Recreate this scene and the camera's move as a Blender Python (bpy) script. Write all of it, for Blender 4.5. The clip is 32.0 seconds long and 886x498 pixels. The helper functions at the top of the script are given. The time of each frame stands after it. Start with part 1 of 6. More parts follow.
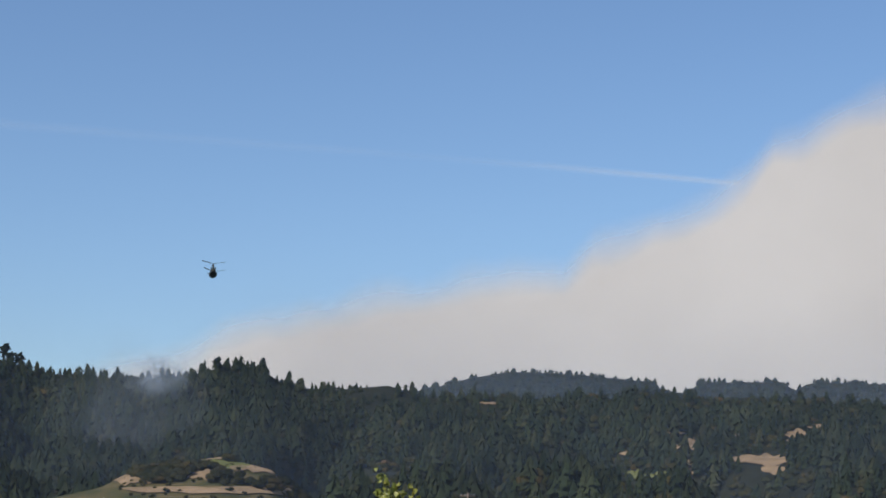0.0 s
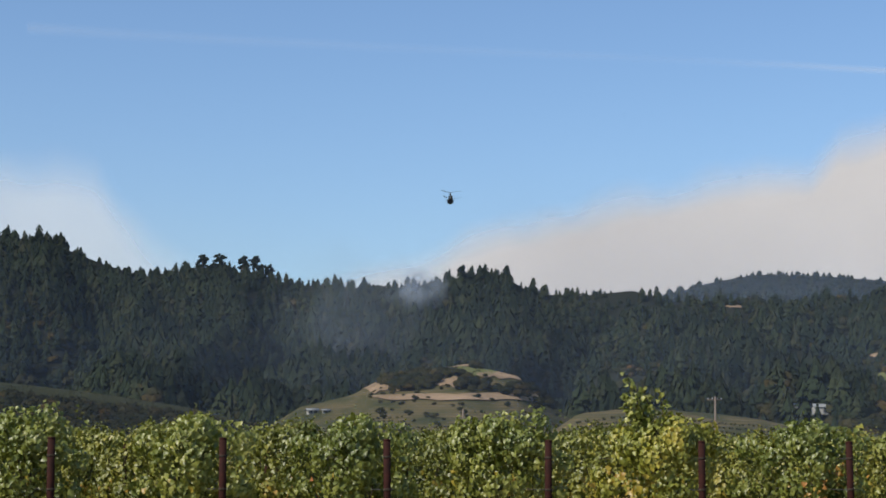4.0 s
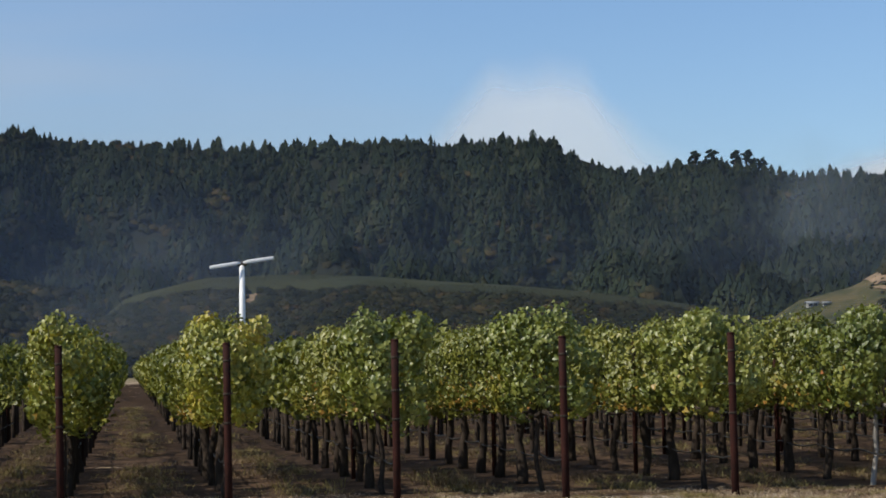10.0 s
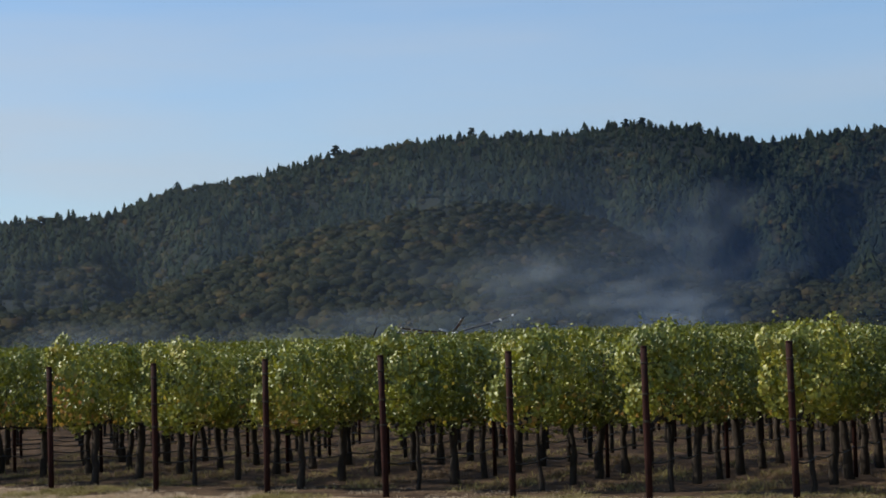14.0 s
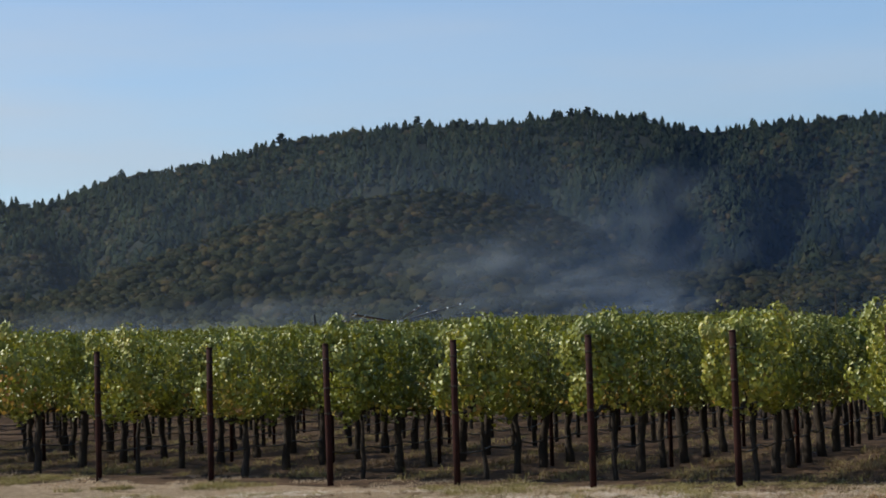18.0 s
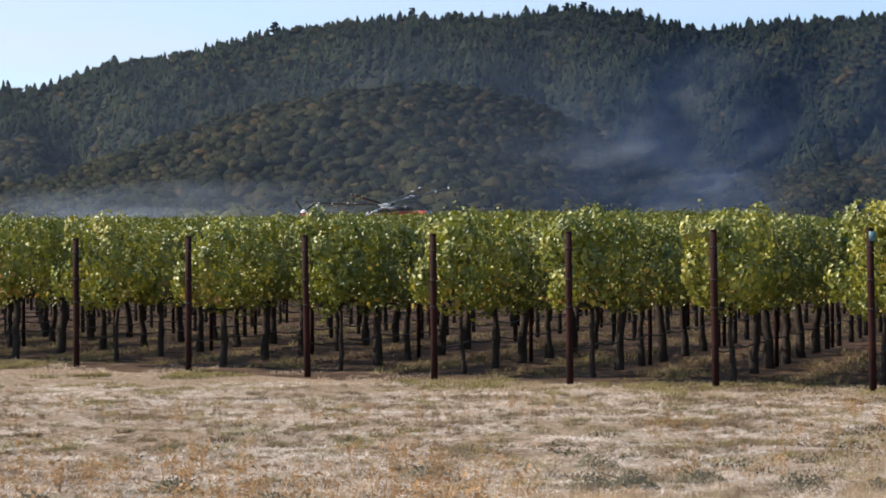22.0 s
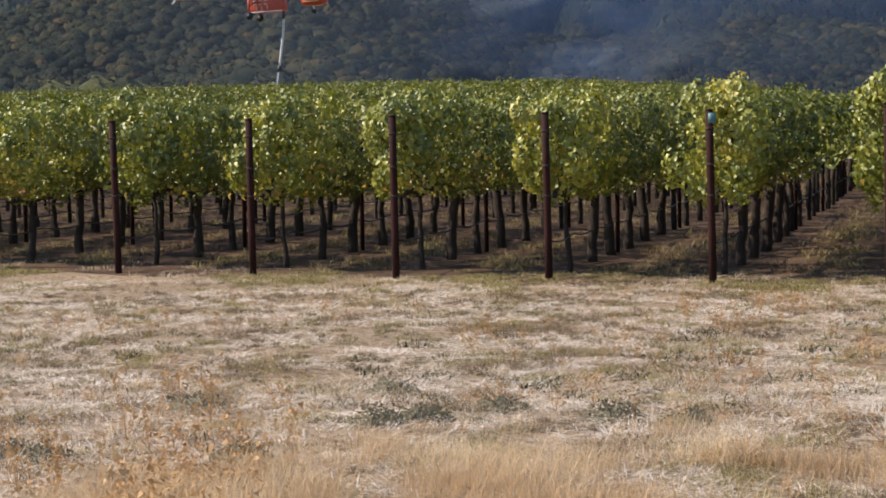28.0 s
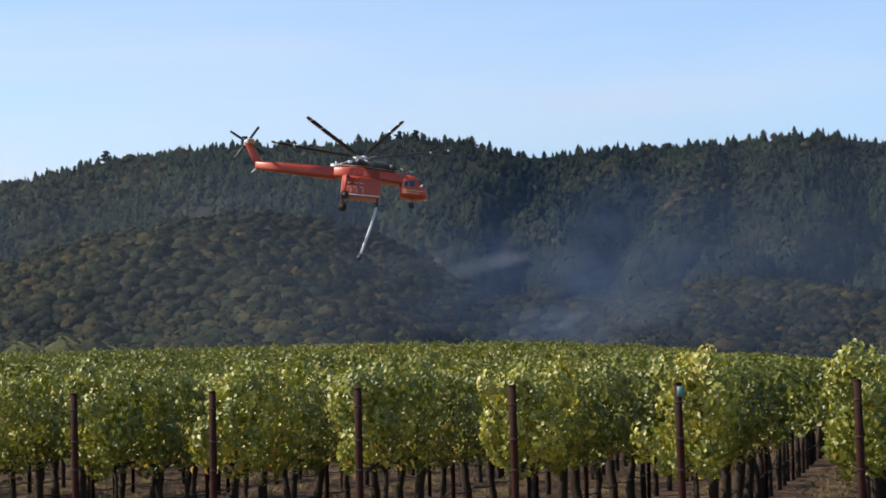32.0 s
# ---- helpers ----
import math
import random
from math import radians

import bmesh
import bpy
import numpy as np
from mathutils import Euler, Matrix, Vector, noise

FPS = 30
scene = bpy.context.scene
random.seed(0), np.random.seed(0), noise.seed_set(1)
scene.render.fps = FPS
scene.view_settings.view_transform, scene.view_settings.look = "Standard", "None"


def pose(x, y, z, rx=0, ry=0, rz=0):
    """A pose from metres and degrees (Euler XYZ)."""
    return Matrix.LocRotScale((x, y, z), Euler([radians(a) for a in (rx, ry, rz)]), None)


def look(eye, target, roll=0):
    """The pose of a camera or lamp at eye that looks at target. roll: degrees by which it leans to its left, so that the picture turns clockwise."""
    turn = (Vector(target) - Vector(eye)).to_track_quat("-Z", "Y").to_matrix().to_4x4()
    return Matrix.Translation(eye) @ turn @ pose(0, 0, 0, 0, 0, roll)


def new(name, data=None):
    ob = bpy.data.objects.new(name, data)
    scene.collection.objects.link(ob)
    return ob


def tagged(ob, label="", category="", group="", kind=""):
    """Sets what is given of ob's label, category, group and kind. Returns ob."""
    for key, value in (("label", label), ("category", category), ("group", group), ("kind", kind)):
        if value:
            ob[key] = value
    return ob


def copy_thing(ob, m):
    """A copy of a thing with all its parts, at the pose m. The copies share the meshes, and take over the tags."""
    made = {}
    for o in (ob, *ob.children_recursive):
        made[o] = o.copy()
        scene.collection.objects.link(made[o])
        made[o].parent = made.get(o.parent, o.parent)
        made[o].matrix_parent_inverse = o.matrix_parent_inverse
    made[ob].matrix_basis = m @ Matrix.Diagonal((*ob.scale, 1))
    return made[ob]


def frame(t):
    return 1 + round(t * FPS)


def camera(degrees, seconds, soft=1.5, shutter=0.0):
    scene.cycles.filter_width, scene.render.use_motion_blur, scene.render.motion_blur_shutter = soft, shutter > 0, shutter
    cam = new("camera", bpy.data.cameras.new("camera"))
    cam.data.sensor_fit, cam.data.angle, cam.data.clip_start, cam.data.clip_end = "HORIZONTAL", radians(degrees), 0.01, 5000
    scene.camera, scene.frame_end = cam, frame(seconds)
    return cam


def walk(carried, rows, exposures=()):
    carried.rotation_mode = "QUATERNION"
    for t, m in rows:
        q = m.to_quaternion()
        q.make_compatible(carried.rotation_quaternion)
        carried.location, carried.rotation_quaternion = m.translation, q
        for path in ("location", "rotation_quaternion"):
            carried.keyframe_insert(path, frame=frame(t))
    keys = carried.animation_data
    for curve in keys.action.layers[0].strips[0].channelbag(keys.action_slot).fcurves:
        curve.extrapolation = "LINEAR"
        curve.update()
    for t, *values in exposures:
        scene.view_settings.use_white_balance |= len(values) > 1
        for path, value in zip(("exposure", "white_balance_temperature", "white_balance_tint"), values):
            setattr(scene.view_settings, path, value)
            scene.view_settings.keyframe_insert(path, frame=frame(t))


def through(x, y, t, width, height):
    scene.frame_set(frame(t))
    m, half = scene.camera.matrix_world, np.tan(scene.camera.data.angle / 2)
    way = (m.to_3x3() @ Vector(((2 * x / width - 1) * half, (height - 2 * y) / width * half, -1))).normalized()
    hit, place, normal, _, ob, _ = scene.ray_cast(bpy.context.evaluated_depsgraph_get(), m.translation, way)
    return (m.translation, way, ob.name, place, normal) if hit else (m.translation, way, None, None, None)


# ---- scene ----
# ---- camera ----
cam = camera(25.81, 32.0, soft=1.7)


def view(x, y, z, turn, tilt, lean):
    """A camera pose; turn is clockwise from the y axis, tilt is upwards, in degrees."""
    a, b = radians(turn), radians(tilt)
    way = Vector((math.sin(a) * math.cos(b), math.cos(a) * math.cos(b), math.sin(b)))
    return look((x, y, z), Vector((x, y, z)) + way, lean)


PATH = [
    (0, 0.032, -0.015, 1.661, 10.589, 9.200, 0.580),
    (0.5, 0.032, -0.015, 1.661, 9.831, 9.017, -0.024),
    (1, 0.032, -0.015, 1.661, 8.802, 8.824, -0.231),
    (1.5, 0.032, -0.015, 1.661, 7.519, 8.236, -0.178),
    (2, 0.032, -0.015, 1.661, 6.050, 7.926, 0.077),
    (2.5, 0.034, -0.011, 1.661, 5.080, 7.799, 0.356),
    (4.5, 0.027, -0.000, 1.651, 2.714, 5.794, 0.235),
    (5, 0.022, 0.001, 1.653, 1.745, 5.328, 0.354),
    (5.5, 0.011, 0.001, 1.650, 0.494, 5.069, 0.223),
    (6, 0.009, 0.000, 1.656, -0.396, 4.898, 0.420),
    (6.5, -0.000, -0.000, 1.653, -1.137, 4.933, 0.448),
    (7, 0.005, 0.004, 1.653, -0.023, 4.865, 0.616),
    (7.5, 0.000, 0.008, 1.646, -0.939, 4.771, 0.264),
    (8, -0.002, 0.008, 1.650, -1.958, 4.485, 0.103),
    (8.5, 0.011, 0.011, 1.648, -1.150, 4.415, 0.291),
    (9, -0.000, 0.014, 1.641, -0.625, 4.045, 0.162),
    (9.5, -0.022, 0.017, 1.641, -3.911, 3.710, -0.142),
    (9.8, -0.061, 0.014, 1.640, -7.936, 3.528, -0.719),
    (10, -0.070, 0.015, 1.648, -11.224, 3.422, -1.029),
    (10.2, -0.083, 0.025, 1.641, -15.225, 3.260, -1.046),
    (10.6, -0.108, 0.045, 1.638, -21.944, 3.188, -1.565),
    (11, -0.144, 0.040, 1.636, -28.550, 3.448, -1.710),
    (11.5, -0.128, 0.018, 1.638, -36.067, 3.718, -1.533),
    (12, -0.121, -0.003, 1.642, -38.834, 3.809, -1.501),
    (12.5, -0.116, -0.033, 1.628, -40.484, 3.797, -1.665),
    (13, -0.098, -0.050, 1.631, -41.728, 3.842, -2.028),
    (13.5, -0.088, -0.053, 1.627, -42.172, 3.847, -1.883),
    (14, -0.088, -0.047, 1.634, -41.625, 3.771, -1.627),
    (14.5, -0.086, -0.045, 1.627, -41.328, 3.768, -1.700),
    (16.5, -0.090, -0.037, 1.631, -40.450, 3.417, -1.383),
    (17, -0.094, -0.033, 1.636, -40.228, 3.386, -1.394),
    (17.5, -0.095, -0.036, 1.635, -40.106, 3.479, -1.329),
    (18, -0.095, -0.035, 1.636, -40.012, 3.386, -1.562),
    (18.5, -0.094, -0.036, 1.636, -39.760, 3.248, -1.238),
    (19, -0.092, -0.043, 1.633, -39.361, 3.198, -1.206),
    (19.5, -0.088, -0.055, 1.598, -39.000, 2.907, -0.928),
    (20, -0.103, -0.046, 1.620, -39.241, 1.458, -0.912),
    (20.5, -0.112, -0.019, 1.626, -39.439, 0.357, -1.264),
    (21, -0.130, 0.013, 1.625, -39.134, -0.094, -1.061),
    (21.5, -0.129, 0.088, 1.637, -37.369, 0.148, -0.916),
    (22, -0.095, 0.200, 1.648, -39.815, 0.215, -0.373),
    (22.5, -0.088, 0.330, 1.680, -42.015, -0.388, -0.305),
    (23, -0.129, 0.436, 1.695, -42.754, -1.929, -0.604),
    (23.5, -0.190, 0.548, 1.729, -41.243, -0.153, -1.246),
    (24, -0.181, 0.685, 1.738, -43.048, 1.876, 0.010),
    (24.5, -0.164, 0.784, 1.738, -43.166, 2.211, 0.732),
    (25, -0.182, 0.833, 1.756, -39.890, 0.271, -1.054),
    (25.5, -0.372, 1.079, 1.755, -38.784, 0.006, -1.006),
    (27.5, -0.669, 1.636, 1.799, -39.884, -0.065, -0.992),
    (28, -0.647, 1.904, 1.873, -35.995, -3.764, -1.066),
    (28.3, -0.762, 1.965, 1.927, -35.958, -1.358, -1.491),
    (28.6, -0.817, 1.995, 1.933, -34.873, 0.302, -3.707),
    (29, -0.855, 2.007, 1.961, -28.265, 0.746, -1.985),
    (29.5, -0.929, 2.070, 1.995, -34.251, 1.745, -0.630),
    (30, -0.823, 2.096, 2.017, -37.810, 0.941, -1.466),
    (30.5, -0.804, 2.109, 2.039, -37.376, 3.300, -1.413),
    (31, -0.768, 2.081, 2.017, -35.922, 3.936, -0.540),
    (31.5, -0.788, 2.118, 2.021, -35.408, 3.776, -1.549),
    (32, -0.789, 2.122, 2.025, -34.876, 3.921, -1.088),
]
walk(cam, [(t, view(*row)) for t, *row in PATH],
     exposures=[(0, -0.12, 6500, 10), (2.5, -0.05, 6500, 10), (6, 0.0, 6500, 10), (9.5, -0.05, 6500, 10), (12, 0.0, 6350, 6), (19, 0.08, 6350, 6), (20, 0.13, 6400, 8), (21, 0.66, 6450, 14), (23, 0.62, 6450, 12), (24, 0.66, 6450, 17),
                (25.5, 0.68, 6450, 14), (28, 0.69, 6650, 14), (29, 0.82, 6450, 20), (30, 0.84, 6550, 15), (31, 0.57, 6700, 11), (32, 0.57, 6700, 11)])

# ---- light ----
SUN_TURN, SUN_HEIGHT = -122.0, 42.0
world = bpy.data.worlds.new("sky")
world.use_nodes = True
scene.world = world
sky = world.node_tree.nodes.new("ShaderNodeTexSky")
sky.sky_type, sky.sun_disc = "NISHITA", False
sky.sun_elevation, sky.sun_rotation = radians(SUN_HEIGHT), radians(SUN_TURN)
sky.air_density, sky.dust_density, sky.ozone_density = 1.0, 0.6, 2.0
world.node_tree.nodes["Background"].inputs["Strength"].default_value = 0.115
tinge = world.node_tree.nodes.new("ShaderNodeMix")
tinge.data_type, tinge.blend_type = "RGBA", "MULTIPLY"
tinge.inputs[0].default_value, tinge.inputs[7].default_value = 1.0, (0.905, 1.033, 1.195, 1)
world.node_tree.links.new(sky.outputs[0], tinge.inputs[6])


def pale_west(tree, colour):
    """The sky is paler, with thin cloud and old smoke, low towards the north-west."""
    way = tree.nodes.new("ShaderNodeTexCoord").outputs["Generated"]
    side = tree.nodes.new("ShaderNodeVectorMath")
    side.operation, side.inputs[1].default_value = "DOT_PRODUCT", (-0.8, 0.6, -1.1)
    share = tree.nodes.new("ShaderNodeMapRange")
    share.interpolation_type = "SMOOTHSTEP"
    for k, value in ((1, 0.45), (2, 1.0), (3, 0.0), (4, 0.58)):
        share.inputs[k].default_value = value
    stretch = tree.nodes.new("ShaderNodeMapping")
    stretch.inputs["Scale"].default_value = (2.0, 2.0, 16.0)
    streaks = tree.nodes.new("ShaderNodeTexNoise")
    streaks.inputs["Scale"].default_value, streaks.inputs["Detail"].default_value = 1.6, 5.0
    vary = tree.nodes.new("ShaderNodeMapRange")
    for k, value in ((1, 0.34), (2, 0.66), (3, 0.45), (4, 1.35)):
        vary.inputs[k].default_value = value
    both, pale = tree.nodes.new("ShaderNodeMath"), tree.nodes.new("ShaderNodeMix")
    both.operation, pale.data_type = "MULTIPLY", "RGBA"
    pale.inputs[7].default_value = (4.5, 4.75, 5.3, 1)
    for a, b in ((way, side.inputs[0]), (side.outputs["Value"], share.inputs[0]), (way, stretch.inputs[0]), (stretch.outputs[0], streaks.inputs[0]), (streaks.outputs[0], vary.inputs[0]),
                 (share.outputs[0], both.inputs[0]), (vary.outputs[0], both.inputs[1]), (both.outputs[0], pale.inputs[0]), (colour, pale.inputs[6])):
        tree.links.new(a, b)
    return pale.outputs[2]


world.node_tree.links.new(pale_west(world.node_tree, tinge.outputs[2]), world.node_tree.nodes["Background"].inputs["Color"])

sun_data = bpy.data.lights.new("sun", "SUN")
sun_data.energy, sun_data.angle, sun_data.color = 5.0, radians(0.6), (1.0, 0.93, 0.82)
sun_ob = new("sun", sun_data)
sa, sb = radians(SUN_TURN), radians(SUN_HEIGHT)
sun_ob.matrix_world = look((300 * math.sin(sa) * math.cos(sb), 300 * math.cos(sa) * math.cos(sb), 300 * math.sin(sb)), (0, 0, 0))


# ---- materials ----
class Nodes:
    """A short way to wire a node material."""

    def __init__(self, name):
        self.mat = bpy.data.materials.new(name)
        self.mat.use_nodes = True
        self.tree = self.mat.node_tree
        self.out = self.tree.nodes["Material Output"]
        self.bsdf = self.tree.nodes["Principled BSDF"]

    def add(self, kind, **inputs):
        node = self.tree.nodes.new(kind)
        for key, value in inputs.items():
            self.put(node, key.replace("_", " "), value)
        return node

    def put(self, node, key, value):
        if isinstance(value, bpy.types.NodeSocket):
            self.tree.links.new(value, node.inputs[key])
        else:
            node.inputs[key].default_value = value

    def noise(self, scale, detail=4.0, rough=0.55, vector=None):
        node = self.add("ShaderNodeTexNoise", Scale=scale, Detail=detail, Roughness=rough)
        if vector is not None:
            self.put(node, "Vector", vector)
        return node.outputs["Fac"]

    def coords(self, stretch=(1, 1, 1)):
        node = self.add("ShaderNodeMapping", Vector=self.add("ShaderNodeTexCoord").outputs["Object"])
        node.inputs["Scale"].default_value = stretch
        return node.outputs[0]

    def ramp(self, fac, *stops):
        node = self.tree.nodes.new("ShaderNodeValToRGB")
        self.put(node, 0, fac)
        els = node.color_ramp.elements
        while len(els) < len(stops):
            els.new(0.5)
        for el, (pos, col) in zip(els, stops):
            el.position, el.color = pos, (*col, 1) if len(col) == 3 else col
        return node.outputs[0]

    def mix(self, fac, a, b, how="MIX"):
        node = self.tree.nodes.new("ShaderNodeMix")
        node.data_type, node.blend_type = "RGBA", how
        for key, value in ((0, fac), (6, a), (7, b)):
            if isinstance(value, bpy.types.NodeSocket):
                self.tree.links.new(value, node.inputs[key])
            else:
                node.inputs[key].default_value = value if key == 0 else (*value, 1)
        return node.outputs[2]

    def math(self, how, a, b=0.5):
        node = self.tree.nodes.new("ShaderNodeMath")
        node.operation = how
        self.put(node, 0, a)
        self.put(node, 1, b)
        return node.outputs[0]

    def bump(self, height, strength, distance):
        node = self.add("ShaderNodeBump", Height=height, Strength=strength, Distance=distance)
        self.put(self.bsdf, "Normal", node.outputs[0])
        return node.outputs[0]

    def finish(self, color, rough=0.8, metal=0.0, spec=0.3):
        self.put(self.bsdf, "Base Color", color if isinstance(color, bpy.types.NodeSocket) else (*color, 1))
        self.put(self.bsdf, "Roughness", rough)
        self.put(self.bsdf, "Metallic", metal)
        self.put(self.bsdf, "Specular IOR Level", spec)
        return self.mat


def island(n):
    return n.add("ShaderNodeNewGeometry").outputs["Random Per Island"]


def object_random(n):
    return n.add("ShaderNodeObjectInfo").outputs["Random"]


def leafy(name, stops, translucent=0.35, gloss=0.35, grain=30.0, rough=0.45, patch=0.9, glow=None):
    """Foliage: each leaf or clump has its own tint; some light passes through."""
    n = Nodes(name)
    place = n.ramp(n.noise(patch, 3.0, 0.6, n.add("ShaderNodeNewGeometry").outputs["Position"]), (0.3, (0, 0, 0)), (0.72, (1, 1, 1)))
    share = n.math("ADD", n.math("MULTIPLY", place, 0.52), n.math("ADD", n.math("MULTIPLY", island(n), 0.25), n.math("MULTIPLY", object_random(n), 0.23)))
    tint = n.ramp(share, *stops)
    col = n.mix(0.35, tint, n.ramp(n.noise(grain, 3.0), (0.3, (0.35, 0.35, 0.35)), (0.75, (1, 1, 1))), "MULTIPLY")
    n.finish(col, rough, 0, gloss)
    thin = n.add("ShaderNodeBsdfTranslucent", Color=n.mix(0.5, col, glow) if glow else col)
    both = n.add("ShaderNodeMixShader", Fac=translucent)
    n.tree.links.new(n.bsdf.outputs[0], both.inputs[1])
    n.tree.links.new(thin.outputs[0], both.inputs[2])
    n.tree.links.new(both.outputs[0], n.out.inputs[0])
    return n.mat


def forest(name, stops, grain):
    """Crowns seen from afar: a tint for each tree, mottled by painted-in shade of twig gaps."""
    n = Nodes(name)
    own = n.add("ShaderNodeAttribute")
    own.attribute_name = "tint"
    tint = n.ramp(n.math("ADD", n.math("MULTIPLY", own.outputs["Fac"], 0.85), n.math("MULTIPLY", island(n), 0.15)), *stops)
    vec = n.coords()
    fine = n.noise(grain, 5.0, 0.8, vec)
    wide = n.noise(0.012, 3.0, 0.5, vec)
    col = n.mix(0.55, tint, n.ramp(fine, (0.34, (0.35, 0.37, 0.4)), (0.66, (1.15, 1.12, 1.05))), "MULTIPLY")
    # broad light and dark of the slope, put into the tint
    col = n.mix(0.45, col, n.ramp(wide, (0.38, (0.42, 0.46, 0.5)), (0.62, (1.0, 1.0, 0.9))), "MULTIPLY")
    n.bump(fine, 0.9, 0.9)
    return n.finish(col, 0.9, 0, 0.05)


def mottled(name, low, high, scale=3.0, fine=40.0, rough=0.85, metal=0.0, spec=0.3, relief=0.2, depth=0.02, stretch=(1, 1, 1)):
    """A surface with stains at a wide scale and grain at a fine one."""
    n = Nodes(name)
    vec = n.coords(stretch)
    wide, grain = n.noise(scale, 4.0, 0.6, vec), n.noise(fine, 4.0, 0.6, vec)
    col = n.mix(0.4, n.ramp(wide, (0.3, low), (0.7, high)), n.ramp(grain, (0.3, low), (0.7, high)))
    n.bump(grain, relief, depth)
    return n.finish(col, rough, metal, spec)


def ground_material():
    n = Nodes("dry_ground")
    vec = n.coords()
    flat = n.coords((0.75, 1.0, 1.0))
    straw = n.ramp(n.noise(13.0, 6.0, 0.75, flat), (0.33, (0.08, 0.052, 0.03)), (0.43, (0.30, 0.21, 0.13)), (0.54, (0.53, 0.405, 0.275)), (0.70, (0.80, 0.67, 0.52)))
    patch = n.ramp(n.noise(0.8, 6.0, 0.7, flat), (0.47, (0, 0, 0)), (0.58, (1, 1, 1)))
    brown = n.ramp(n.noise(16.0, 5.0, 0.75, flat), (0.3, (0.16, 0.115, 0.068)), (0.5, (0.40, 0.30, 0.195)), (0.72, (0.62, 0.49, 0.345)))
    col = n.mix(patch, straw, brown)
    grain = n.ramp(n.noise(70.0, 4.0, 0.8, flat), (0.36, (0.30, 0.27, 0.24)), (0.5, (0.85, 0.83, 0.8)), (0.64, (1.45, 1.42, 1.38)))
    col = n.mix(0.8, col, grain, "MULTIPLY")
    tracks = n.ramp(n.noise(2.6, 5.0, 0.7, n.coords((0.5, 1.4, 1.0))), (0.55, (1, 1, 1)), (0.68, (0.42, 0.38, 0.32)))
    col = n.mix(0.85, col, tracks, "MULTIPLY")
    far = n.ramp(n.noise(0.02, 4.0, 0.5, vec), (0.4, (0.10, 0.10, 0.045)), (0.6, (0.22, 0.18, 0.09)))
    away = n.add("ShaderNodeVectorMath")
    away.operation = "LENGTH"
    n.put(away, 0, vec)
    col = n.mix(n.ramp(n.math("DIVIDE", away.outputs["Value"], 600.0), (0.35, (0, 0, 0)), (0.6, (1, 1, 1))), col, far)
    n.bump(n.noise(22.0, 6.0, 0.75, flat), 1.0, 0.09)
    return n.finish(col, 0.95, 0, 0.1)


def knoll_material():
    """Dry tan grass with green terraces of vines that follow the slope."""
    n = Nodes("terraced_knoll")
    vec, flat = n.coords(), n.coords((1.0, 0.5, 3.0))
    wave = n.add("ShaderNodeTexWave", Scale=0.09, Distortion=2.0, Vector=flat)
    wave.bands_direction = "Z"
    dry = n.ramp(n.noise(0.05, 4.0, 0.6, flat), (0.38, (0.034, 0.036, 0.012)), (0.48, (0.070, 0.060, 0.022)), (0.6, (0.125, 0.092, 0.042)))
    col = n.mix(n.math("MULTIPLY", wave.outputs["Fac"], 0.65), dry, (0.036, 0.043, 0.016))
    n.bump(n.noise(0.5, 4.0, 0.6, vec), 0.4, 0.5)
    return n.finish(col, 0.95, 0, 0.1)


def slope_material():
    """A far hillside in rows of vines."""
    n = Nodes("vine_rows_slope")
    vec = n.coords((1.0, 0.35, 4.0))
    wave = n.add("ShaderNodeTexWave", Scale=0.16, Distortion=1.5, Vector=vec)
    wave.bands_direction = "Z"
    wide = n.ramp(n.noise(0.015, 3.0, 0.5, vec), (0.35, (0.022, 0.024, 0.008)), (0.65, (0.043, 0.041, 0.013)))
    col = n.mix(n.math("MULTIPLY", wave.outputs["Fac"], 0.5), wide, (0.03, 0.04, 0.015))
    n.bump(n.noise(0.6, 4.0, 0.6, vec), 0.4, 0.6)
    return n.finish(col, 0.95, 0, 0.1)


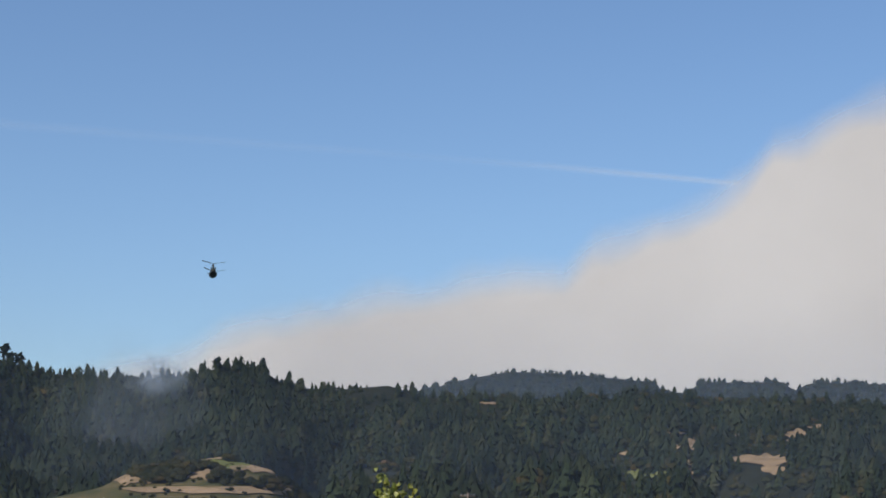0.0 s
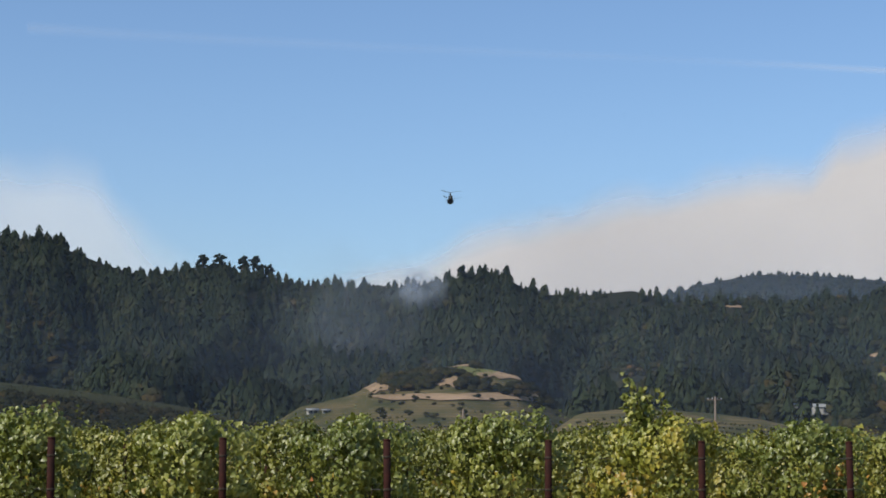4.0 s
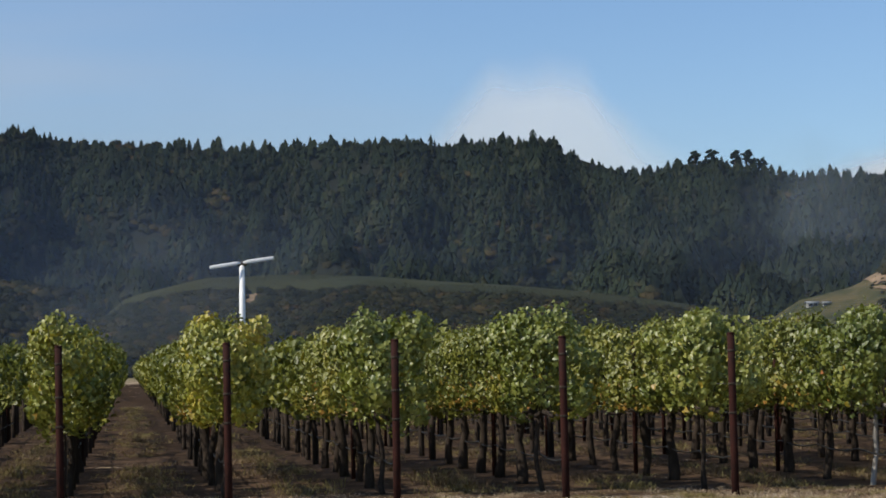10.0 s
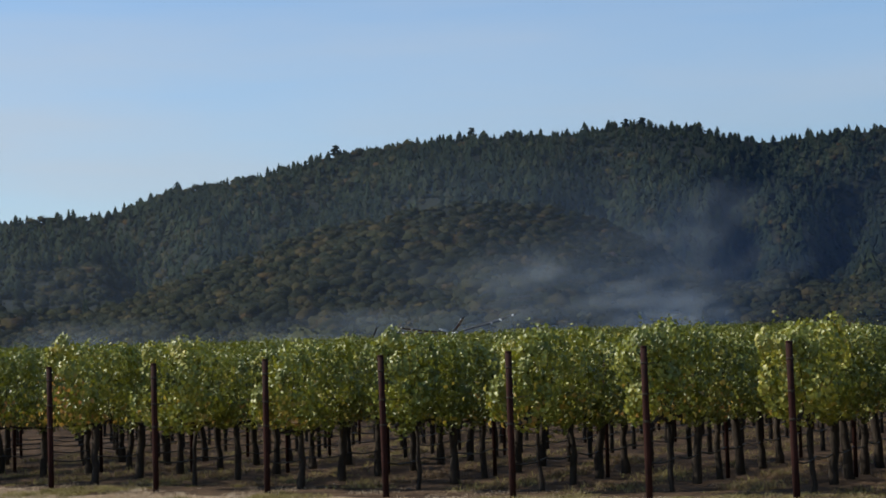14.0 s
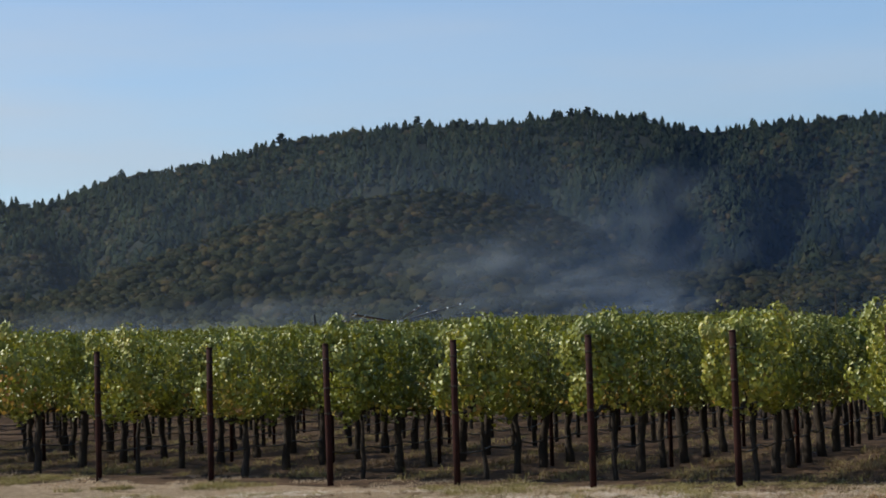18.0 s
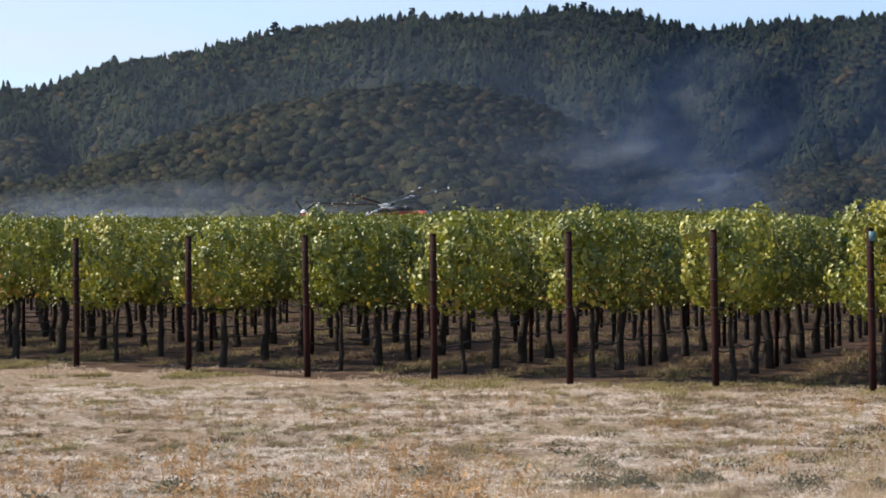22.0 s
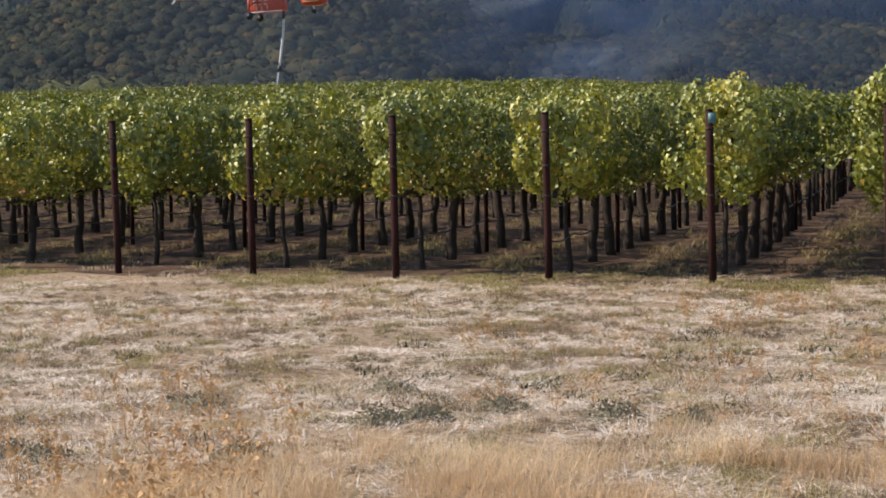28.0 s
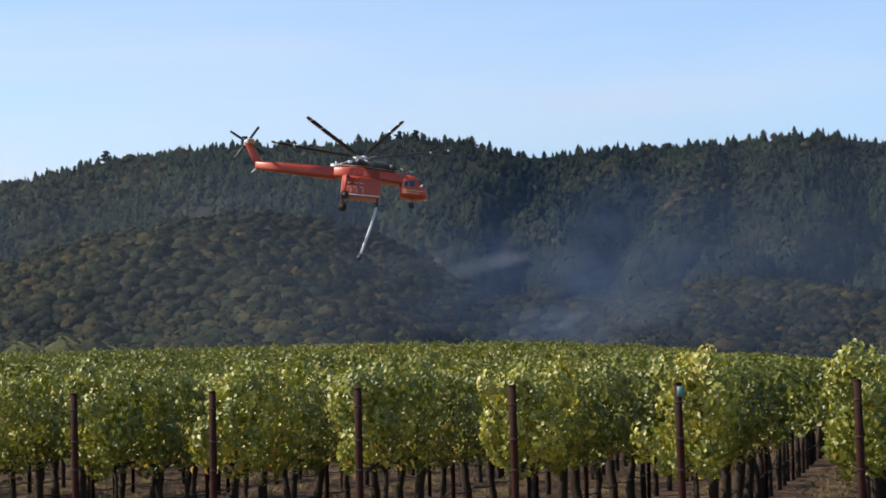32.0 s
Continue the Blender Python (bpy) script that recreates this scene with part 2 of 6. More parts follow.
MAT = {
    "knoll": knoll_material(),
    "ground": ground_material(),
    # besides soil tones, the mottling paints sun patches and shade beneath the vines
    "soil": mottled("vineyard_soil", (0.010, 0.0065, 0.0045), (0.145, 0.090, 0.054), 1.6, 11.0, 0.95, spec=0.1, relief=0.9, depth=0.06),
    # near-black, so that gaps between the trees look like pools of shade
    "hill": mottled("wooded_slope", (0.006, 0.008, 0.005), (0.020, 0.022, 0.012), 0.02, 0.25, 0.95, spec=0.1, relief=0.5, depth=2.0),
    "meadow": slope_material(),
    "field": mottled("vineyard_terrace", (0.08, 0.095, 0.03), (0.16, 0.16, 0.055), 0.05, 0.6, 0.95, spec=0.1),
    "bare": mottled("dry_grass_slope", (0.13, 0.092, 0.05), (0.32, 0.225, 0.14), 0.05, 0.5, 0.95, spec=0.1),
    "conifer": forest("conifer_needles", ((0.0, (0.018, 0.028, 0.018)), (0.5, (0.029, 0.041, 0.022)), (0.85, (0.043, 0.052, 0.027)), (1.0, (0.060, 0.060, 0.032))), 0.9),
    "oak": forest("oak_leaves", ((0.0, (0.020, 0.025, 0.013)), (0.5, (0.033, 0.035, 0.016)), (0.78, (0.051, 0.046, 0.020)), (0.93, (0.074, 0.055, 0.022)), (1.0, (0.092, 0.052, 0.024))), 0.8),
    "field_vine": forest("far_vine_leaves", ((0.0, (0.05, 0.052, 0.02)), (0.6, (0.065, 0.064, 0.025)), (1.0, (0.085, 0.075, 0.03))), 0.8),
    "oak_light": forest("pale_leaves", ((0.0, (0.05, 0.06, 0.022)), (0.6, (0.075, 0.082, 0.028)), (1.0, (0.105, 0.098, 0.034))), 0.8),
    "vine": leafy("vine_leaves", ((0.0, (0.036, 0.050, 0.010)), (0.34, (0.112, 0.130, 0.021)), (0.6, (0.21, 0.214, 0.036)), (0.84, (0.34, 0.29, 0.05)), (1.0, (0.40, 0.26, 0.05))), 0.14, 0.5, 30.0, 0.46, 1.7, (0.32, 0.33, 0.02)),
    "vine_far": leafy("row_vine_leaves", ((0.0, (0.036, 0.050, 0.010)), (0.4, (0.105, 0.12, 0.020)), (0.65, (0.20, 0.20, 0.034)), (0.85, (0.31, 0.27, 0.048)), (1.0, (0.36, 0.24, 0.05))), 0.14, 0.3, 30.0, 0.45, 0.9, (0.33, 0.34, 0.02)),
    # yellowing leaves of the row ends, also brightened to imitate sun on the caps
    "vine_end": leafy("yellowing_lit_vine_leaves", ((0.0, (0.052, 0.072, 0.012)), (0.36, (0.158, 0.178, 0.026)), (0.62, (0.29, 0.285, 0.042)), (0.84, (0.46, 0.375, 0.058)), (1.0, (0.55, 0.27, 0.06))), 0.2, 0.5, 30.0, 0.45, 1.8, (0.40, 0.39, 0.02)),
    "vine_green": leafy("green_vine_leaves", ((0.0, (0.045, 0.066, 0.014)), (0.36, (0.130, 0.158, 0.030)), (0.62, (0.235, 0.250, 0.050)), (0.84, (0.36, 0.345, 0.085)), (1.0, (0.48, 0.35, 0.10))), 0.2, 0.5, 30.0, 0.42, 1.8, (0.31, 0.36, 0.03)),
    "autumn_vine": leafy("autumn_vine_leaves", ((0.0, (0.20, 0.19, 0.03)), (0.4, (0.40, 0.30, 0.05)), (0.7, (0.46, 0.22, 0.06)), (1.0, (0.30, 0.07, 0.035))), 0.3, 0.4, 30.0, 0.42, 1.1),
    "straw": leafy("dry_straw", ((0.0, (0.30, 0.20, 0.12)), (0.5, (0.56, 0.425, 0.28)), (1.0, (0.80, 0.665, 0.49))), 0.3, 0.2, 20.0, 0.6),
    "pale_straw": leafy("pale_straw", ((0.0, (0.52, 0.42, 0.31)), (0.5, (0.80, 0.69, 0.55)), (1.0, (0.94, 0.87, 0.76))), 0.25, 0.2, 20.0, 0.6),
    "gold": leafy("golden_grass", ((0.0, (0.33, 0.195, 0.10)), (0.5, (0.57, 0.39, 0.21)), (1.0, (0.82, 0.66, 0.43))), 0.4, 0.2, 20.0, 0.6),
    "sage": leafy("olive_grass", ((0.0, (0.145, 0.122, 0.045)), (0.5, (0.30, 0.25, 0.095)), (1.0, (0.50, 0.41, 0.19))), 0.3, 0.15, 20.0, 0.7),
    "weed": leafy("rusty_weed", ((0.0, (0.22, 0.11, 0.05)), (0.5, (0.44, 0.25, 0.105)), (1.0, (0.62, 0.41, 0.205))), 0.3, 0.15, 20.0, 0.7),
    "dark_tuft": leafy("dark_tuft_blades", ((0.0, (0.085, 0.068, 0.038)), (0.5, (0.19, 0.155, 0.082)), (1.0, (0.36, 0.295, 0.165))), 0.2, 0.1, 20.0, 0.8),
    "shrub": leafy("grey_green_leaves", ((0.0, (0.11, 0.098, 0.058)), (0.5, (0.23, 0.205, 0.13)), (1.0, (0.40, 0.36, 0.25))), 0.2, 0.1, 20.0, 0.8),
    "bark": mottled("vine_bark", (0.013, 0.009, 0.006), (0.058, 0.041, 0.029), 6.0, 40.0, 0.95, relief=0.9, depth=0.02, stretch=(1, 1, 0.25)),
    "rust": mottled("rusty_steel", (0.009, 0.005, 0.004), (0.046, 0.012, 0.008), 4.0, 45.0, 0.85, 0.0, spec=0.15, relief=0.3, depth=0.004),
}


# ---- shapes ----
def mesh_np(name, verts, faces, mat, smooth=False):
    """A mesh from number arrays; all faces have the same number of corners."""
    me = bpy.data.meshes.new(name)
    verts, faces = np.asarray(verts, dtype=np.float32), np.asarray(faces, dtype=np.int32)
    me.vertices.add(len(verts))
    me.vertices.foreach_set("co", verts.ravel())
    me.loops.add(faces.size)
    me.loops.foreach_set("vertex_index", faces.ravel())
    me.polygons.add(len(faces))
    me.polygons.foreach_set("loop_start", np.arange(0, faces.size, faces.shape[1], dtype=np.int32))
    if smooth:
        me.polygons.foreach_set("use_smooth", np.ones(len(faces), dtype=bool))
    me.update(calc_edges=True)
    if mat:
        me.materials.append(mat)
    return me


def tinted(me, tint, rounded):
    """Give each tree its tint, and its leaves the rounded shading of a whole crown."""
    me.attributes.new("tint", "FLOAT", "POINT").data.foreach_set("value", tint.astype(np.float32))
    me.normals_split_custom_set_from_vertices(rounded)
    return me


def lattice(ix, iy, seed):
    h = (ix.astype(np.int64) * 374761393 + iy.astype(np.int64) * 668265263 + seed * 1442695041) & 0x7FFFFFFF
    h = ((h ^ (h >> 13)) * 1274126177) & 0x7FFFFFFF
    return ((h ^ (h >> 16)) & 0xFFFF) / 65535.0


def fbm(x, y, size, octaves=4, seed=0):
    """Smooth noise from 0 to 1; size is the width of its widest lumps."""
    total, weight, amp = 0.0, 0.0, 1.0
    for o in range(octaves):
        u, v = np.asarray(x) / size + 31.7 * o, np.asarray(y) / size + 17.3 * o
        iu, iv = np.floor(u), np.floor(v)
        fu, fv = u - iu, v - iv
        fu, fv = fu * fu * (3 - 2 * fu), fv * fv * (3 - 2 * fv)
        a, b = lattice(iu, iv, seed + o), lattice(iu + 1, iv, seed + o)
        c, d = lattice(iu, iv + 1, seed + o), lattice(iu + 1, iv + 1, seed + o)
        total = total + amp * ((a * (1 - fu) + b * fu) * (1 - fv) + (c * (1 - fu) + d * fu) * fv)
        weight += amp
        amp, size = amp * 0.5, size * 0.5
    return total / weight


def step(a, b, x):
    t = np.clip((np.asarray(x, dtype=float) - a) / (b - a), 0, 1)
    return t * t * (3 - 2 * t)


def grid_faces(rows, cols):
    i = np.arange(rows - 1)[:, None] * cols + np.arange(cols - 1)[None, :]
    return np.stack([i, i + 1, i + cols + 1, i + cols], -1).reshape(-1, 4)


def scattered(kinds, places, sizes, turns, heights=None, seed=0, lie=None):
    """Many copies of small triangle shapes in one mesh: vertices, faces, and for each vertex its copy's tint and the way out of it."""
    rng = np.random.default_rng(seed)
    pick = rng.integers(0, len(kinds), len(places))
    vs, fs, tint, nor, base = [], [], [], [], 0
    for k, (tv, tf) in enumerate(kinds):
        m = pick == k
        if not m.any():
            continue
        p, s, a = places[m], sizes[m], turns[m]
        h = s if heights is None else heights[m]
        c, d = np.cos(a)[:, None], np.sin(a)[:, None]
        x = (tv[None, :, 0] * c - tv[None, :, 1] * d) * s[:, None] + p[:, :1]
        y = (tv[None, :, 0] * d + tv[None, :, 1] * c) * s[:, None] + p[:, 1:2]
        z = tv[None, :, 2] * h[:, None] + p[:, 2:3]
        vs.append(np.stack([x, y, z], -1).reshape(-1, 3))
        fs.append((tf[None] + base + (np.arange(len(p)) * len(tv))[:, None, None]).reshape(-1, tf.shape[1]))
        base += len(p) * len(tv)
        tint.append(np.repeat(rng.uniform(0, 1, len(p)), len(tv)))
        out = (tv - np.array((0, 0, 0.3))) * (1, 1, 0.6)
        out = out / (np.linalg.norm(out, axis=1)[:, None] + 1e-6)
        way = np.stack([out[None, :, 0] * c - out[None, :, 1] * d, out[None, :, 0] * d + out[None, :, 1] * c, out[None, :, 2] + 0 * c], -1)
        if lie is not None:
            way = way + lie[m][:, None]
        way = way.reshape(-1, 3)
        nor.append(way / (np.linalg.norm(way, axis=1)[:, None] + 1e-6))
    return np.concatenate(vs), np.concatenate(fs), np.concatenate(tint), np.concatenate(nor)


def conifer_shape(seed, tiers=7, round_=6):
    """A conifer of height 1: tiers of long drooping boughs that lie over one another like a ragged cone, up to a thin leader."""
    rng = np.random.default_rng(seed)
    lean, full, blunt = rng.normal(0, 0.02, 2), rng.uniform(0.2, 0.3), rng.uniform(0.55, 0.9)
    v = [(0.1 * np.cos(a), 0.1 * np.sin(a), 0.04) for a in np.arange(5) * 1.2566] + [(*(lean * 0.9), 1.0)]
    f = [(j, (j + 1) % 5, 5) for j in range(5)]
    for k in range(tiers):
        u = 0.04 + 0.78 * k / (tiers - 1)
        ring = full * ((1.02 - u) ** blunt) * rng.uniform(0.88, 1.1) + 0.008
        for j in range(round_ if k < tiers - 1 else 4):
            a, b, w = 6.2832 * j / round_ + 0.55 * k + rng.normal(0, 0.2), rng.uniform(0.36, 0.56), u + rng.normal(0, 0.035)
            r, mid, n = ring * rng.uniform(0.7, 1.12), lean * u, len(v)
            up = min(w + rng.uniform(0.2, 0.3), 0.985)
            v += [(mid[0] + 0.12 * r * np.cos(a), mid[1] + 0.12 * r * np.sin(a), up),
                  (mid[0] + r * np.cos(a - b), mid[1] + r * np.sin(a - b), w - rng.uniform(0.0, 0.07)), (mid[0] + r * np.cos(a + b), mid[1] + r * np.sin(a + b), w - rng.uniform(0.0, 0.07))]
            f.append((n, n + 1, n + 2))
    return np.array(v), np.array(f)


ICO_V = np.array([(0, 0, -1), (.72, -.53, -.45), (-.28, -.85, -.45), (-.89, 0, -.45), (-.28, .85, -.45), (.72, .53, -.45),
                  (.28, -.85, .45), (-.72, -.53, .45), (-.72, .53, .45), (.28, .85, .45), (.89, 0, .45), (0, 0, 1)])
ICO_F = np.array([(0, 1, 2), (1, 0, 5), (0, 2, 3), (0, 3, 4), (0, 4, 5), (1, 5, 10), (2, 1, 6), (3, 2, 7), (4, 3, 8), (5, 4, 9),
                  (1, 10, 6), (2, 6, 7), (3, 7, 8), (4, 8, 9), (5, 9, 10), (6, 10, 11), (7, 6, 11), (8, 7, 11), (9, 8, 11), (10, 9, 11)])


def oak_shape(seed, tufts=60, lumps=4, size=0.075):
    """A broad crown about 1 high: uneven rounded lumps of foliage with small tufts of leaves standing out of them."""
    rng = np.random.default_rng(seed)
    a, r = rng.uniform(0, 1.2, lumps) + 6.2832 * np.arange(lumps) / lumps, 0.28 * np.sqrt(rng.uniform(0.15, 1, lumps))
    mids = np.stack([r * np.cos(a), r * np.sin(a), rng.uniform(0.36, 0.66, lumps)], -1)
    wide = rng.uniform(0.22, 0.33, lumps)
    v, f = [], []
    for k in range(lumps):
        v.append(mids[k] + ICO_V * (wide[k] * rng.uniform(0.82, 1.16, (12, 1))) * (1, 1, 0.9))
        f.append(ICO_F + 12 * k)
    pick = rng.integers(0, lumps, tufts)
    out = rng.normal(0, 1, (tufts, 3)) + np.array((0, 0, 0.45))
    out /= np.linalg.norm(out, axis=1)[:, None]
    p = mids[pick] + out * (wide[pick] * rng.uniform(0.92, 1.12, tufts))[:, None]
    nor = out + rng.normal(0, 0.4, (tufts, 3))
    nor /= np.linalg.norm(nor, axis=1)[:, None]
    e1 = np.cross(nor, rng.normal(0, 1, (tufts, 3)))
    e1 /= np.linalg.norm(e1, axis=1)[:, None]
    e2 = np.cross(nor, e1)
    s = size * rng.uniform(0.6, 1.3, tufts)[:, None]
    v.append(np.stack([p + e1 * s, p - 0.5 * e1 * s + 0.8 * e2 * s, p - 0.5 * e1 * s - 0.8 * e2 * s], 1).reshape(-1, 3))
    f.append(12 * lumps + np.arange(tufts * 3).reshape(-1, 3))
    return np.concatenate(v), np.concatenate(f)


CONIFERS = [conifer_shape(s) for s in range(6)]
OAKS = [oak_shape(s) for s in range(20, 26)]

# ---- ground ----
ROW_TURN = radians(-20.5)
ROW = np.array((math.sin(ROW_TURN), math.cos(ROW_TURN)))
SIDE = np.array((ROW[1], -ROW[0]))


def post_place(i):
    """The foot of the end post of row i, along the gently bent headland."""
    return -27.421 + 2.0158 * i - 0.00006 * i * i, 18.411 + 0.4859 * i - 0.00608 * i * i


HEAD = post_place(9.4)


def dip(x, along=0.0):
    """How far the ground sinks along most of the headland."""
    return 0.085 * step(0.5, 4.5, (np.asarray(x, dtype=float) + 27.4) / 2.016) * step(11.5, 7.0, (np.asarray(x, dtype=float) + 27.4) / 2.016) * step(34, 12, along)


def ground_z(x, y):
    x, y = np.asarray(x, dtype=float), np.asarray(y, dtype=float)
    along = (x - HEAD[0]) * ROW[0] + (y - HEAD[1]) * ROW[1]
    across = (x - HEAD[0]) * SIDE[0] + (y - HEAD[1]) * SIDE[1]
    swell = 0.024 * np.clip(along - 18, 0, 110) * step(2, -32, across)
    return swell * (1 - step(180, 400, along)) - dip(x, along) + 0.05 * (fbm(x, y, 3.0, 3, 5) - 0.5) * step(400, 200, np.hypot(x, y))


def build_ground():
    radii = np.concatenate([[0.0], np.arange(2, 34, 0.5), 34 * 1.06 ** np.arange(1, 86)])
    turns = np.radians(np.linspace(-180, 180, 361))
    r, a = np.meshgrid(radii, turns, indexing="ij")
    x, y = r * np.sin(a), r * np.cos(a)
    v = np.stack([x, y, ground_z(x, y)], -1).reshape(-1, 3)
    ob = new("ground", mesh_np("ground", v, grid_faces(len(radii), len(turns)), MAT["ground"], True))
    return tagged(ob, "flat valley ground with dry straw-coloured grass", "ground", kind="structure")


build_ground()


def build_floor():
    """The tilled strip of soil under the vines, a little above the ground sheet."""
    along = np.concatenate([np.arange(-0.6, 20, 0.4), np.arange(20, 205, 3.0)])
    across = np.arange(-120, 42, 0.3)
    d, i = np.meshgrid(along, across, indexing="ij")
    px, py = post_place(np.maximum(-3, i / 2.0))
    px, py = px + np.minimum(0, i / 2.0 + 3) * 2.03, py + np.minimum(0, i / 2.0 + 3) * 0.5
    wave = 1.7 * (fbm(i, d * 0, 1.8, 4, 8) - 0.45) * step(5, 0, d)
    x, y = px + ROW[0] * (d + wave), py + ROW[1] * (d + wave)
    edge = step(-0.7, 0.3, d)
    v = np.stack([x, y, ground_z(x, y) - 0.02 + edge * (0.035 + 0.05 * (fbm(x, y, 0.8, 3, 6) - 0.3))], -1).reshape(-1, 3)
    ob = new("vineyard_floor", mesh_np("vineyard_floor", v, grid_faces(len(along), len(across)), MAT["soil"], True))
    tagged(ob, "dark tilled soil with dead leaves under the vine rows, sun patches painted in", "soil", kind="structure")


build_floor()


# ---- hills ----
class Hill:
    """A long hill: its crest is named by (turn, rise) pairs in degrees as seen from the headland, at a distance."""

    def __init__(self, crest, far, foot, back, seed, rough=0.16, shape=1.0, trees=0.0, gully=0.0, ravines=()):
        self.turns, self.rises = np.array(crest).T
        self.far, self.foot, self.back, self.seed, self.rough, self.shape, self.trees, self.gully, self.ravines = far, foot, back, seed, rough, shape, trees, gully, ravines

    def z(self, turn, r):
        """The height of the slope at a turn in degrees and a distance."""
        top = self.far * np.tan(np.radians(np.interp(turn, self.turns, self.rises))) + 1.65 - self.trees
        s = np.clip((r - self.foot) / (self.far - self.foot), 0, 1)
        x, y = r * np.sin(np.radians(turn)), r * np.cos(np.radians(turn))
        spur = fbm(np.radians(turn) * self.far, r * 0.35, self.far * 0.11, 4, self.seed) - 0.5
        fall = 1 - step(self.far, self.back, r)
        body = s ** self.shape * (1 - 0.25 * np.sin(np.pi * s) * (1 - s)) + 2.2 * self.rough * spur * np.sin(np.pi * np.minimum(s, 1)) * s ** 0.3
        return np.maximum(top, 0) * body * fall - 0.8 + 0 * x * y - self.gully * self.gullies(turn, r) * np.sin(np.pi * np.minimum(s, 1)) ** 0.7

    def gullies(self, turn, r):
        """Ravines that wind down the slope, as shares of their depth, with smaller ones between the spurs."""
        u = np.radians(turn) * self.far
        u = u + 260 * (fbm(u, r, 520, 2, self.seed + 40) - 0.5) + 0.25 * (r - self.foot)
        deep = 0.0
        for size, share, k in ((230, 0.72, 50), (95, 0.28, 60)):
            deep = deep + share * step(0.2, 1.0, 1 - np.abs(2 * fbm(u, r * 0.32, size, 2, self.seed + k) - 1) * 2.2)
        s = (r - self.foot) / (self.far - self.foot)
        for at_turn, half, share in self.ravines:
            deep = deep + 0.75 * share * step(half, 0, np.abs(turn - at_turn - 3.0 * (s - 0.5) - 4.2 * (fbm(u, r, 260, 3, self.seed + 70) - 0.5)))
        return deep

    def lie(self, turn, r):
        """The upward normals of the slope."""
        d, e = 6.0, math.degrees(6.0 / self.far)
        up = (self.z(turn, r + d) - self.z(turn, r - d)) / (2 * d)
        across = (self.z(turn + e, r) - self.z(turn - e, r)) / (2 * r * radians(e))
        c, k = np.cos(np.radians(turn)), np.sin(np.radians(turn))
        nor = np.stack([-up * k - across * c, -up * c + across * k, np.ones_like(up)], -1)
        return nor / np.linalg.norm(nor, axis=1)[:, None]

    def build(self, name, mat, label, steps=90, width=0.35):
        turns = np.arange(self.turns[0], self.turns[-1] + width, width)
        rs = np.concatenate([np.linspace(self.foot, self.far, steps), np.linspace(self.far, self.back, 12)[1:]])
        r, a = np.meshgrid(rs, turns, indexing="ij")
        v = np.stack([r * np.sin(np.radians(a)), r * np.cos(np.radians(a)), self.z(a, r)], -1).reshape(-1, 3)
        ob = new(name, mesh_np(name, v, grid_faces(len(rs), len(turns)), mat, True))
        return tagged(ob, label, "hill", kind="structure")

    def plant(self, name, label, kinds, mat, count, low, high, height, broad, seed, keep=None, pad=6, grow=0.0, slant=0.75, stunt=1.0):
        """Scatter trees over the front of the slope between two shares of its depth."""
        rng = np.random.default_rng(seed)
        a = rng.uniform(self.turns[0], self.turns[-1], count)
        r = np.sqrt(self.foot ** 2 + ((self.far + pad) ** 2 - self.foot ** 2) * rng.uniform(low, high, count))
        x, y = r * np.sin(np.radians(a)), r * np.cos(np.radians(a))
        ok = np.ones(count, bool) if keep is None else keep(a, (r - self.foot) / (self.far - self.foot), x, y)
        a, r, x, y = a[ok], r[ok], x[ok], y[ok]
        n = len(a)
        crown = stunt * step(0.8, 1.0, (r - self.foot) / (self.far - self.foot))
        h = height * (0.62 + 0.6 * rng.uniform(0, 1, n) ** 1.5) * (1 - 0.34 * crown) * (1 + grow * step(-26, -12, a)) * (0.6 + 0.8 * fbm(x, y, 70, 3, seed))
        p = np.stack([x, y, self.z(a, r) - 0.4 - 0.22 * (1 - stunt) * h], -1)
        v, f, tint, out = scattered(kinds, p, h * broad * (1 + 0.3 * crown) * rng.uniform(0.8, 1.25, n), rng.uniform(0, 6.3, n), h, seed, slant * self.lie(a, r))
        ob = new(name, tinted(mesh_np(name, v, f, mat, True), tint, out))
        return tagged(ob, label, "trees", kind="stuff")


MAIN = Hill([(-75, 4.0), (-62, 4.6), (-54.6, 4.9), (-51.4, 5.0), (-49.7, 5.7), (-47.2, 6.1), (-44.7, 6.75), (-40.7, 7.15), (-38, 7.15), (-35.9, 7.4), (-34, 7.1),
             (-32.2, 6.7), (-29.7, 6.85), (-26, 6.95), (-23.8, 7.05), (-21.6, 6.75), (-16.5, 6.5), (-13.2, 6.65), (-10, 6.6), (-8.3, 6.6), (-6.6, 5.95), (-5.2, 5.55),
             (-3.5, 5.8), (-2.2, 5.75), (-1.1, 5.45), (1.6, 5.3), (2.9, 5.4), (4.0, 5.75), (5.4, 5.6), (6.1, 5.2), (7.5, 5.15), (9.0, 5.3), (10.1, 4.95), (11.9, 4.95),
             (14.2, 4.9), (17.1, 5.0), (19.2, 4.85), (23.5, 4.75), (40, 4.2)], 1900, 820, 2500, 3, 0.16, 1.05, 4.5, 52,
            ((-46.5, 1.8, 0.5), (-38.2, 1.6, 0.6), (-33.6, 1.5, 0.8), (-29.8, 1.4, 0.8), (-27.0, 1.1, 0.6), (-23.4, 1.5, 0.9), (-17.2, 1.7, 0.9), (-12.5, 1.5, 0.6), (-7.6, 1.5, 0.7), (-2.2, 1.6, 0.7), (6.9, 1.5, 1.0), (13.5, 1.6, 0.5)))
MAIN.build("wooded_ridge", MAT["hill"], "long dark wooded ridge behind the valley", 110)
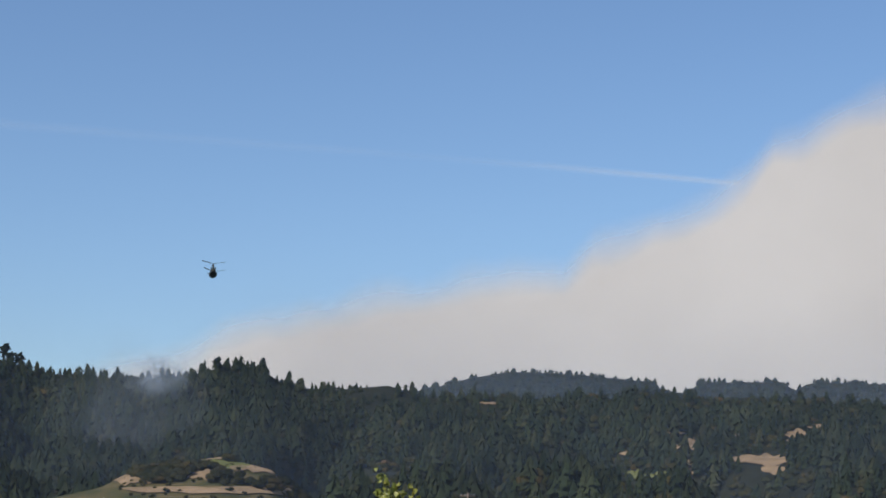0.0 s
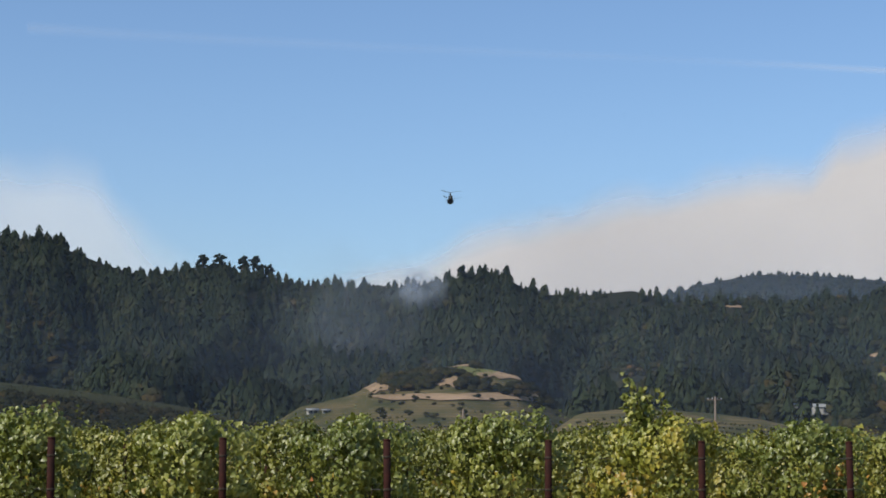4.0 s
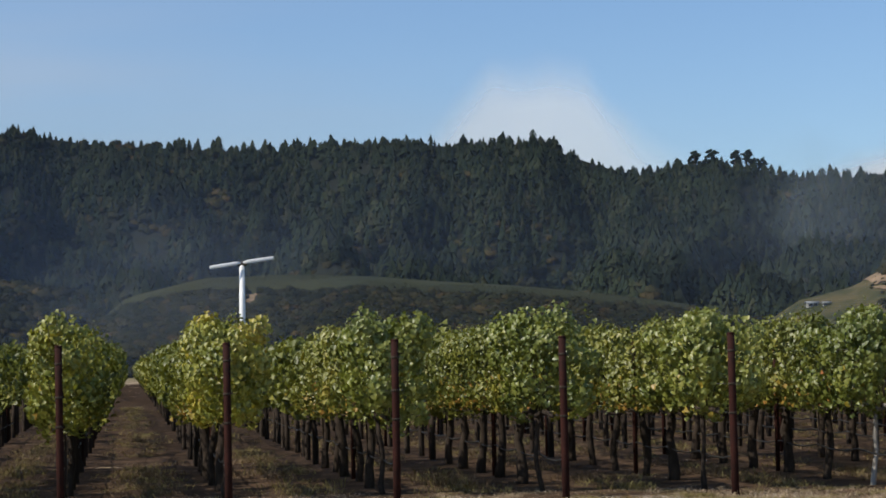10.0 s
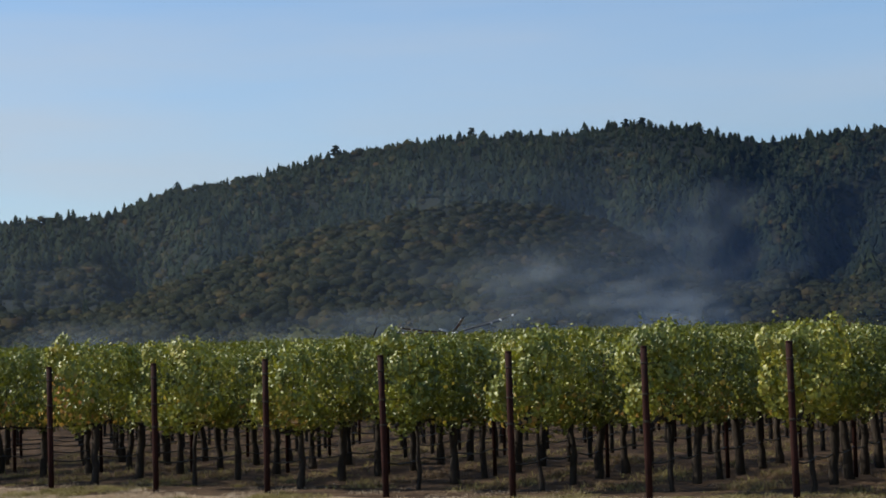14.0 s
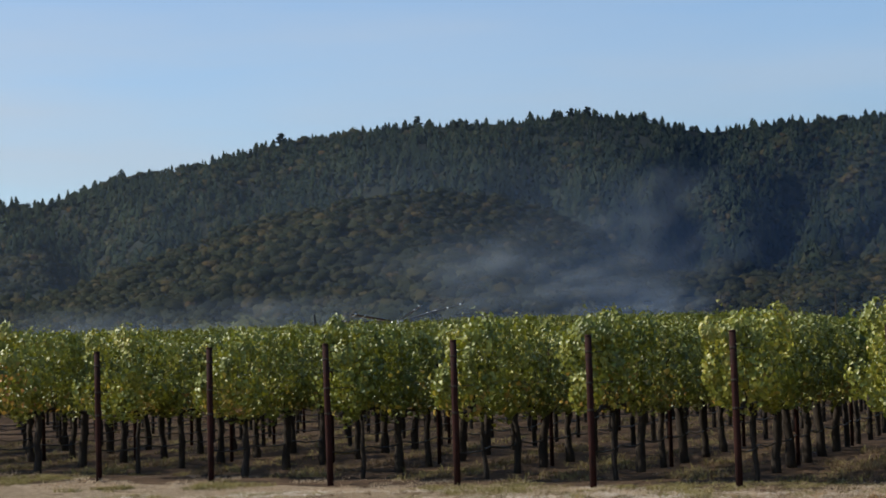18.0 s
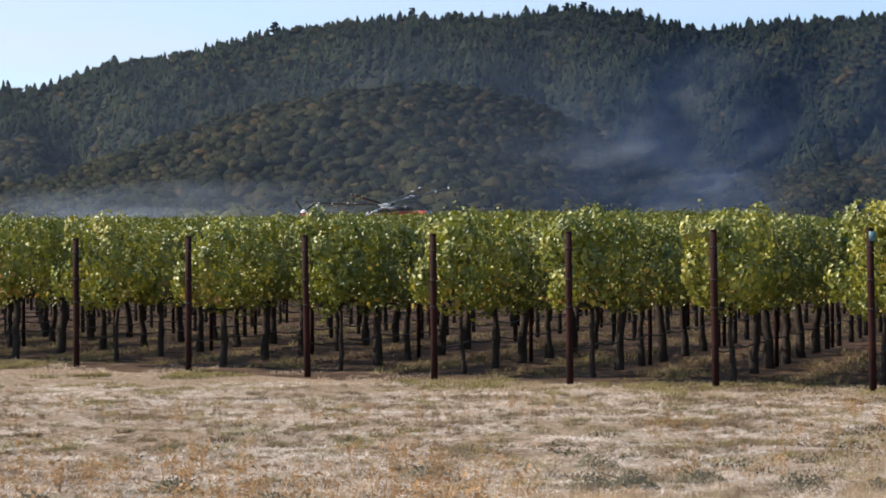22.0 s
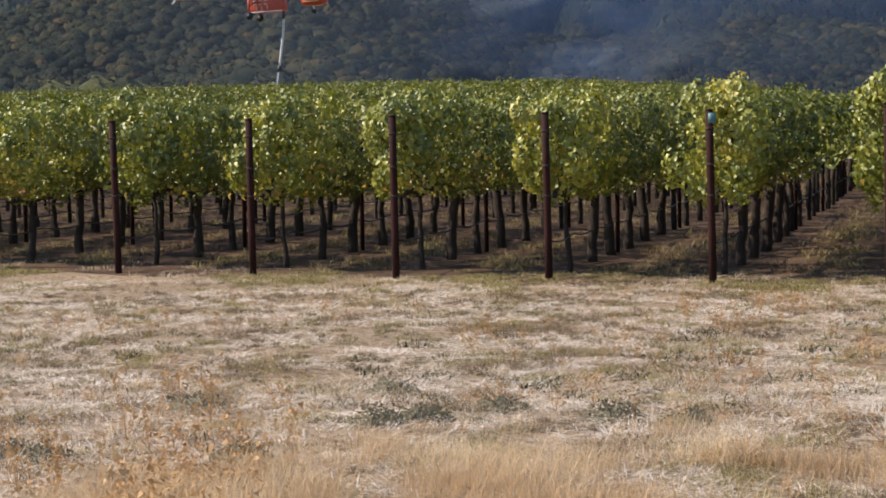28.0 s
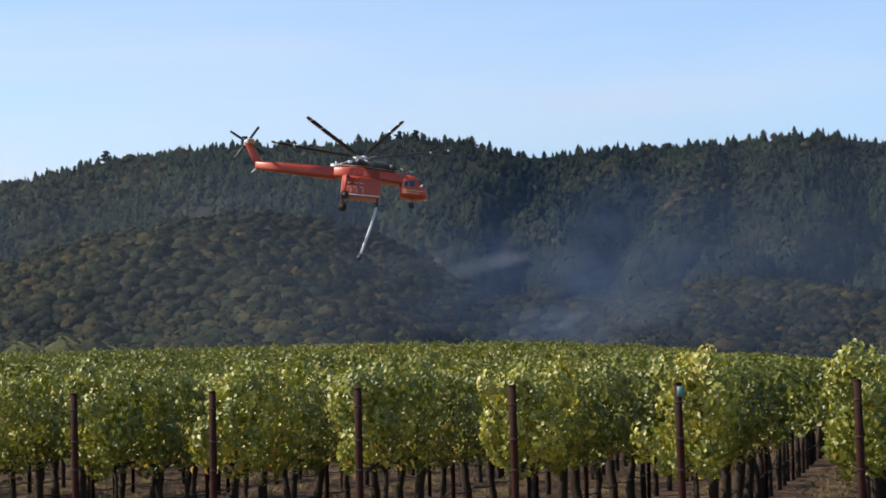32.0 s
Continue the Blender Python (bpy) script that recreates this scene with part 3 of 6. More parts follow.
FAR = Hill([(8, 3.0), (9.8, 4.95), (11.4, 5.4), (12.7, 5.6), (14.9, 5.5), (16.9, 5.3), (17.2, 5.0), (18.0, 5.0), (18.2, 5.3), (20.7, 5.3), (21, 5.0), (21.4, 5.3), (23.6, 5.2), (32, 5.0)],
           2900, 2300, 3400, 9, 0.1, 1.0, 0)
FAR.build("far_ridge", MAT["hill"], "distant wooded ridge behind a bluish haze sheet", 30)
OAKHILL = Hill([(-66, 0.2), (-58, 0.9), (-54.7, 1.5), (-50.6, 2.7), (-46.5, 4.2), (-43.1, 5.0), (-40.6, 5.3), (-38.1, 4.95), (-35.9, 4.05), (-34.6, 3.25), (-33.4, 2.6), (-31.3, 2.45),
                (-29, 2.7), (-27.1, 2.95), (-25.4, 3.0), (-24, 2.7), (-21, 2.3), (-18, 1.9), (-14, 1.2), (-10, 0.4)], 1150, 560, 1500, 14, 0.14, 1.1, 4, 14)
OAKHILL.build("oak_hill", MAT["hill"], "rounded hill covered with autumn-tinted oaks", 70)
SLOPE = Hill([(-22, 1.0), (-20.5, 2.2), (-18.3, 2.72), (-15.8, 2.8), (-13.3, 2.7), (-11.7, 2.55), (-9, 2.35), (-6.3, 2.05), (-4, 1.7), (-2, 1.2), (0, 0.5)], 780, 520, 1000, 18, 0.04, 0.8)
SLOPE.build("vineyard_slope", MAT["meadow"], "gentle green slope planted with vines", 30)
KNOLL = Hill([(-2.6, 0.6), (-0.8, 1.75), (0.7, 2.1), (1.5, 2.5), (2.6, 2.75), (4.1, 3.0), (5.6, 2.65), (6.6, 1.85), (8, 0.8)], 820, 560, 1050, 22, 0.05, 0.85)
KNOLL.build("bare_knoll", MAT["knoll"], "low knoll of dry tan grass with vineyard terraces", 40, 0.2)

MOUND = Hill([(5.8, 0.5), (7.4, 1.6), (8.6, 1.72), (9.8, 1.72), (11.4, 1.6), (12.6, 1.45), (14, 1.15), (17, 0.9), (21, 0.7), (26, 0.4)], 640, 470, 800, 27, 0.03, 0.8)
MOUND.build("vineyard_mound", MAT["knoll"], "low mound with vine rows and dry tan grass", 24, 0.3)
CLEARINGS = [
    # name, hill, turn, rise, half widths, surface, label, seed
    ("hill_clearing", MAIN, 19.9, 3.0, 0.85, 0.15, MAT["bare"], "bare sandy clearing on the wooded slope", 2),
    ("hill_clearing", MAIN, 17.9, 2.68, 0.16, 0.22, MAT["bare"], "bare sandy cut on the wooded slope", 3),
    ("hill_clearing", MAIN, 18.0, 3.45, 0.22, 0.16, MAT["bare"], "bare sandy patch on the wooded slope", 4),
    ("hill_clearing", MAIN, 16.7, 4.05, 0.16, 0.13, MAT["bare"], "bare sandy patch on the wooded slope", 5),
    ("hill_clearing", MAIN, 21.0, 3.75, 0.4, 0.12, MAT["bare"], "bare sandy patch on the wooded slope", 6),
    ("hill_clearing", MAIN, 12.0, 4.62, 0.3, 0.04, MAT["bare"], "small bare patch on the wooded slope", 7),
    ("hill_field", MAIN, 16.5, 2.52, 1.0, 0.11, MAT["field"], "yellow-green vineyard field among the trees", 8),
    ("knoll_clearing", KNOLL, 1.6, 2.33, 0.95, 0.22, MAT["bare"], "pale tan dry-grass face of the knoll", 10),
    ("knoll_clearing", KNOLL, 4.0, 1.98, 2.7, 0.13, MAT["bare"], "long tan terrace on the knoll", 12),
    ("knoll_clearing", KNOLL, 3.75, 2.42, 0.65, 0.13, MAT["bare"], "tan patch between the oaks", 13),
    ("knoll_clearing", KNOLL, 3.5, 2.93, 0.9, 0.09, MAT["bare"], "tan dry grass along the knoll top", 14),
    ("knoll_clearing", KNOLL, 5.4, 2.66, 1.0, 0.13, MAT["bare"], "tan dry grass shoulder of the knoll", 15),
    ("knoll_field", KNOLL, 4.1, 2.72, 0.9, 0.13, MAT["field"], "small green vineyard terrace on the knoll", 18),
    ("hill_clearing", MAIN, 17.5, 3.78, 0.3, 0.05, MAT["bare"], "narrow bare track on the wooded slope", 16),
    ("hill_clearing", MAIN, 17.5, 3.36, 0.3, 0.06, MAT["bare"], "narrow bare track on the wooded slope", 17),
    ("hill_clearing", MAIN, 20.9, 3.55, 0.2, 0.05, MAT["bare"], "small bare patch on the wooded slope", 21),
    ("hill_clearing", MAIN, 21.6, 3.95, 0.3, 0.07, MAT["bare"], "small bare patch on the wooded slope", 22),
    ("hill_clearing", MAIN, 19.2, 3.7, 0.22, 0.05, MAT["bare"], "small bare patch on the wooded slope", 23),
    ("hill_clearing", MAIN, 20.3, 2.72, 0.35, 0.13, MAT["bare"], "eroded sandy bank below the clearing", 24),
    ("hill_clearing", MAIN, 16.0, 3.15, 0.2, 0.05, MAT["bare"], "small bare patch on the wooded slope", 25),
    ("hill_clearing", SLOPE, -16.85, 1.95, 0.32, 0.16, MAT["bare"], "bare earth track on the green slope", 9),
]


def open_air(hill, turn, share):
    """True where no clearing of this hill keeps the trees away."""
    r = hill.foot + share * (hill.far - hill.foot)
    rise = np.degrees(np.arctan2(hill.z(turn, r) - 1.65, r))
    ok = np.ones(len(turn), bool)
    for _, h, t, e, ht, he, *_ in CLEARINGS:
        if h is hill:
            ok &= ((turn - t) / (ht * 1.05)) ** 2 + ((rise - e + 0.12) / (he * 1.1 + 0.12)) ** 2 > 1
    return ok


MAIN.plant("conifer_forest", "dense dark-green conifer forest on the ridge", CONIFERS, MAT["conifer"], 29000, 0.0, 1.0, 15.6, 1.12, 41,
           lambda a, s, x, y: (fbm(x, y, 160, 3, 77) + 0.6 * s > 0.49 + 0.22 * step(7, 12, a) + 0.24 * step(-34, -42, a)) & (a < 26) & (a > -62) & open_air(MAIN, a, s), grow=0.2, slant=1.1)
MAIN.plant("crest_conifers", "conifers close together along the ridge line", CONIFERS, MAT["conifer"], 4600, 0.88, 1.0, 10.5, 1.5, 48,
           lambda a, s, x, y: (fbm(x, y, 60, 2, 78) > 0.3 + 0.25 * step(-34, -42, a)) & (a < 26) & (a > -62) & open_air(MAIN, a, s), slant=0.8)
MAIN.plant("mixed_woodland", "green oak and bay woodland between the conifers", OAKS, MAT["oak"], 21000, 0.0, 1.0, 10.0, 1.1, 42,
           lambda a, s, x, y: (fbm(x, y, 160, 3, 77) + 0.5 * s < 0.92 + 0.14 * step(6, 12, a) + 0.2 * step(-34, -42, a)) & (a < 26) & (a > -62) & open_air(MAIN, a, s), slant=0.45, stunt=0.0)
FAR.plant("far_conifers", "distant conifers along the ridge line", CONIFERS, MAT["conifer"], 6000, 0.3, 1.0, 13, 1.7, 43, lambda a, s, x, y: a < 26)
SLOPE.plant("slope_brush", "dark brush and oaks along the lower slope", OAKS, MAT["oak"], 6200, 0.0, 0.66, 5.0, 1.15, 46, lambda a, s, x, y: open_air(SLOPE, a, s))


GROVES = ((2.4, 2.56, 0.85, 0.3), (4.15, 2.38, 0.26, 0.16), (4.75, 2.3, 0.2, 0.1), (5.85, 2.26, 0.8, 0.2), (3.55, 2.72, 0.45, 0.05), (6.9, 2.0, 0.8, 0.3), (3.0, 2.98, 0.5, 0.05), (5.1, 2.95, 0.9, 0.05))


def in_grove(turn, share, x, y):
    r = KNOLL.foot + share * (KNOLL.far - KNOLL.foot)
    rise = np.degrees(np.arctan2(KNOLL.z(turn, r) - 1.65, r))
    ok = np.zeros(len(turn), bool)
    for t, e, ht, he in GROVES:
        ok |= ((turn - t) / ht) ** 2 + ((rise - e + 0.1) / he) ** 2 < 1
    return ok & (fbm(x, y, 14, 2, 19) > 0.36)


KNOLL.plant("knoll_brush", "brush and small oaks round the foot of the knoll", OAKS, MAT["oak"], 420, 0.0, 0.16, 5.0, 1.2, 47, lambda a, s, x, y: fbm(x, y, 30, 2, 33) > 0.42)
KNOLL.plant("knoll_scrub", "scattered low scrub on the dry grass of the knoll", OAKS, MAT["oak"], 260, 0.15, 1.0, 2.2, 1.2, 49, lambda a, s, x, y: (a > 1.2) & (a < 6.8))
KNOLL.plant("knoll_oaks", "dark oaks in groves on the knoll", OAKS, MAT["oak"], 4200, 0.1, 1.0, 5.0, 1.15, 45, in_grove)
OAKHILL.plant("oak_woodland", "rounded oaks in green, yellow and rust tints", OAKS, MAT["oak"], 15500, 0.0, 1.0, 7.8, 1.05, 44, lambda a, s, x, y: a > -60, slant=0.3)


def terrace_rows(hill, label, turn0, turn1, low, high, rows, gap, height, seed):
    """Rows of small far vines along the contours of a slope."""
    rng = np.random.default_rng(seed)
    a, r = [], []
    for share in np.linspace(low, high, rows):
        far = hill.foot + share * (hill.far - hill.foot)
        n = int(radians(turn1 - turn0) * far / gap)
        t = np.linspace(turn0, turn1, n) + rng.normal(0, 0.03, n)
        a.append(t)
        r.append(far + 3 * np.sin(t * 1.3 + share * 3) + rng.normal(0, 0.25, n))
    a, r = np.concatenate(a), np.concatenate(r)
    x, y = r * np.sin(np.radians(a)), r * np.cos(np.radians(a))
    ok = open_air(hill, a, (r - hill.foot) / (hill.far - hill.foot)) & (fbm(x, y, 45, 2, seed) > 0.36)
    a, r, x, y = a[ok], r[ok], x[ok], y[ok]
    n = len(a)
    v, f, tint, out = scattered([oak_shape(s, 16, 1, 0.3) for s in range(30, 34)], np.stack([x, y, hill.z(a, r) - 0.2], -1), height * 1.3 * rng.uniform(0.8, 1.2, n), rng.uniform(0, 6.3, n), height * rng.uniform(0.7, 1.2, n), seed)
    tagged(new("far_vines", tinted(mesh_np("far_vines", v, f, MAT["field_vine"], True), tint, out)), label, "vine rows", kind="stuff")


terrace_rows(SLOPE, "rows of vines on the far slope", -21, -2, 0.25, 0.97, 26, 0.7, 0.55, 71)
terrace_rows(KNOLL, "terraced rows of vines at the foot of the knoll", -2.2, 6.5, 0.12, 0.5, 9, 1.3, 0.9, 72)
terrace_rows(MOUND, "rows of vines on the low mound", 6.2, 16, 0.15, 0.8, 9, 1.3, 0.9, 73)


# ---- vineyard ----
def part(name, me, parent, label=""):
    ob = new(name, me)
    ob.parent = parent
    return tagged(ob, label)


def tube(points, radii, sides=8):
    """A round limb along points: vertices and quads, closed at the ends."""
    pts = np.array(points, dtype=float)
    radii = np.broadcast_to(np.array(radii, dtype=float), (len(pts),))
    v = []
    for i, p in enumerate(pts):
        d = pts[min(i + 1, len(pts) - 1)] - pts[max(i - 1, 0)]
        d = d / (np.linalg.norm(d) + 1e-9)
        u = np.cross(d, (0.31, 0.92, 0.23) if abs(d[1]) < 0.9 else (1, 0, 0))
        u = u / np.linalg.norm(u)
        w = np.cross(d, u)
        for k in range(sides):
            t = 2 * np.pi * k / sides
            v.append(p + radii[i] * (u * np.cos(t) + w * np.sin(t)))
    f = [(i * sides + k, i * sides + (k + 1) % sides, (i + 1) * sides + (k + 1) % sides, (i + 1) * sides + k) for i in range(len(pts) - 1) for k in range(sides)]
    n = len(v)
    v += [pts[0], pts[-1]]
    for k in range(0, sides, 2):
        f.append((n, (k + 2) % sides, k + 1, k))
        e = (len(pts) - 1) * sides
        f.append((n + 1, e + k, e + k + 1, e + (k + 2) % sides))
    return np.array(v), np.array(f)


def merged(shapes):
    vs, fs, base = [], [], 0
    for v, f in shapes:
        vs.append(v)
        fs.append(f + base)
        base += len(v)
    return np.concatenate(vs), np.concatenate(fs)


LEAF = np.array([(0, 0, 0.05), (0.55, 0.12, 0.36), (0.46, 0.62, 0.22), (0, 1.0, -0.3), (-0.46, 0.62, 0.26), (-0.55, 0.12, 0.30), (0, 0.42, 0.0)])
LEAF_F = np.array([(6, 0, 1), (6, 1, 2), (6, 2, 3), (6, 3, 4), (6, 4, 5), (6, 5, 0)])
PLAIN = np.array([(0, 0, 0), (0.56, 0.42, 0.34), (0, 1.0, -0.16), (-0.56, 0.42, 0.3)])
PLAIN_F = np.array([(0, 1, 2), (0, 2, 3)])


def leaves(places, outward, sizes, rng, plain=False):
    """Leaves at places; each hangs from its stalk and faces roughly outward."""
    tv, tf = (PLAIN, PLAIN_F) if plain else (LEAF, LEAF_F)
    n = len(places)
    nor = outward + rng.normal(0, 0.45, (n, 3)) + np.array((0, 0, 0.3))
    nor /= np.linalg.norm(nor, axis=1)[:, None]
    down = np.array((0, 0, -1.0)) + rng.normal(0, 0.55, (n, 3))
    down -= nor * (down * nor).sum(1)[:, None]
    down /= np.linalg.norm(down, axis=1)[:, None]
    sidew = np.cross(down, nor)
    v = places[:, None] + sizes[:, None, None] * (tv[None, :, :1] * sidew[:, None] + tv[None, :, 1:2] * down[:, None] + tv[None, :, 2:3] * nor[:, None])
    f = tf[None] + (np.arange(n) * len(tv))[:, None, None]
    return v.reshape(-1, 3), f.reshape(-1, tf.shape[1])


def canopy(length, count, seed, size=0.085, plain=False, top=2.2, low=0.95, wide=0.40, ends=0.1, lumpy=0.44, shoots=0, bunch=20, spread=(0.13, 0.25)):
    """Leaves of a hedge of vines along y: rounded bunches of leaves over a thinner inside; leafy shoots stand out of its top and hang from its foot."""
    rng = np.random.default_rng(seed)
    mid, half = (top + low) / 2, (top - low) / 2

    def shell(n, shares):
        """Points of the hedge's skin at shares of its depth, and the way out of it there."""
        y, a = rng.uniform(0, length, n), rng.uniform(0, 2 * np.pi, n)
        cap = rng.uniform(0, 1, n) < ends
        near = rng.uniform(0, 1, n) < 0.85
        y = np.where(cap, np.where(near, rng.uniform(-0.1, 0.12, n), length), y)
        shares = np.where(cap, np.sqrt(rng.uniform(0, 1, n)), shares)
        sx, cz = np.sin(a), np.cos(a)
        sx, cz = np.sign(sx) * np.abs(sx) ** 0.6, np.sign(cz) * np.abs(cz) ** 0.6
        lump = 0.66 + 0.75 * fbm(y, np.cos(a) * 1.2 + np.sign(np.sin(a)) * 7, 0.55, 2, seed)
        high = 1 - lumpy / 2 + lumpy * fbm(y, np.sign(cz) * 3 + sx * wide, 0.45 if length < 20 else 1.5, 3, seed + 1)
        p = np.stack([sx * shares * wide * lump, y, mid + cz * shares * half * high], -1)
        return p, np.stack([sx * np.where(cap, 0.4, 1.2), np.where(cap, np.where(y < length / 2, -1.6, 1.6), 0), cz * 0.6], -1)

    n, m = int(length * bunch), int(count * 0.74)
    mids, ways = shell(n, rng.uniform(0.62, 0.92, n))
    wide_of = rng.uniform(*spread, n)
    k = rng.integers(0, n, m)
    way = rng.normal(0, 1, (m, 3)) + 0.75 * ways[k]
    way /= np.linalg.norm(way, axis=1)[:, None]
    places = [mids[k] + way * (wide_of[k] * rng.uniform(0.7, 1.08, m))[:, None] * (0.9, 1, 1.25)]
    outs, sizes = [1.2 * way + 0.35 * ways[k]], [size * rng.uniform(0.65, 1.25, m)]
    p, way = shell(count - m, rng.uniform(0.35, 0.9, count - m))
    places, outs, sizes = places + [p], outs + [way], sizes + [size * rng.uniform(0.6, 1.2, count - m)]
    for k in range(shoots):
        n = rng.integers(6, 13)
        t = np.sort(rng.uniform(0, 1, n))
        up = k % 3 < 2
        long = rng.uniform(0.12, 0.34) if up else rng.uniform(0.1, 0.24)
        long *= 1.7 if length > 20 else 1.0
        x0, y0, z0 = rng.normal(0, wide * 0.45), rng.uniform(0, length), (top - 0.14 if up else low + 0.08)
        tip = np.array((rng.normal(0, 0.12), rng.normal(0, 0.12), long if up else -long))
        places.append(np.array((x0, y0, z0)) + t[:, None] * tip + rng.normal(0, 0.035, (n, 3)))
        outs.append(rng.normal(0, 1, (n, 3)))
        sizes.append(size * rng.uniform(0.5, 1.05, n) * (1.1 - 0.5 * t))
    return leaves(np.concatenate(places), np.concatenate(outs), np.concatenate(sizes), rng, plain)


def trunk_shape(seed, high=0.98, thick=0.045):
    rng = np.random.default_rng(seed)
    k = 7
    t = np.linspace(0, 1, k)
    bend = np.cumsum(rng.normal(0, 0.018, (k, 2)), 0)
    pts = np.stack([bend[:, 0], bend[:, 1], t * high - 0.04], -1)
    return tube(pts, thick * (1.25 - 0.35 * t) * rng.uniform(0.85, 1.2, k), 7), pts[-1]


def vine_meshes(seed, front=False, green=False):
    rng = np.random.default_rng(seed)
    (tv, tf), head = trunk_shape(seed, rng.uniform(0.93, 1.02), rng.uniform(0.046, 0.066))
    arms = []
    for way in (-1, 1):
        t = np.linspace(0, 1, 6)
        arms.append(tube(np.stack([head[0] + rng.normal(0, 0.015, 6), head[1] + way * 0.74 * t, head[2] - 0.03 + 0.05 * np.sin(2.5 * t) + rng.normal(0, 0.012, 6)], -1), 0.026 - 0.009 * t, 6))
    for _ in range(5):
        y0 = rng.uniform(-0.7, 0.7)
        arms.append(tube([(head[0], y0, head[2]), (head[0] + rng.normal(0, 0.06), y0 + rng.normal(0, 0.06), head[2] + 0.3), (head[0] + rng.normal(0, 0.12), y0 + rng.normal(0, 0.1), 1.8)], (0.009, 0.007, 0.004), 4))
    cv, cf = canopy(1.5, 2600 if front else 2250, seed, 0.063 if front else 0.064, not front, 2.2 if front else 2.08, 1.04, 0.45 if front else 0.36, 0.3 if front else 0.04, shoots=18)
    cv = cv + np.array((0, -0.75, 0))
    gold = 190 if front and not green else 80
    q = np.stack([rng.choice((-1, 1), gold) * rng.uniform(0.15, 0.42, gold), rng.uniform(-0.75, 0.7, gold), 1.0 + 0.45 * rng.uniform(0, 1, gold) ** 1.5], -1)
    q[:, 1] = np.round(q[:, 1] / 0.4) * 0.4 + rng.normal(0, 0.09, gold)
    if front:
        end = rng.uniform(0, 1, gold) < 0.6
        q[end] = np.stack([rng.normal(0, 0.24, gold), rng.uniform(-0.95, -0.7, gold), 1.02 + 0.75 * rng.uniform(0, 1, gold) ** 1.6], -1)[end]
    gv, gf = leaves(q, np.stack([np.sign(q[:, 0]), 0 * q[:, 0] - 0.5, 0 * q[:, 0]], -1), 0.066 * rng.uniform(0.5, 1.15, gold), rng, not front)
    return (mesh_np("trunk", tv, tf, MAT["bark"], True), mesh_np("cordon", *merged(arms), MAT["bark"], True), mesh_np("canopy", cv, cf, MAT["vine_green" if green else "vine_end" if front else "vine"]),
            mesh_np("autumn_leaves", gv, gf, MAT["autumn_vine"]))


FIRST, LAST, NEAR = -3, 24, 6
VINES = [vine_meshes(100 + s, s >= 8, s >= 14) for s in range(17)]
OVERGROWN = (2, 4, 5, 6, 7, 8, 9, 10, 11, 12, 13, 14, 15, 16)


def build_vine(k):
    root = new("grapevine")
    root.empty_display_size = 0.3
    trunk, cordon, leaf, gold = VINES[k]
    part("trunk", trunk, root)
    part("cordon", cordon, root)
    tagged(part("canopy", leaf, root, "dense green and yellowing grape leaves"), kind="stuff")
    tagged(part("autumn_leaves", gold, root, "yellow and rust-red leaves low on the vine"), kind="stuff")
    return tagged(root, "trained grapevine with green and yellowing leaves on a dark gnarled trunk", "grapevine", "vines of the front rows")


def build_vines():
    rng = random.Random(7)
    made = {}
    for i in range(FIRST, LAST + 1):
        x0, y0 = post_place(i)
        for j in range(NEAR):
            if j == 0 and i in OVERGROWN:
                continue
            d = 1.2 + 1.5 * j
            x, y = x0 + ROW[0] * d, y0 + ROW[1] * d
            tall = rng.uniform(0.95, 1.05)
            m = pose(x, y, float(ground_z(x, y)), 0, 0, 20.5 + (180 if j > 1 and rng.random() < 0.5 else 0)) @ Matrix.Diagonal((1, 1, tall * (1 + 0.5 * float(dip(x0))), 1))
            k = rng.randrange(8) if j else rng.randrange(14, 17) if i > 10 else rng.randrange(8, 14)
            if k in made:
                copy_thing(made[k], m @ Matrix.Diagonal((1, 1, 1 / made[k].scale[2], 1)))
            else:
                made[k] = build_vine(k)
                made[k].matrix_world = m


def row_mesh(seed, length, dense, size, name):
    rng = np.random.default_rng(seed)
    cv, cf = canopy(length, int(length * dense), seed, size, True, top=2.15 if length > 20 else 2.08, low=1.03, lumpy=1.2 if length > 20 else 0.6, shoots=int(length * (3 if length > 20 else 4)), bunch=7 if length > 20 else 11, spread=(0.2, 0.42) if length > 20 else (0.16, 0.3))
    trunks = []
    for d in np.arange(0.75, length, 1.5):
        p = np.array((rng.normal(0, 0.03), d, 0))
        trunks.append(tube([p + (0, 0, -2.6), p + (rng.normal(0, 0.03), 0, 0.5), p + (rng.normal(0, 0.04), 0, 1.05)], (0.06, 0.055, 0.05), 4))
    tv, tf = merged(trunks)
    me = mesh_np(name, cv, cf, MAT["vine_far"])
    return me, mesh_np("trunks", tv, tf, MAT["bark"])


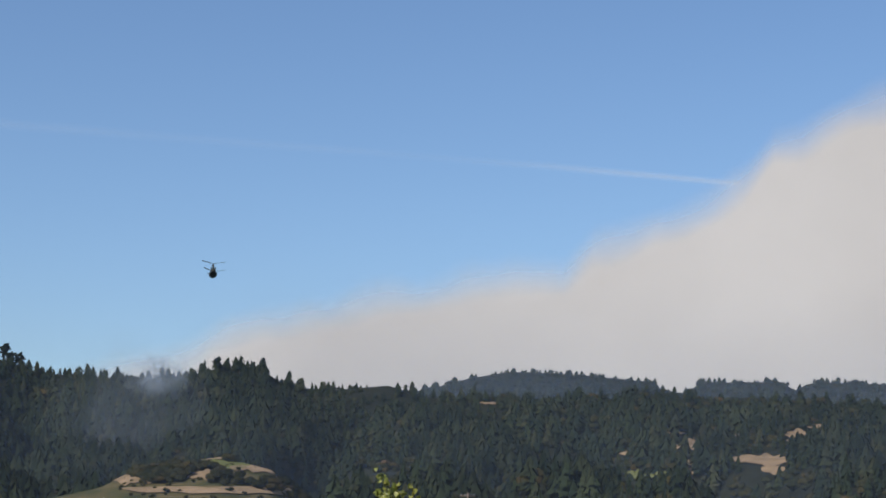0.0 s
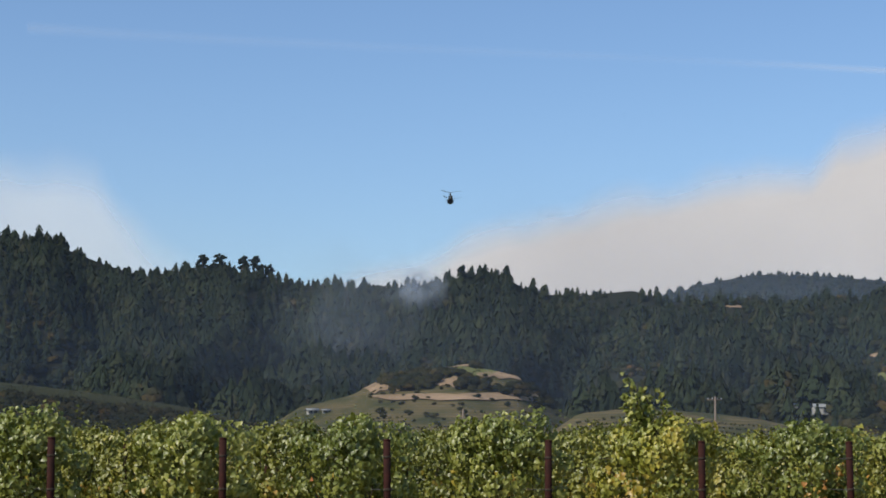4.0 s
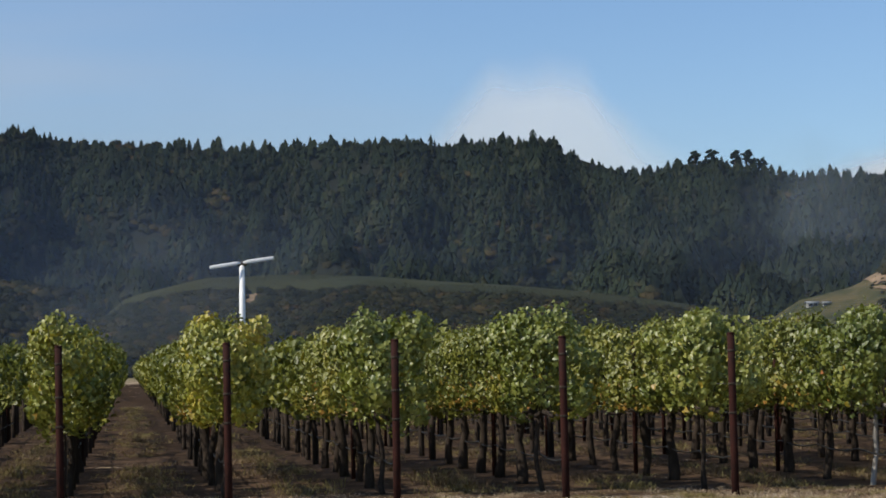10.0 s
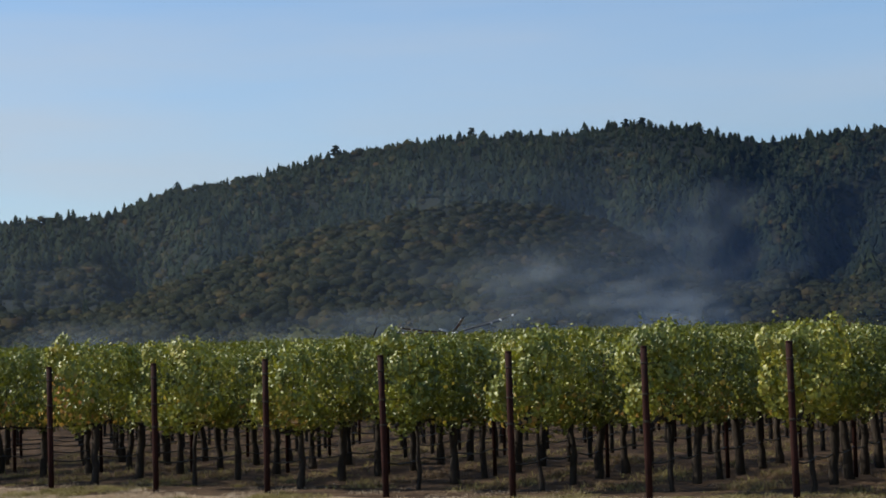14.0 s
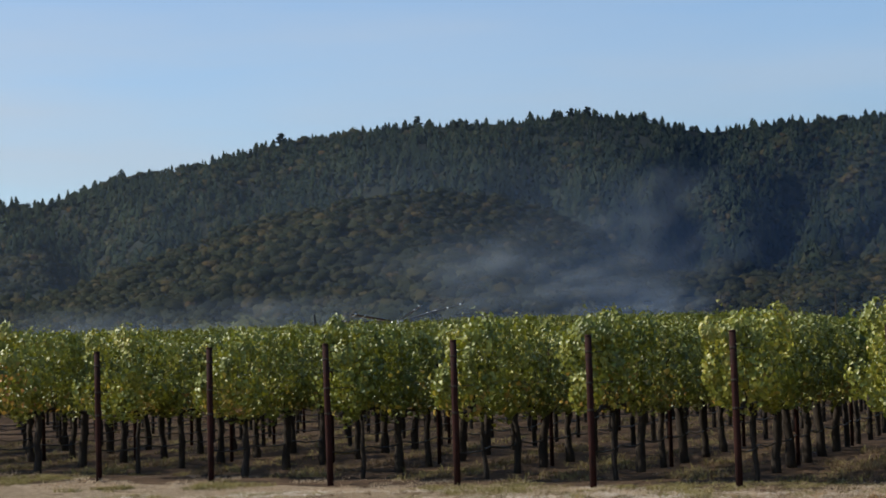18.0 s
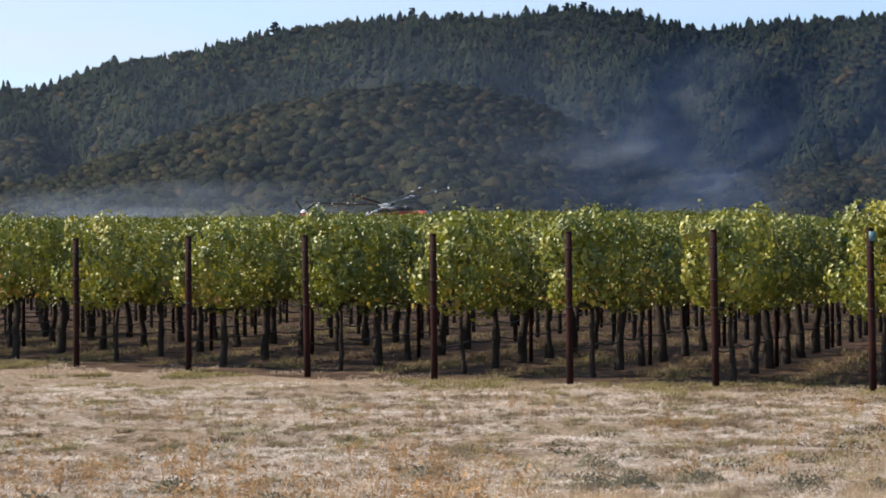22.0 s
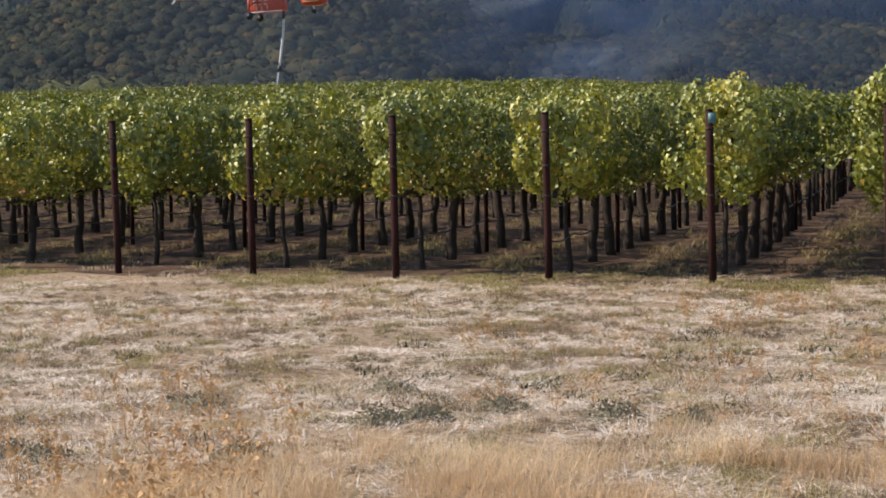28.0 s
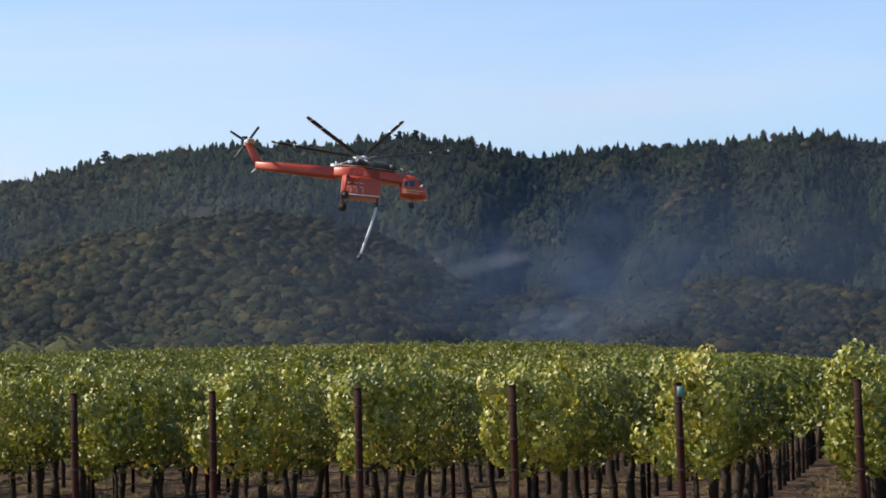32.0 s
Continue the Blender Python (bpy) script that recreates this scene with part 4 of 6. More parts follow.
def build_rows():
    """The rows behind the nearest vines, in stretches that follow the ground."""
    mids = [row_mesh(300 + s, 12.0, 170, 0.13, "row_leaves") for s in range(3)]
    fars = [row_mesh(320 + s, 30.0, 70, 0.19, "row_leaves") for s in range(3)]
    rng = random.Random(3)
    for i in range(FIRST - 46, LAST + 6):
        x0, y0 = post_place(i) if i >= FIRST else (post_place(FIRST)[0] + 2.03 * (i - FIRST), post_place(FIRST)[1] + 0.50 * (i - FIRST))
        near = FIRST <= i <= LAST
        root = new("vine_row")
        root.matrix_world = pose(x0, y0, 0, 0, 0, 20.5)
        tagged(root, "long row of green grapevines running away from the headland", "vine row", "rows of the vineyard", "stuff")
        d = NEAR * 1.5 + 0.45 if near else 0.5
        while d < 190:
            meshes, length = (rng.choice(mids), 12.0) if near and d < 34 else (rng.choice(fars), 30.0)
            za, zb = (float(ground_z(x0 + ROW[0] * e, y0 + ROW[1] * e)) for e in (d, d + length))
            ends = [math.degrees(math.atan2(x0 + ROW[0] * e, y0 + ROW[1] * e)) for e in (d, d + length)]
            if max(ends) < -60 or min(ends) > 26:
                d += length
                continue
            m = pose(0, d, za, math.degrees(math.atan2(zb - za, length))) @ Matrix.Diagonal((1, 1, rng.uniform(0.9, 1.1) if length > 20 else 1 + 0.5 * float(dip(x0)), 1))
            for name, me in zip(("foliage", "trunks"), meshes):
                ob = part(name, me, root)
                ob.matrix_basis = m
            d += length


def build_post():
    root = new("end_post")
    v, f = tube([(0, 0, -0.3), (0, 0, 0.6), (0, 0, 1.3), (0, 0, 1.955)], (0.047, 0.047, 0.046, 0.045), 12)
    part("stake", mesh_np("stake", v, f, MAT["rust"], True), root)
    part("cap", mesh_np("cap", *tube([(0, 0, 1.95), (0, 0, 1.965), (0, 0, 1.972)], (0.048, 0.047, 0.03), 12), MAT["rust"], True), root)
    for z in (0.985, 1.335, 1.735):
        part("wire_tie", mesh_np("wire_tie", *tube([(0, 0, z), (0, 0, z + 0.015), (0, 0, z + 0.03)], (0.049, 0.051, 0.049), 12), MAT["bark"], True), root, "twisted dark wire tie")
    return tagged(root, "rust-brown round steel end post of a vine row", "post", "end posts of the vine rows")


def build_posts():
    rng = random.Random(11)
    first = None
    for i in range(FIRST, LAST + 1):
        x, y = post_place(i)
        m = pose(x, y, float(ground_z(x, y)), rng.uniform(-0.5, 0.5), rng.uniform(-1.0, 0.1), 0) @ Matrix.Diagonal((1, 1, 1 + 0.5 * float(dip(x)), 1))
        if first is None:
            first = build_post()
            first.matrix_world = m
        else:
            copy_thing(first, m)


build_vines()
build_rows()
build_posts()


# ---- shapes for machines and buildings ----
def loft(sections, sides=16):
    """A skin along x through rounded sections (x, y, z, half width, half height, squareness); closed at the ends."""
    v = []
    for x, y, z, w, h, p in sections:
        for k in range(sides):
            t = 2 * np.pi * (k + 0.5) / sides
            c, s = math.cos(t), math.sin(t)
            v.append((x, y + w * math.copysign(abs(c) ** (2 / p), c), z + h * math.copysign(abs(s) ** (2 / p), s)))
    n = len(sections)
    f = [(i * sides + k, i * sides + (k + 1) % sides, (i + 1) * sides + (k + 1) % sides, (i + 1) * sides + k) for i in range(n - 1) for k in range(sides)]
    for e, sec, back in ((0, sections[0], True), ((n - 1) * sides, sections[-1], False)):
        c = len(v)
        v.append(sec[:3])
        for k in range(0, sides, 2):
            ring = (e + k, e + k + 1, e + (k + 2) % sides)
            f.append((c, *reversed(ring)) if back else (c, *ring))
    return np.array(v, dtype=float), np.array(f)


def block(x, y, z, sx, sy, sz, edge=0.03):
    """A box centred at a place, with bevelled edges, as one loft along x."""
    e = min(edge, sx / 3, sy / 3, sz / 3)
    big, small = (sy / 2, sz / 2, 14), (sy / 2 - e, sz / 2 - e, 14)
    return loft([(x - sx / 2, y, z, *small), (x - sx / 2 + e, y, z, *big), (x + sx / 2 - e, y, z, *big), (x + sx / 2, y, z, *small)], 16)


def sub(name, shape, mat, parent, label="", smooth=True):
    return part(name, mesh_np(name, *shape, mat, smooth), parent, label)


def turned(shape, m):
    v, f = shape
    return np.array([m @ Vector(p) for p in v]), f


def rotor(parent, name, blades, radius, root_r, chord, droop, mat, hub_mat, cone=0.0, bands=None):
    """A rotor that turns about its own z axis: a hub and its blades."""
    head = part(name, mesh_np("hub", *merged([tube([(0, 0, -0.35), (0, 0, 0.0), (0, 0, 0.28)], (0.32, 0.42, 0.2), 10)] + [
        turned(tube([(0.1, 0, 0), (root_r, 0, 0.05)], (0.16, 0.1), 6), Matrix.Rotation(2 * math.pi * k / blades, 4, "Z")) for k in range(blades)]), hub_mat, True), parent)
    secs = []
    for k in range(9):
        t = k / 8
        r = root_r + (radius - root_r) * t
        secs.append((r, 0, 0.05 + cone * r - droop * t * t, chord / 2 * (0.35 if k == 0 else 1.0 if k < 8 else 0.8), chord * 0.14, 2))
    blade = mesh_np("blade", *loft(secs, 8), mat, True)
    for k in range(blades):
        ob = part("blade", blade, head)
        ob.matrix_basis = Matrix.Rotation(2 * math.pi * k / blades, 4, "Z") @ Matrix.Rotation(radians(13), 4, "X")
        if bands:
            for r in bands[1]:
                t = (r - root_r) / (radius - root_r)
                strip = part("white_band", bands[0], ob)
                strip.matrix_basis = Matrix.Translation((r, 0, 0.05 + cone * r - droop * t * t))
    return head


MAT.update({
    "orange": mottled("orange_paint", (0.33, 0.036, 0.013), (0.47, 0.060, 0.020), 0.8, 9.0, 0.42, relief=0.05, depth=0.01, spec=0.5),
    "faded": mottled("faded_marking_paint", (0.30, 0.20, 0.15), (0.46, 0.36, 0.29), 1.5, 12.0, 0.6, relief=0.05, depth=0.004),
    "yellow": mottled("yellow_edge_paint", (0.42, 0.30, 0.12), (0.58, 0.44, 0.2), 1.5, 12.0, 0.5, relief=0.05, depth=0.004),
    "orange_dark": mottled("sooty_orange_paint", (0.13, 0.022, 0.010), (0.34, 0.05, 0.017), 1.4, 10.0, 0.55, relief=0.05, depth=0.01),
    "machine": mottled("dark_machinery", (0.02, 0.02, 0.022), (0.09, 0.085, 0.08), 2.5, 20.0, 0.55, 0.5, relief=0.3, depth=0.03),
    "blade": mottled("blade_black", (0.012, 0.012, 0.014), (0.03, 0.03, 0.032), 1.0, 15.0, 0.45, relief=0.05, depth=0.005),
    "white": mottled("white_paint", (0.68, 0.68, 0.66), (0.82, 0.82, 0.8), 1.5, 20.0, 0.45, relief=0.05, depth=0.004),
    "steel": mottled("galvanised_steel", (0.35, 0.36, 0.37), (0.55, 0.56, 0.56), 3.0, 30.0, 0.4, 0.8, relief=0.05, depth=0.004),
    "rubber": mottled("black_rubber", (0.012, 0.012, 0.012), (0.03, 0.03, 0.03), 4.0, 40.0, 0.8, relief=0.1, depth=0.004),
    "hose": mottled("pale_hose", (0.42, 0.40, 0.37), (0.62, 0.6, 0.56), 2.0, 18.0, 0.6, relief=0.3, depth=0.01),
    "olive": mottled("olive_drab_paint", (0.02, 0.021, 0.016), (0.04, 0.04, 0.03), 0.6, 6.0, 0.6, relief=0.05, depth=0.01),
    "roof": mottled("pale_roof_sheet", (0.13, 0.14, 0.14), (0.22, 0.23, 0.23), 0.3, 3.0, 0.5, relief=0.2, depth=0.05),
    "wall": mottled("pale_house_wall", (0.20, 0.195, 0.18), (0.34, 0.33, 0.30), 0.4, 5.0, 0.85, relief=0.1, depth=0.02),
    "wood": mottled("weathered_pole_wood", (0.09, 0.07, 0.055), (0.22, 0.18, 0.15), 1.0, 14.0, 0.9, relief=0.5, depth=0.01, stretch=(1, 1, 0.1)),
    "tag": mottled("teal_tag", (0.05, 0.12, 0.12), (0.09, 0.18, 0.17), 8.0, 60.0, 0.5, relief=0.05, depth=0.002),
    "drip": mottled("drip_hose", (0.012, 0.012, 0.012), (0.03, 0.03, 0.03), 4.0, 40.0, 0.5, relief=0.1, depth=0.002),
    # the same vine bark with sunlight put into its colour, for rows past 13
    "sunlit_bark": mottled("sunlit_grey_bark", (0.12, 0.105, 0.09), (0.36, 0.33, 0.29), 7.0, 40.0, 0.95, relief=0.9, depth=0.02, stretch=(1, 1, 0.3)),
    "yellow_vine": leafy("yellow_vine_leaves", ((0.0, (0.24, 0.22, 0.035)), (0.45, (0.42, 0.33, 0.05)), (0.8, (0.5, 0.28, 0.07)), (1.0, (0.46, 0.15, 0.06))), 0.4, 0.5, 30.0, 0.4),
    "straw_brown": leafy("brown_straw", ((0.0, (0.10, 0.065, 0.035)), (0.5, (0.22, 0.15, 0.085)), (1.0, (0.36, 0.27, 0.16))), 0.25, 0.2, 20.0, 0.7),
    "wire": mottled("trellis_wire", (0.03, 0.03, 0.03), (0.08, 0.08, 0.08), 4.0, 40.0, 0.6, 0.0, relief=0.05, depth=0.002),
})


def glass_material():
    n = Nodes("tinted_glass")
    n.finish((0.02, 0.025, 0.03), 0.08, 0, 0.6)
    return n.mat


def water_material():
    n = Nodes("falling_water")
    see = n.add("ShaderNodeBsdfTransparent")
    n.finish(n.ramp(n.noise(2.0, 4.0), (0.3, (0.7, 0.72, 0.75)), (0.7, (0.9, 0.9, 0.92))), 0.25, 0, 0.5)
    both = n.add("ShaderNodeMixShader", Fac=n.ramp(n.noise(1.6, 5.0, 0.7), (0.35, (0.15, 0.15, 0.15)), (0.6, (0.9, 0.9, 0.9))))
    n.tree.links.new(see.outputs[0], both.inputs[1])
    n.tree.links.new(n.bsdf.outputs[0], both.inputs[2])
    n.tree.links.new(both.outputs[0], n.out.inputs[0])
    return n.mat


MAT["glass"], MAT["water"] = glass_material(), water_material()


def wheel(parent, name, x, y, z, r, wide):
    m = Matrix.Translation((x, y, z)) @ Matrix.Rotation(math.pi / 2, 4, "X")
    tyre = sub(name, turned(tube([(0, 0, -wide / 2), (0, 0, -wide / 3), (0, 0, wide / 3), (0, 0, wide / 2)], (r * 0.8, r, r, r * 0.8), 14), m), MAT["rubber"], parent)
    sub("rim", turned(tube([(0, 0, -wide * 0.56), (0, 0, wide * 0.56)], (r * 0.45, r * 0.45), 10), m), MAT["machine"], tyre)
    return tyre


def build_skycrane():
    """A heavy-lift helicopter; nose along +x, the rotor head over the origin."""
    root = new("crane_helicopter")
    tagged(root, "orange heavy-lift crane helicopter with water tank and hanging snorkel hose", "helicopter")
    o = MAT["orange"]
    sub("fuselage_beam", loft([(-3.2, 0, -2.15, 0.8, 0.62, 5), (-1, 0, -2.05, 1.05, 0.68, 6), (2.2, 0, -2.1, 1.05, 0.66, 6), (4.6, 0, -2.3, 1.0, 0.62, 6), (6.0, 0, -2.55, 0.95, 0.7, 5)]), o, root)
    boom = sub("tail_boom", loft([(-12.5, 0, -2.1, 0.28, 0.42, 4), (-9, 0, -2.15, 0.42, 0.55, 4), (-6, 0, -2.2, 0.58, 0.64, 4), (-3.2, 0, -2.22, 0.8, 0.7, 5)]), o, root)
    sub("tail_pylon", turned(loft([(-0.3, 0, 0, 0.16, 0.55, 3), (1.2, 0, 0, 0.15, 0.46, 3), (2.9, 0, 0, 0.12, 0.36, 3), (3.25, 0, 0, 0.06, 0.25, 3)]), Matrix.Translation((-12.1, 0, -1.9)) @ Matrix.Rotation(radians(-122), 4, "Y")), o, root)
    sub("pylon_edge", turned(loft([(-0.1, 0, -0.52, 0.05, 0.07, 3), (1.4, 0, -0.44, 0.05, 0.06, 3), (3.0, 0, -0.34, 0.04, 0.05, 3)]), Matrix.Translation((-12.1, 0, -1.9)) @ Matrix.Rotation(radians(-122), 4, "Y")), MAT["yellow"], boom, "pale leading edge")
    sub("tail_gearbox", loft([(-14.1, 0.1, 0.78, 0.16, 0.14, 3), (-13.75, 0.1, 0.78, 0.3, 0.28, 3), (-13.4, 0.1, 0.74, 0.2, 0.18, 3)]), MAT["white"], boom)
    sub("skid_light", tube([(-12.3, 0, -1.72), (-12.3, 0, -1.45)], (0.17, 0.14), 8), MAT["white"], boom)
    sub("stabiliser", loft([(-13.75, -0.9, 0.55, 0.03, 0.02, 2), (-13.5, -0.9, 0.55, 0.95, 0.05, 2), (-13.0, -0.9, 0.55, 0.9, 0.05, 2), (-12.8, -0.9, 0.55, 0.3, 0.02, 2)]), MAT["white"], boom)
    sub("tail_skid", tube([(-12.2, 0, -2.2), (-12.6, 0, -2.75), (-12.9, 0, -3.0)], (0.11, 0.09, 0.07), 6), MAT["white"], boom)
    cab = sub("cockpit", loft([(4.9, 0, -3.2, 0.9, 1.25, 6), (5.5, 0, -3.1, 1.05, 1.42, 6), (6.5, 0, -3.2, 1.08, 1.38, 5), (7.3, 0, -3.5, 1.0, 1.05, 4), (7.9, 0, -3.8, 0.75, 0.62, 3), (8.15, 0, -3.95, 0.4, 0.3, 3)], 20), o, root)
    sub("windscreen", loft([(6.75, 0, -2.75, 0.93, 0.80, 5), (7.3, 0, -3.0, 0.93, 0.80, 5), (7.8, 0, -3.3, 0.72, 0.5, 4), (8.0, 0, -3.45, 0.5, 0.28, 4)], 20), MAT["glass"], cab, "dark tinted windscreen")
    for y in (-1.07, 1.07):
        sub("side_window", block(6.15, y, -2.85, 0.75, 0.06, 0.75), MAT["glass"], cab, "dark side window")
        sub("stripe", block(6.4, y, -3.72, 2.2, 0.06, 0.10, 0.02), MAT["yellow"], cab, "pale stripe")
        sub("lower_stripe", block(6.2, y * 0.995, -4.02, 2.0, 0.06, 0.07, 0.02), MAT["yellow"], cab, "pale stripe")
        sub("door_window", block(5.45, y, -2.95, 0.5, 0.06, 0.7), MAT["glass"], cab, "dark door window")
        sub("cab_door", block(5.75, y * 0.992, -3.25, 1.3, 0.05, 1.75, 0.02), o, cab)
        sub("mirror", tube([(7.2, y * 1.0, -3.2), (7.4, y * 1.45, -3.1)], (0.03, 0.09), 6), MAT["white"], cab)
    sub("rear_cab_frame", block(4.95, 0, -3.35, 0.1, 1.7, 1.6), MAT["machine"], cab)
    sub("nose_light", tube([(7.9, 0.45, -4.25), (8.1, 0.45, -4.3)], (0.14, 0.11), 8), MAT["white"], cab)
    tank = sub("water_tank", loft([(-2.15, 0, -3.75, 1.15, 1.05, 7), (-2.0, 0, -3.75, 1.28, 1.18, 8), (0, 0, -3.78, 1.32, 1.25, 8), (2.35, 0, -3.82, 1.28, 1.2, 8), (2.5, 0, -3.82, 1.15, 1.05, 7)]), o, root)
    sub("tank_rail", block(0.17, -1.33, -4.95, 4.5, 0.08, 0.1, 0.02), MAT["white"], tank)
    sub("tank_top_rail", block(0.17, -1.33, -2.62, 4.2, 0.06, 0.08, 0.02), MAT["orange_dark"], tank)
    sub("tank_recess", block(-1.2, -1.30, -3.35, 1.4, 0.1, 0.9, 0.05), MAT["orange_dark"], tank)
    for k in range(3):
        for dz, sx, sz in ((0.42, 0.5, 0.13), (-0.05, 0.5, 0.13), (-0.5, 0.13, 0.5)):
            sub("marking", block(-1.2 + 0.72 * k + (0.18 if sz > sx else 0), -1.34, -3.95 + dz, sx, 0.05, sz, 0.01), MAT["faded"], tank)
    for y in (-1.0, 1.0):
        eng = sub("engine", loft([(0.4, y * 0.62, -0.98, 0.3, 0.3, 3), (0.7, y * 0.62, -0.95, 0.48, 0.46, 3), (2.6, y * 0.62, -1.0, 0.5, 0.44, 3), (3.3, y * 0.62, -1.05, 0.42, 0.36, 3), (3.6, y * 0.62, -1.05, 0.3, 0.26, 3)]), MAT["machine"], root, "dark sooty turbine engine")
        sub("intake_filter", loft([(3.4, y * 0.62, -1.02, 0.46, 0.36, 3), (3.9, y * 0.62, -1.05, 0.5, 0.38, 3), (4.2, y * 0.62, -1.1, 0.3, 0.22, 3)]), MAT["machine"], eng)
        sub("exhaust", tube([(0.6, y * 0.85, -0.95), (0.0, y * 1.15, -0.85), (-0.5, y * 1.35, -0.75)], (0.28, 0.3, 0.32), 10), MAT["machine"], eng)
        leg = sub("gear_strut", tube([(-1.6, y * 0.9, -2.5), (-1.75, y * 2.3, -3.2), (-1.75, y * 2.5, -5.1)], (0.2, 0.17, 0.14), 8), o, root)
        sub("drag_brace", tube([(0.3, y * 1.0, -2.6), (-1.75, y * 2.45, -4.3)], (0.09, 0.08), 6), MAT["orange_dark"], leg)
        wheel(leg, "tyre", -1.75, y * 2.55, -5.45, 0.52, 0.36)
    nose = sub("nose_gear_strut", tube([(6.2, 0, -4.4), (6.3, 0, -5.0)], (0.12, 0.1), 8), MAT["white"], root)
    wheel(nose, "nose_tyre", 6.3, 0, -5.25, 0.33, 0.3)
    sub("gearbox", loft([(-2.6, 0, -1.3, 0.35, 0.25, 4), (-2.0, 0, -1.15, 0.62, 0.42, 4), (-0.6, 0, -1.0, 0.72, 0.55, 4), (0.5, 0, -0.95, 0.6, 0.55, 4), (0.7, 0, -1.0, 0.4, 0.4, 4)]), MAT["machine"], root)
    sub("swashplate", tube([(0, 0, -0.55), (0, 0, -0.45), (0, 0, -0.38)], (0.62, 0.66, 0.5), 14), MAT["steel"], root)
    for k in range(6):
        a = 2 * math.pi * k / 6
        sub("pitch_link", tube([(0.58 * math.cos(a), 0.58 * math.sin(a), -0.5), (0.75 * math.cos(a + 0.25), 0.75 * math.sin(a + 0.25), 0.02)], (0.05, 0.05), 6), MAT["white"], root)
    for x, y, z, w, h in ((-1.35, -0.55, -0.75, 0.5, 0.34), (-2.3, 0.35, -0.95, 0.45, 0.4), (0.55, -0.75, -0.62, 0.42, 0.3), (-0.9, 0.7, -0.55, 0.4, 0.3)):
        sub("hydraulic_unit", block(x, y, z, w, 0.4, h, 0.05), MAT["white"], root, "pale hydraulic unit")
    for y in (-0.5, 0.0, 0.5):
        sub("service_pipe", tube([(-3.3, y, -1.5), (-1.6, y * 1.2, -0.72), (0.4, y * 1.4, -0.5), (2.4, y * 1.3, -0.52)], 0.06, 6), MAT["steel"], root)
    for y in (-1.06, 1.06):
        sub("walkway_rail", tube([(-3.0, y, -1.42), (0.2, y, -1.3), (4.4, y, -1.55)], 0.045, 6), MAT["faded"], root)
        sub("side_panel", block(1.3, y * 0.99, -2.1, 1.9, 0.06, 0.95, 0.02), MAT["orange_dark"], root, "sooty side panel")
        sub("rib_frame", block(-0.6, y * 0.99, -2.1, 0.18, 0.07, 1.2, 0.02), o, root)
    sub("mast", tube([(0, 0, -1.0), (0, 0, -0.2)], (0.36, 0.26), 10), MAT["steel"], root)
    sub("oil_cooler", loft([(-3.6, 0, -1.35, 0.3, 0.22, 3), (-3.2, 0, -1.25, 0.42, 0.34, 3), (-2.6, 0, -1.25, 0.4, 0.32, 3)]), MAT["steel"], root)
    sub("beacon", tube([(-3.0, 0, -1.0), (-3.0, 0, -0.7)], (0.14, 0.1), 8), MAT["white"], root)
    sub("drive_shaft_cover", tube([(-3.4, 0, -1.45), (-8, 0, -1.52), (-12.2, 0, -1.62)], (0.16, 0.13, 0.11), 8), MAT["orange_dark"], root)
    # white bands paint both the blade stripes and the sun glints along the blades
    band = mesh_np("white_band", *block(0, 0, 0, 0.22, 0.61, 0.17, 0.02), MAT["white"])
    head = rotor(root, "main_rotor", 6, 11.0, 1.0, 0.6, -0.2, MAT["blade"], MAT["steel"], 0.125, (band, (8.2, 10.3)))
    head.matrix_basis = Matrix.Translation((0, 0, 0))
    tail = rotor(root, "tail_rotor", 4, 2.45, 0.4, 0.34, 0.0, MAT["blade"], MAT["white"])
    tail.matrix_basis = TAIL_AT
    k = np.linspace(0, 1, 12)
    line = np.stack([-0.9 * k ** 1.6 * np.sin(k * 1.9), 0.05 * np.sin(9 * k), -7.4 * k], -1)
    hose = sub("snorkel_hose", tube(line[2:], 0.16 + 0.02 * np.sin(40 * k[2:]), 8), MAT["hose"], root, "pale wet snorkel hose")
    sub("upper_hose", tube(line[:3], 0.15, 8), MAT["drip"], hose, "dark grey upper length of hose")
    sub("pump_head", tube([(-0.85, 0, -7.3), (-0.95, 0, -7.75), (-1.0, 0, -8.1)], (0.2, 0.27, 0.22), 8), MAT["machine"], hose)
    hose.matrix_basis = Matrix.Translation(HOSE_AT)
    return root, head, tail, hose


TAIL_AT = Matrix.Translation((-13.75, 0.42, 0.75)) @ Matrix.Rotation(math.pi / 2, 4, "X")
HOSE_AT = Vector((2.3, -0.5, -4.7))
CRANE, CRANE_ROTOR, CRANE_TAIL, CRANE_HOSE = build_skycrane()


def build_water():
    """The water that still pours from the lifted snorkel: ragged strands that spread as they fall."""
    rng = np.random.default_rng(5)
    root = new("water_spray")
    tagged(root, "white ragged strands of water pouring from the snorkel hose", "water")
    for j in range(5):
        n = 12
        t = np.linspace(0, 1, n)
        pts = np.stack([-0.12 * j / 5 - 1.7 * t ** 1.5 + 0.03 * j * t + np.cumsum(rng.normal(0, 0.035, n)), np.cumsum(rng.normal(0, 0.04, n)), -0.2 - (6.9 - 0.5 * j) * t], -1)
        sub("strand", tube(pts, (0.07 + 0.15 * t * (1.25 - t)) * rng.uniform(0.5, 1.1, n), 7), MAT["water"], root)
    return root


WATER = build_water()


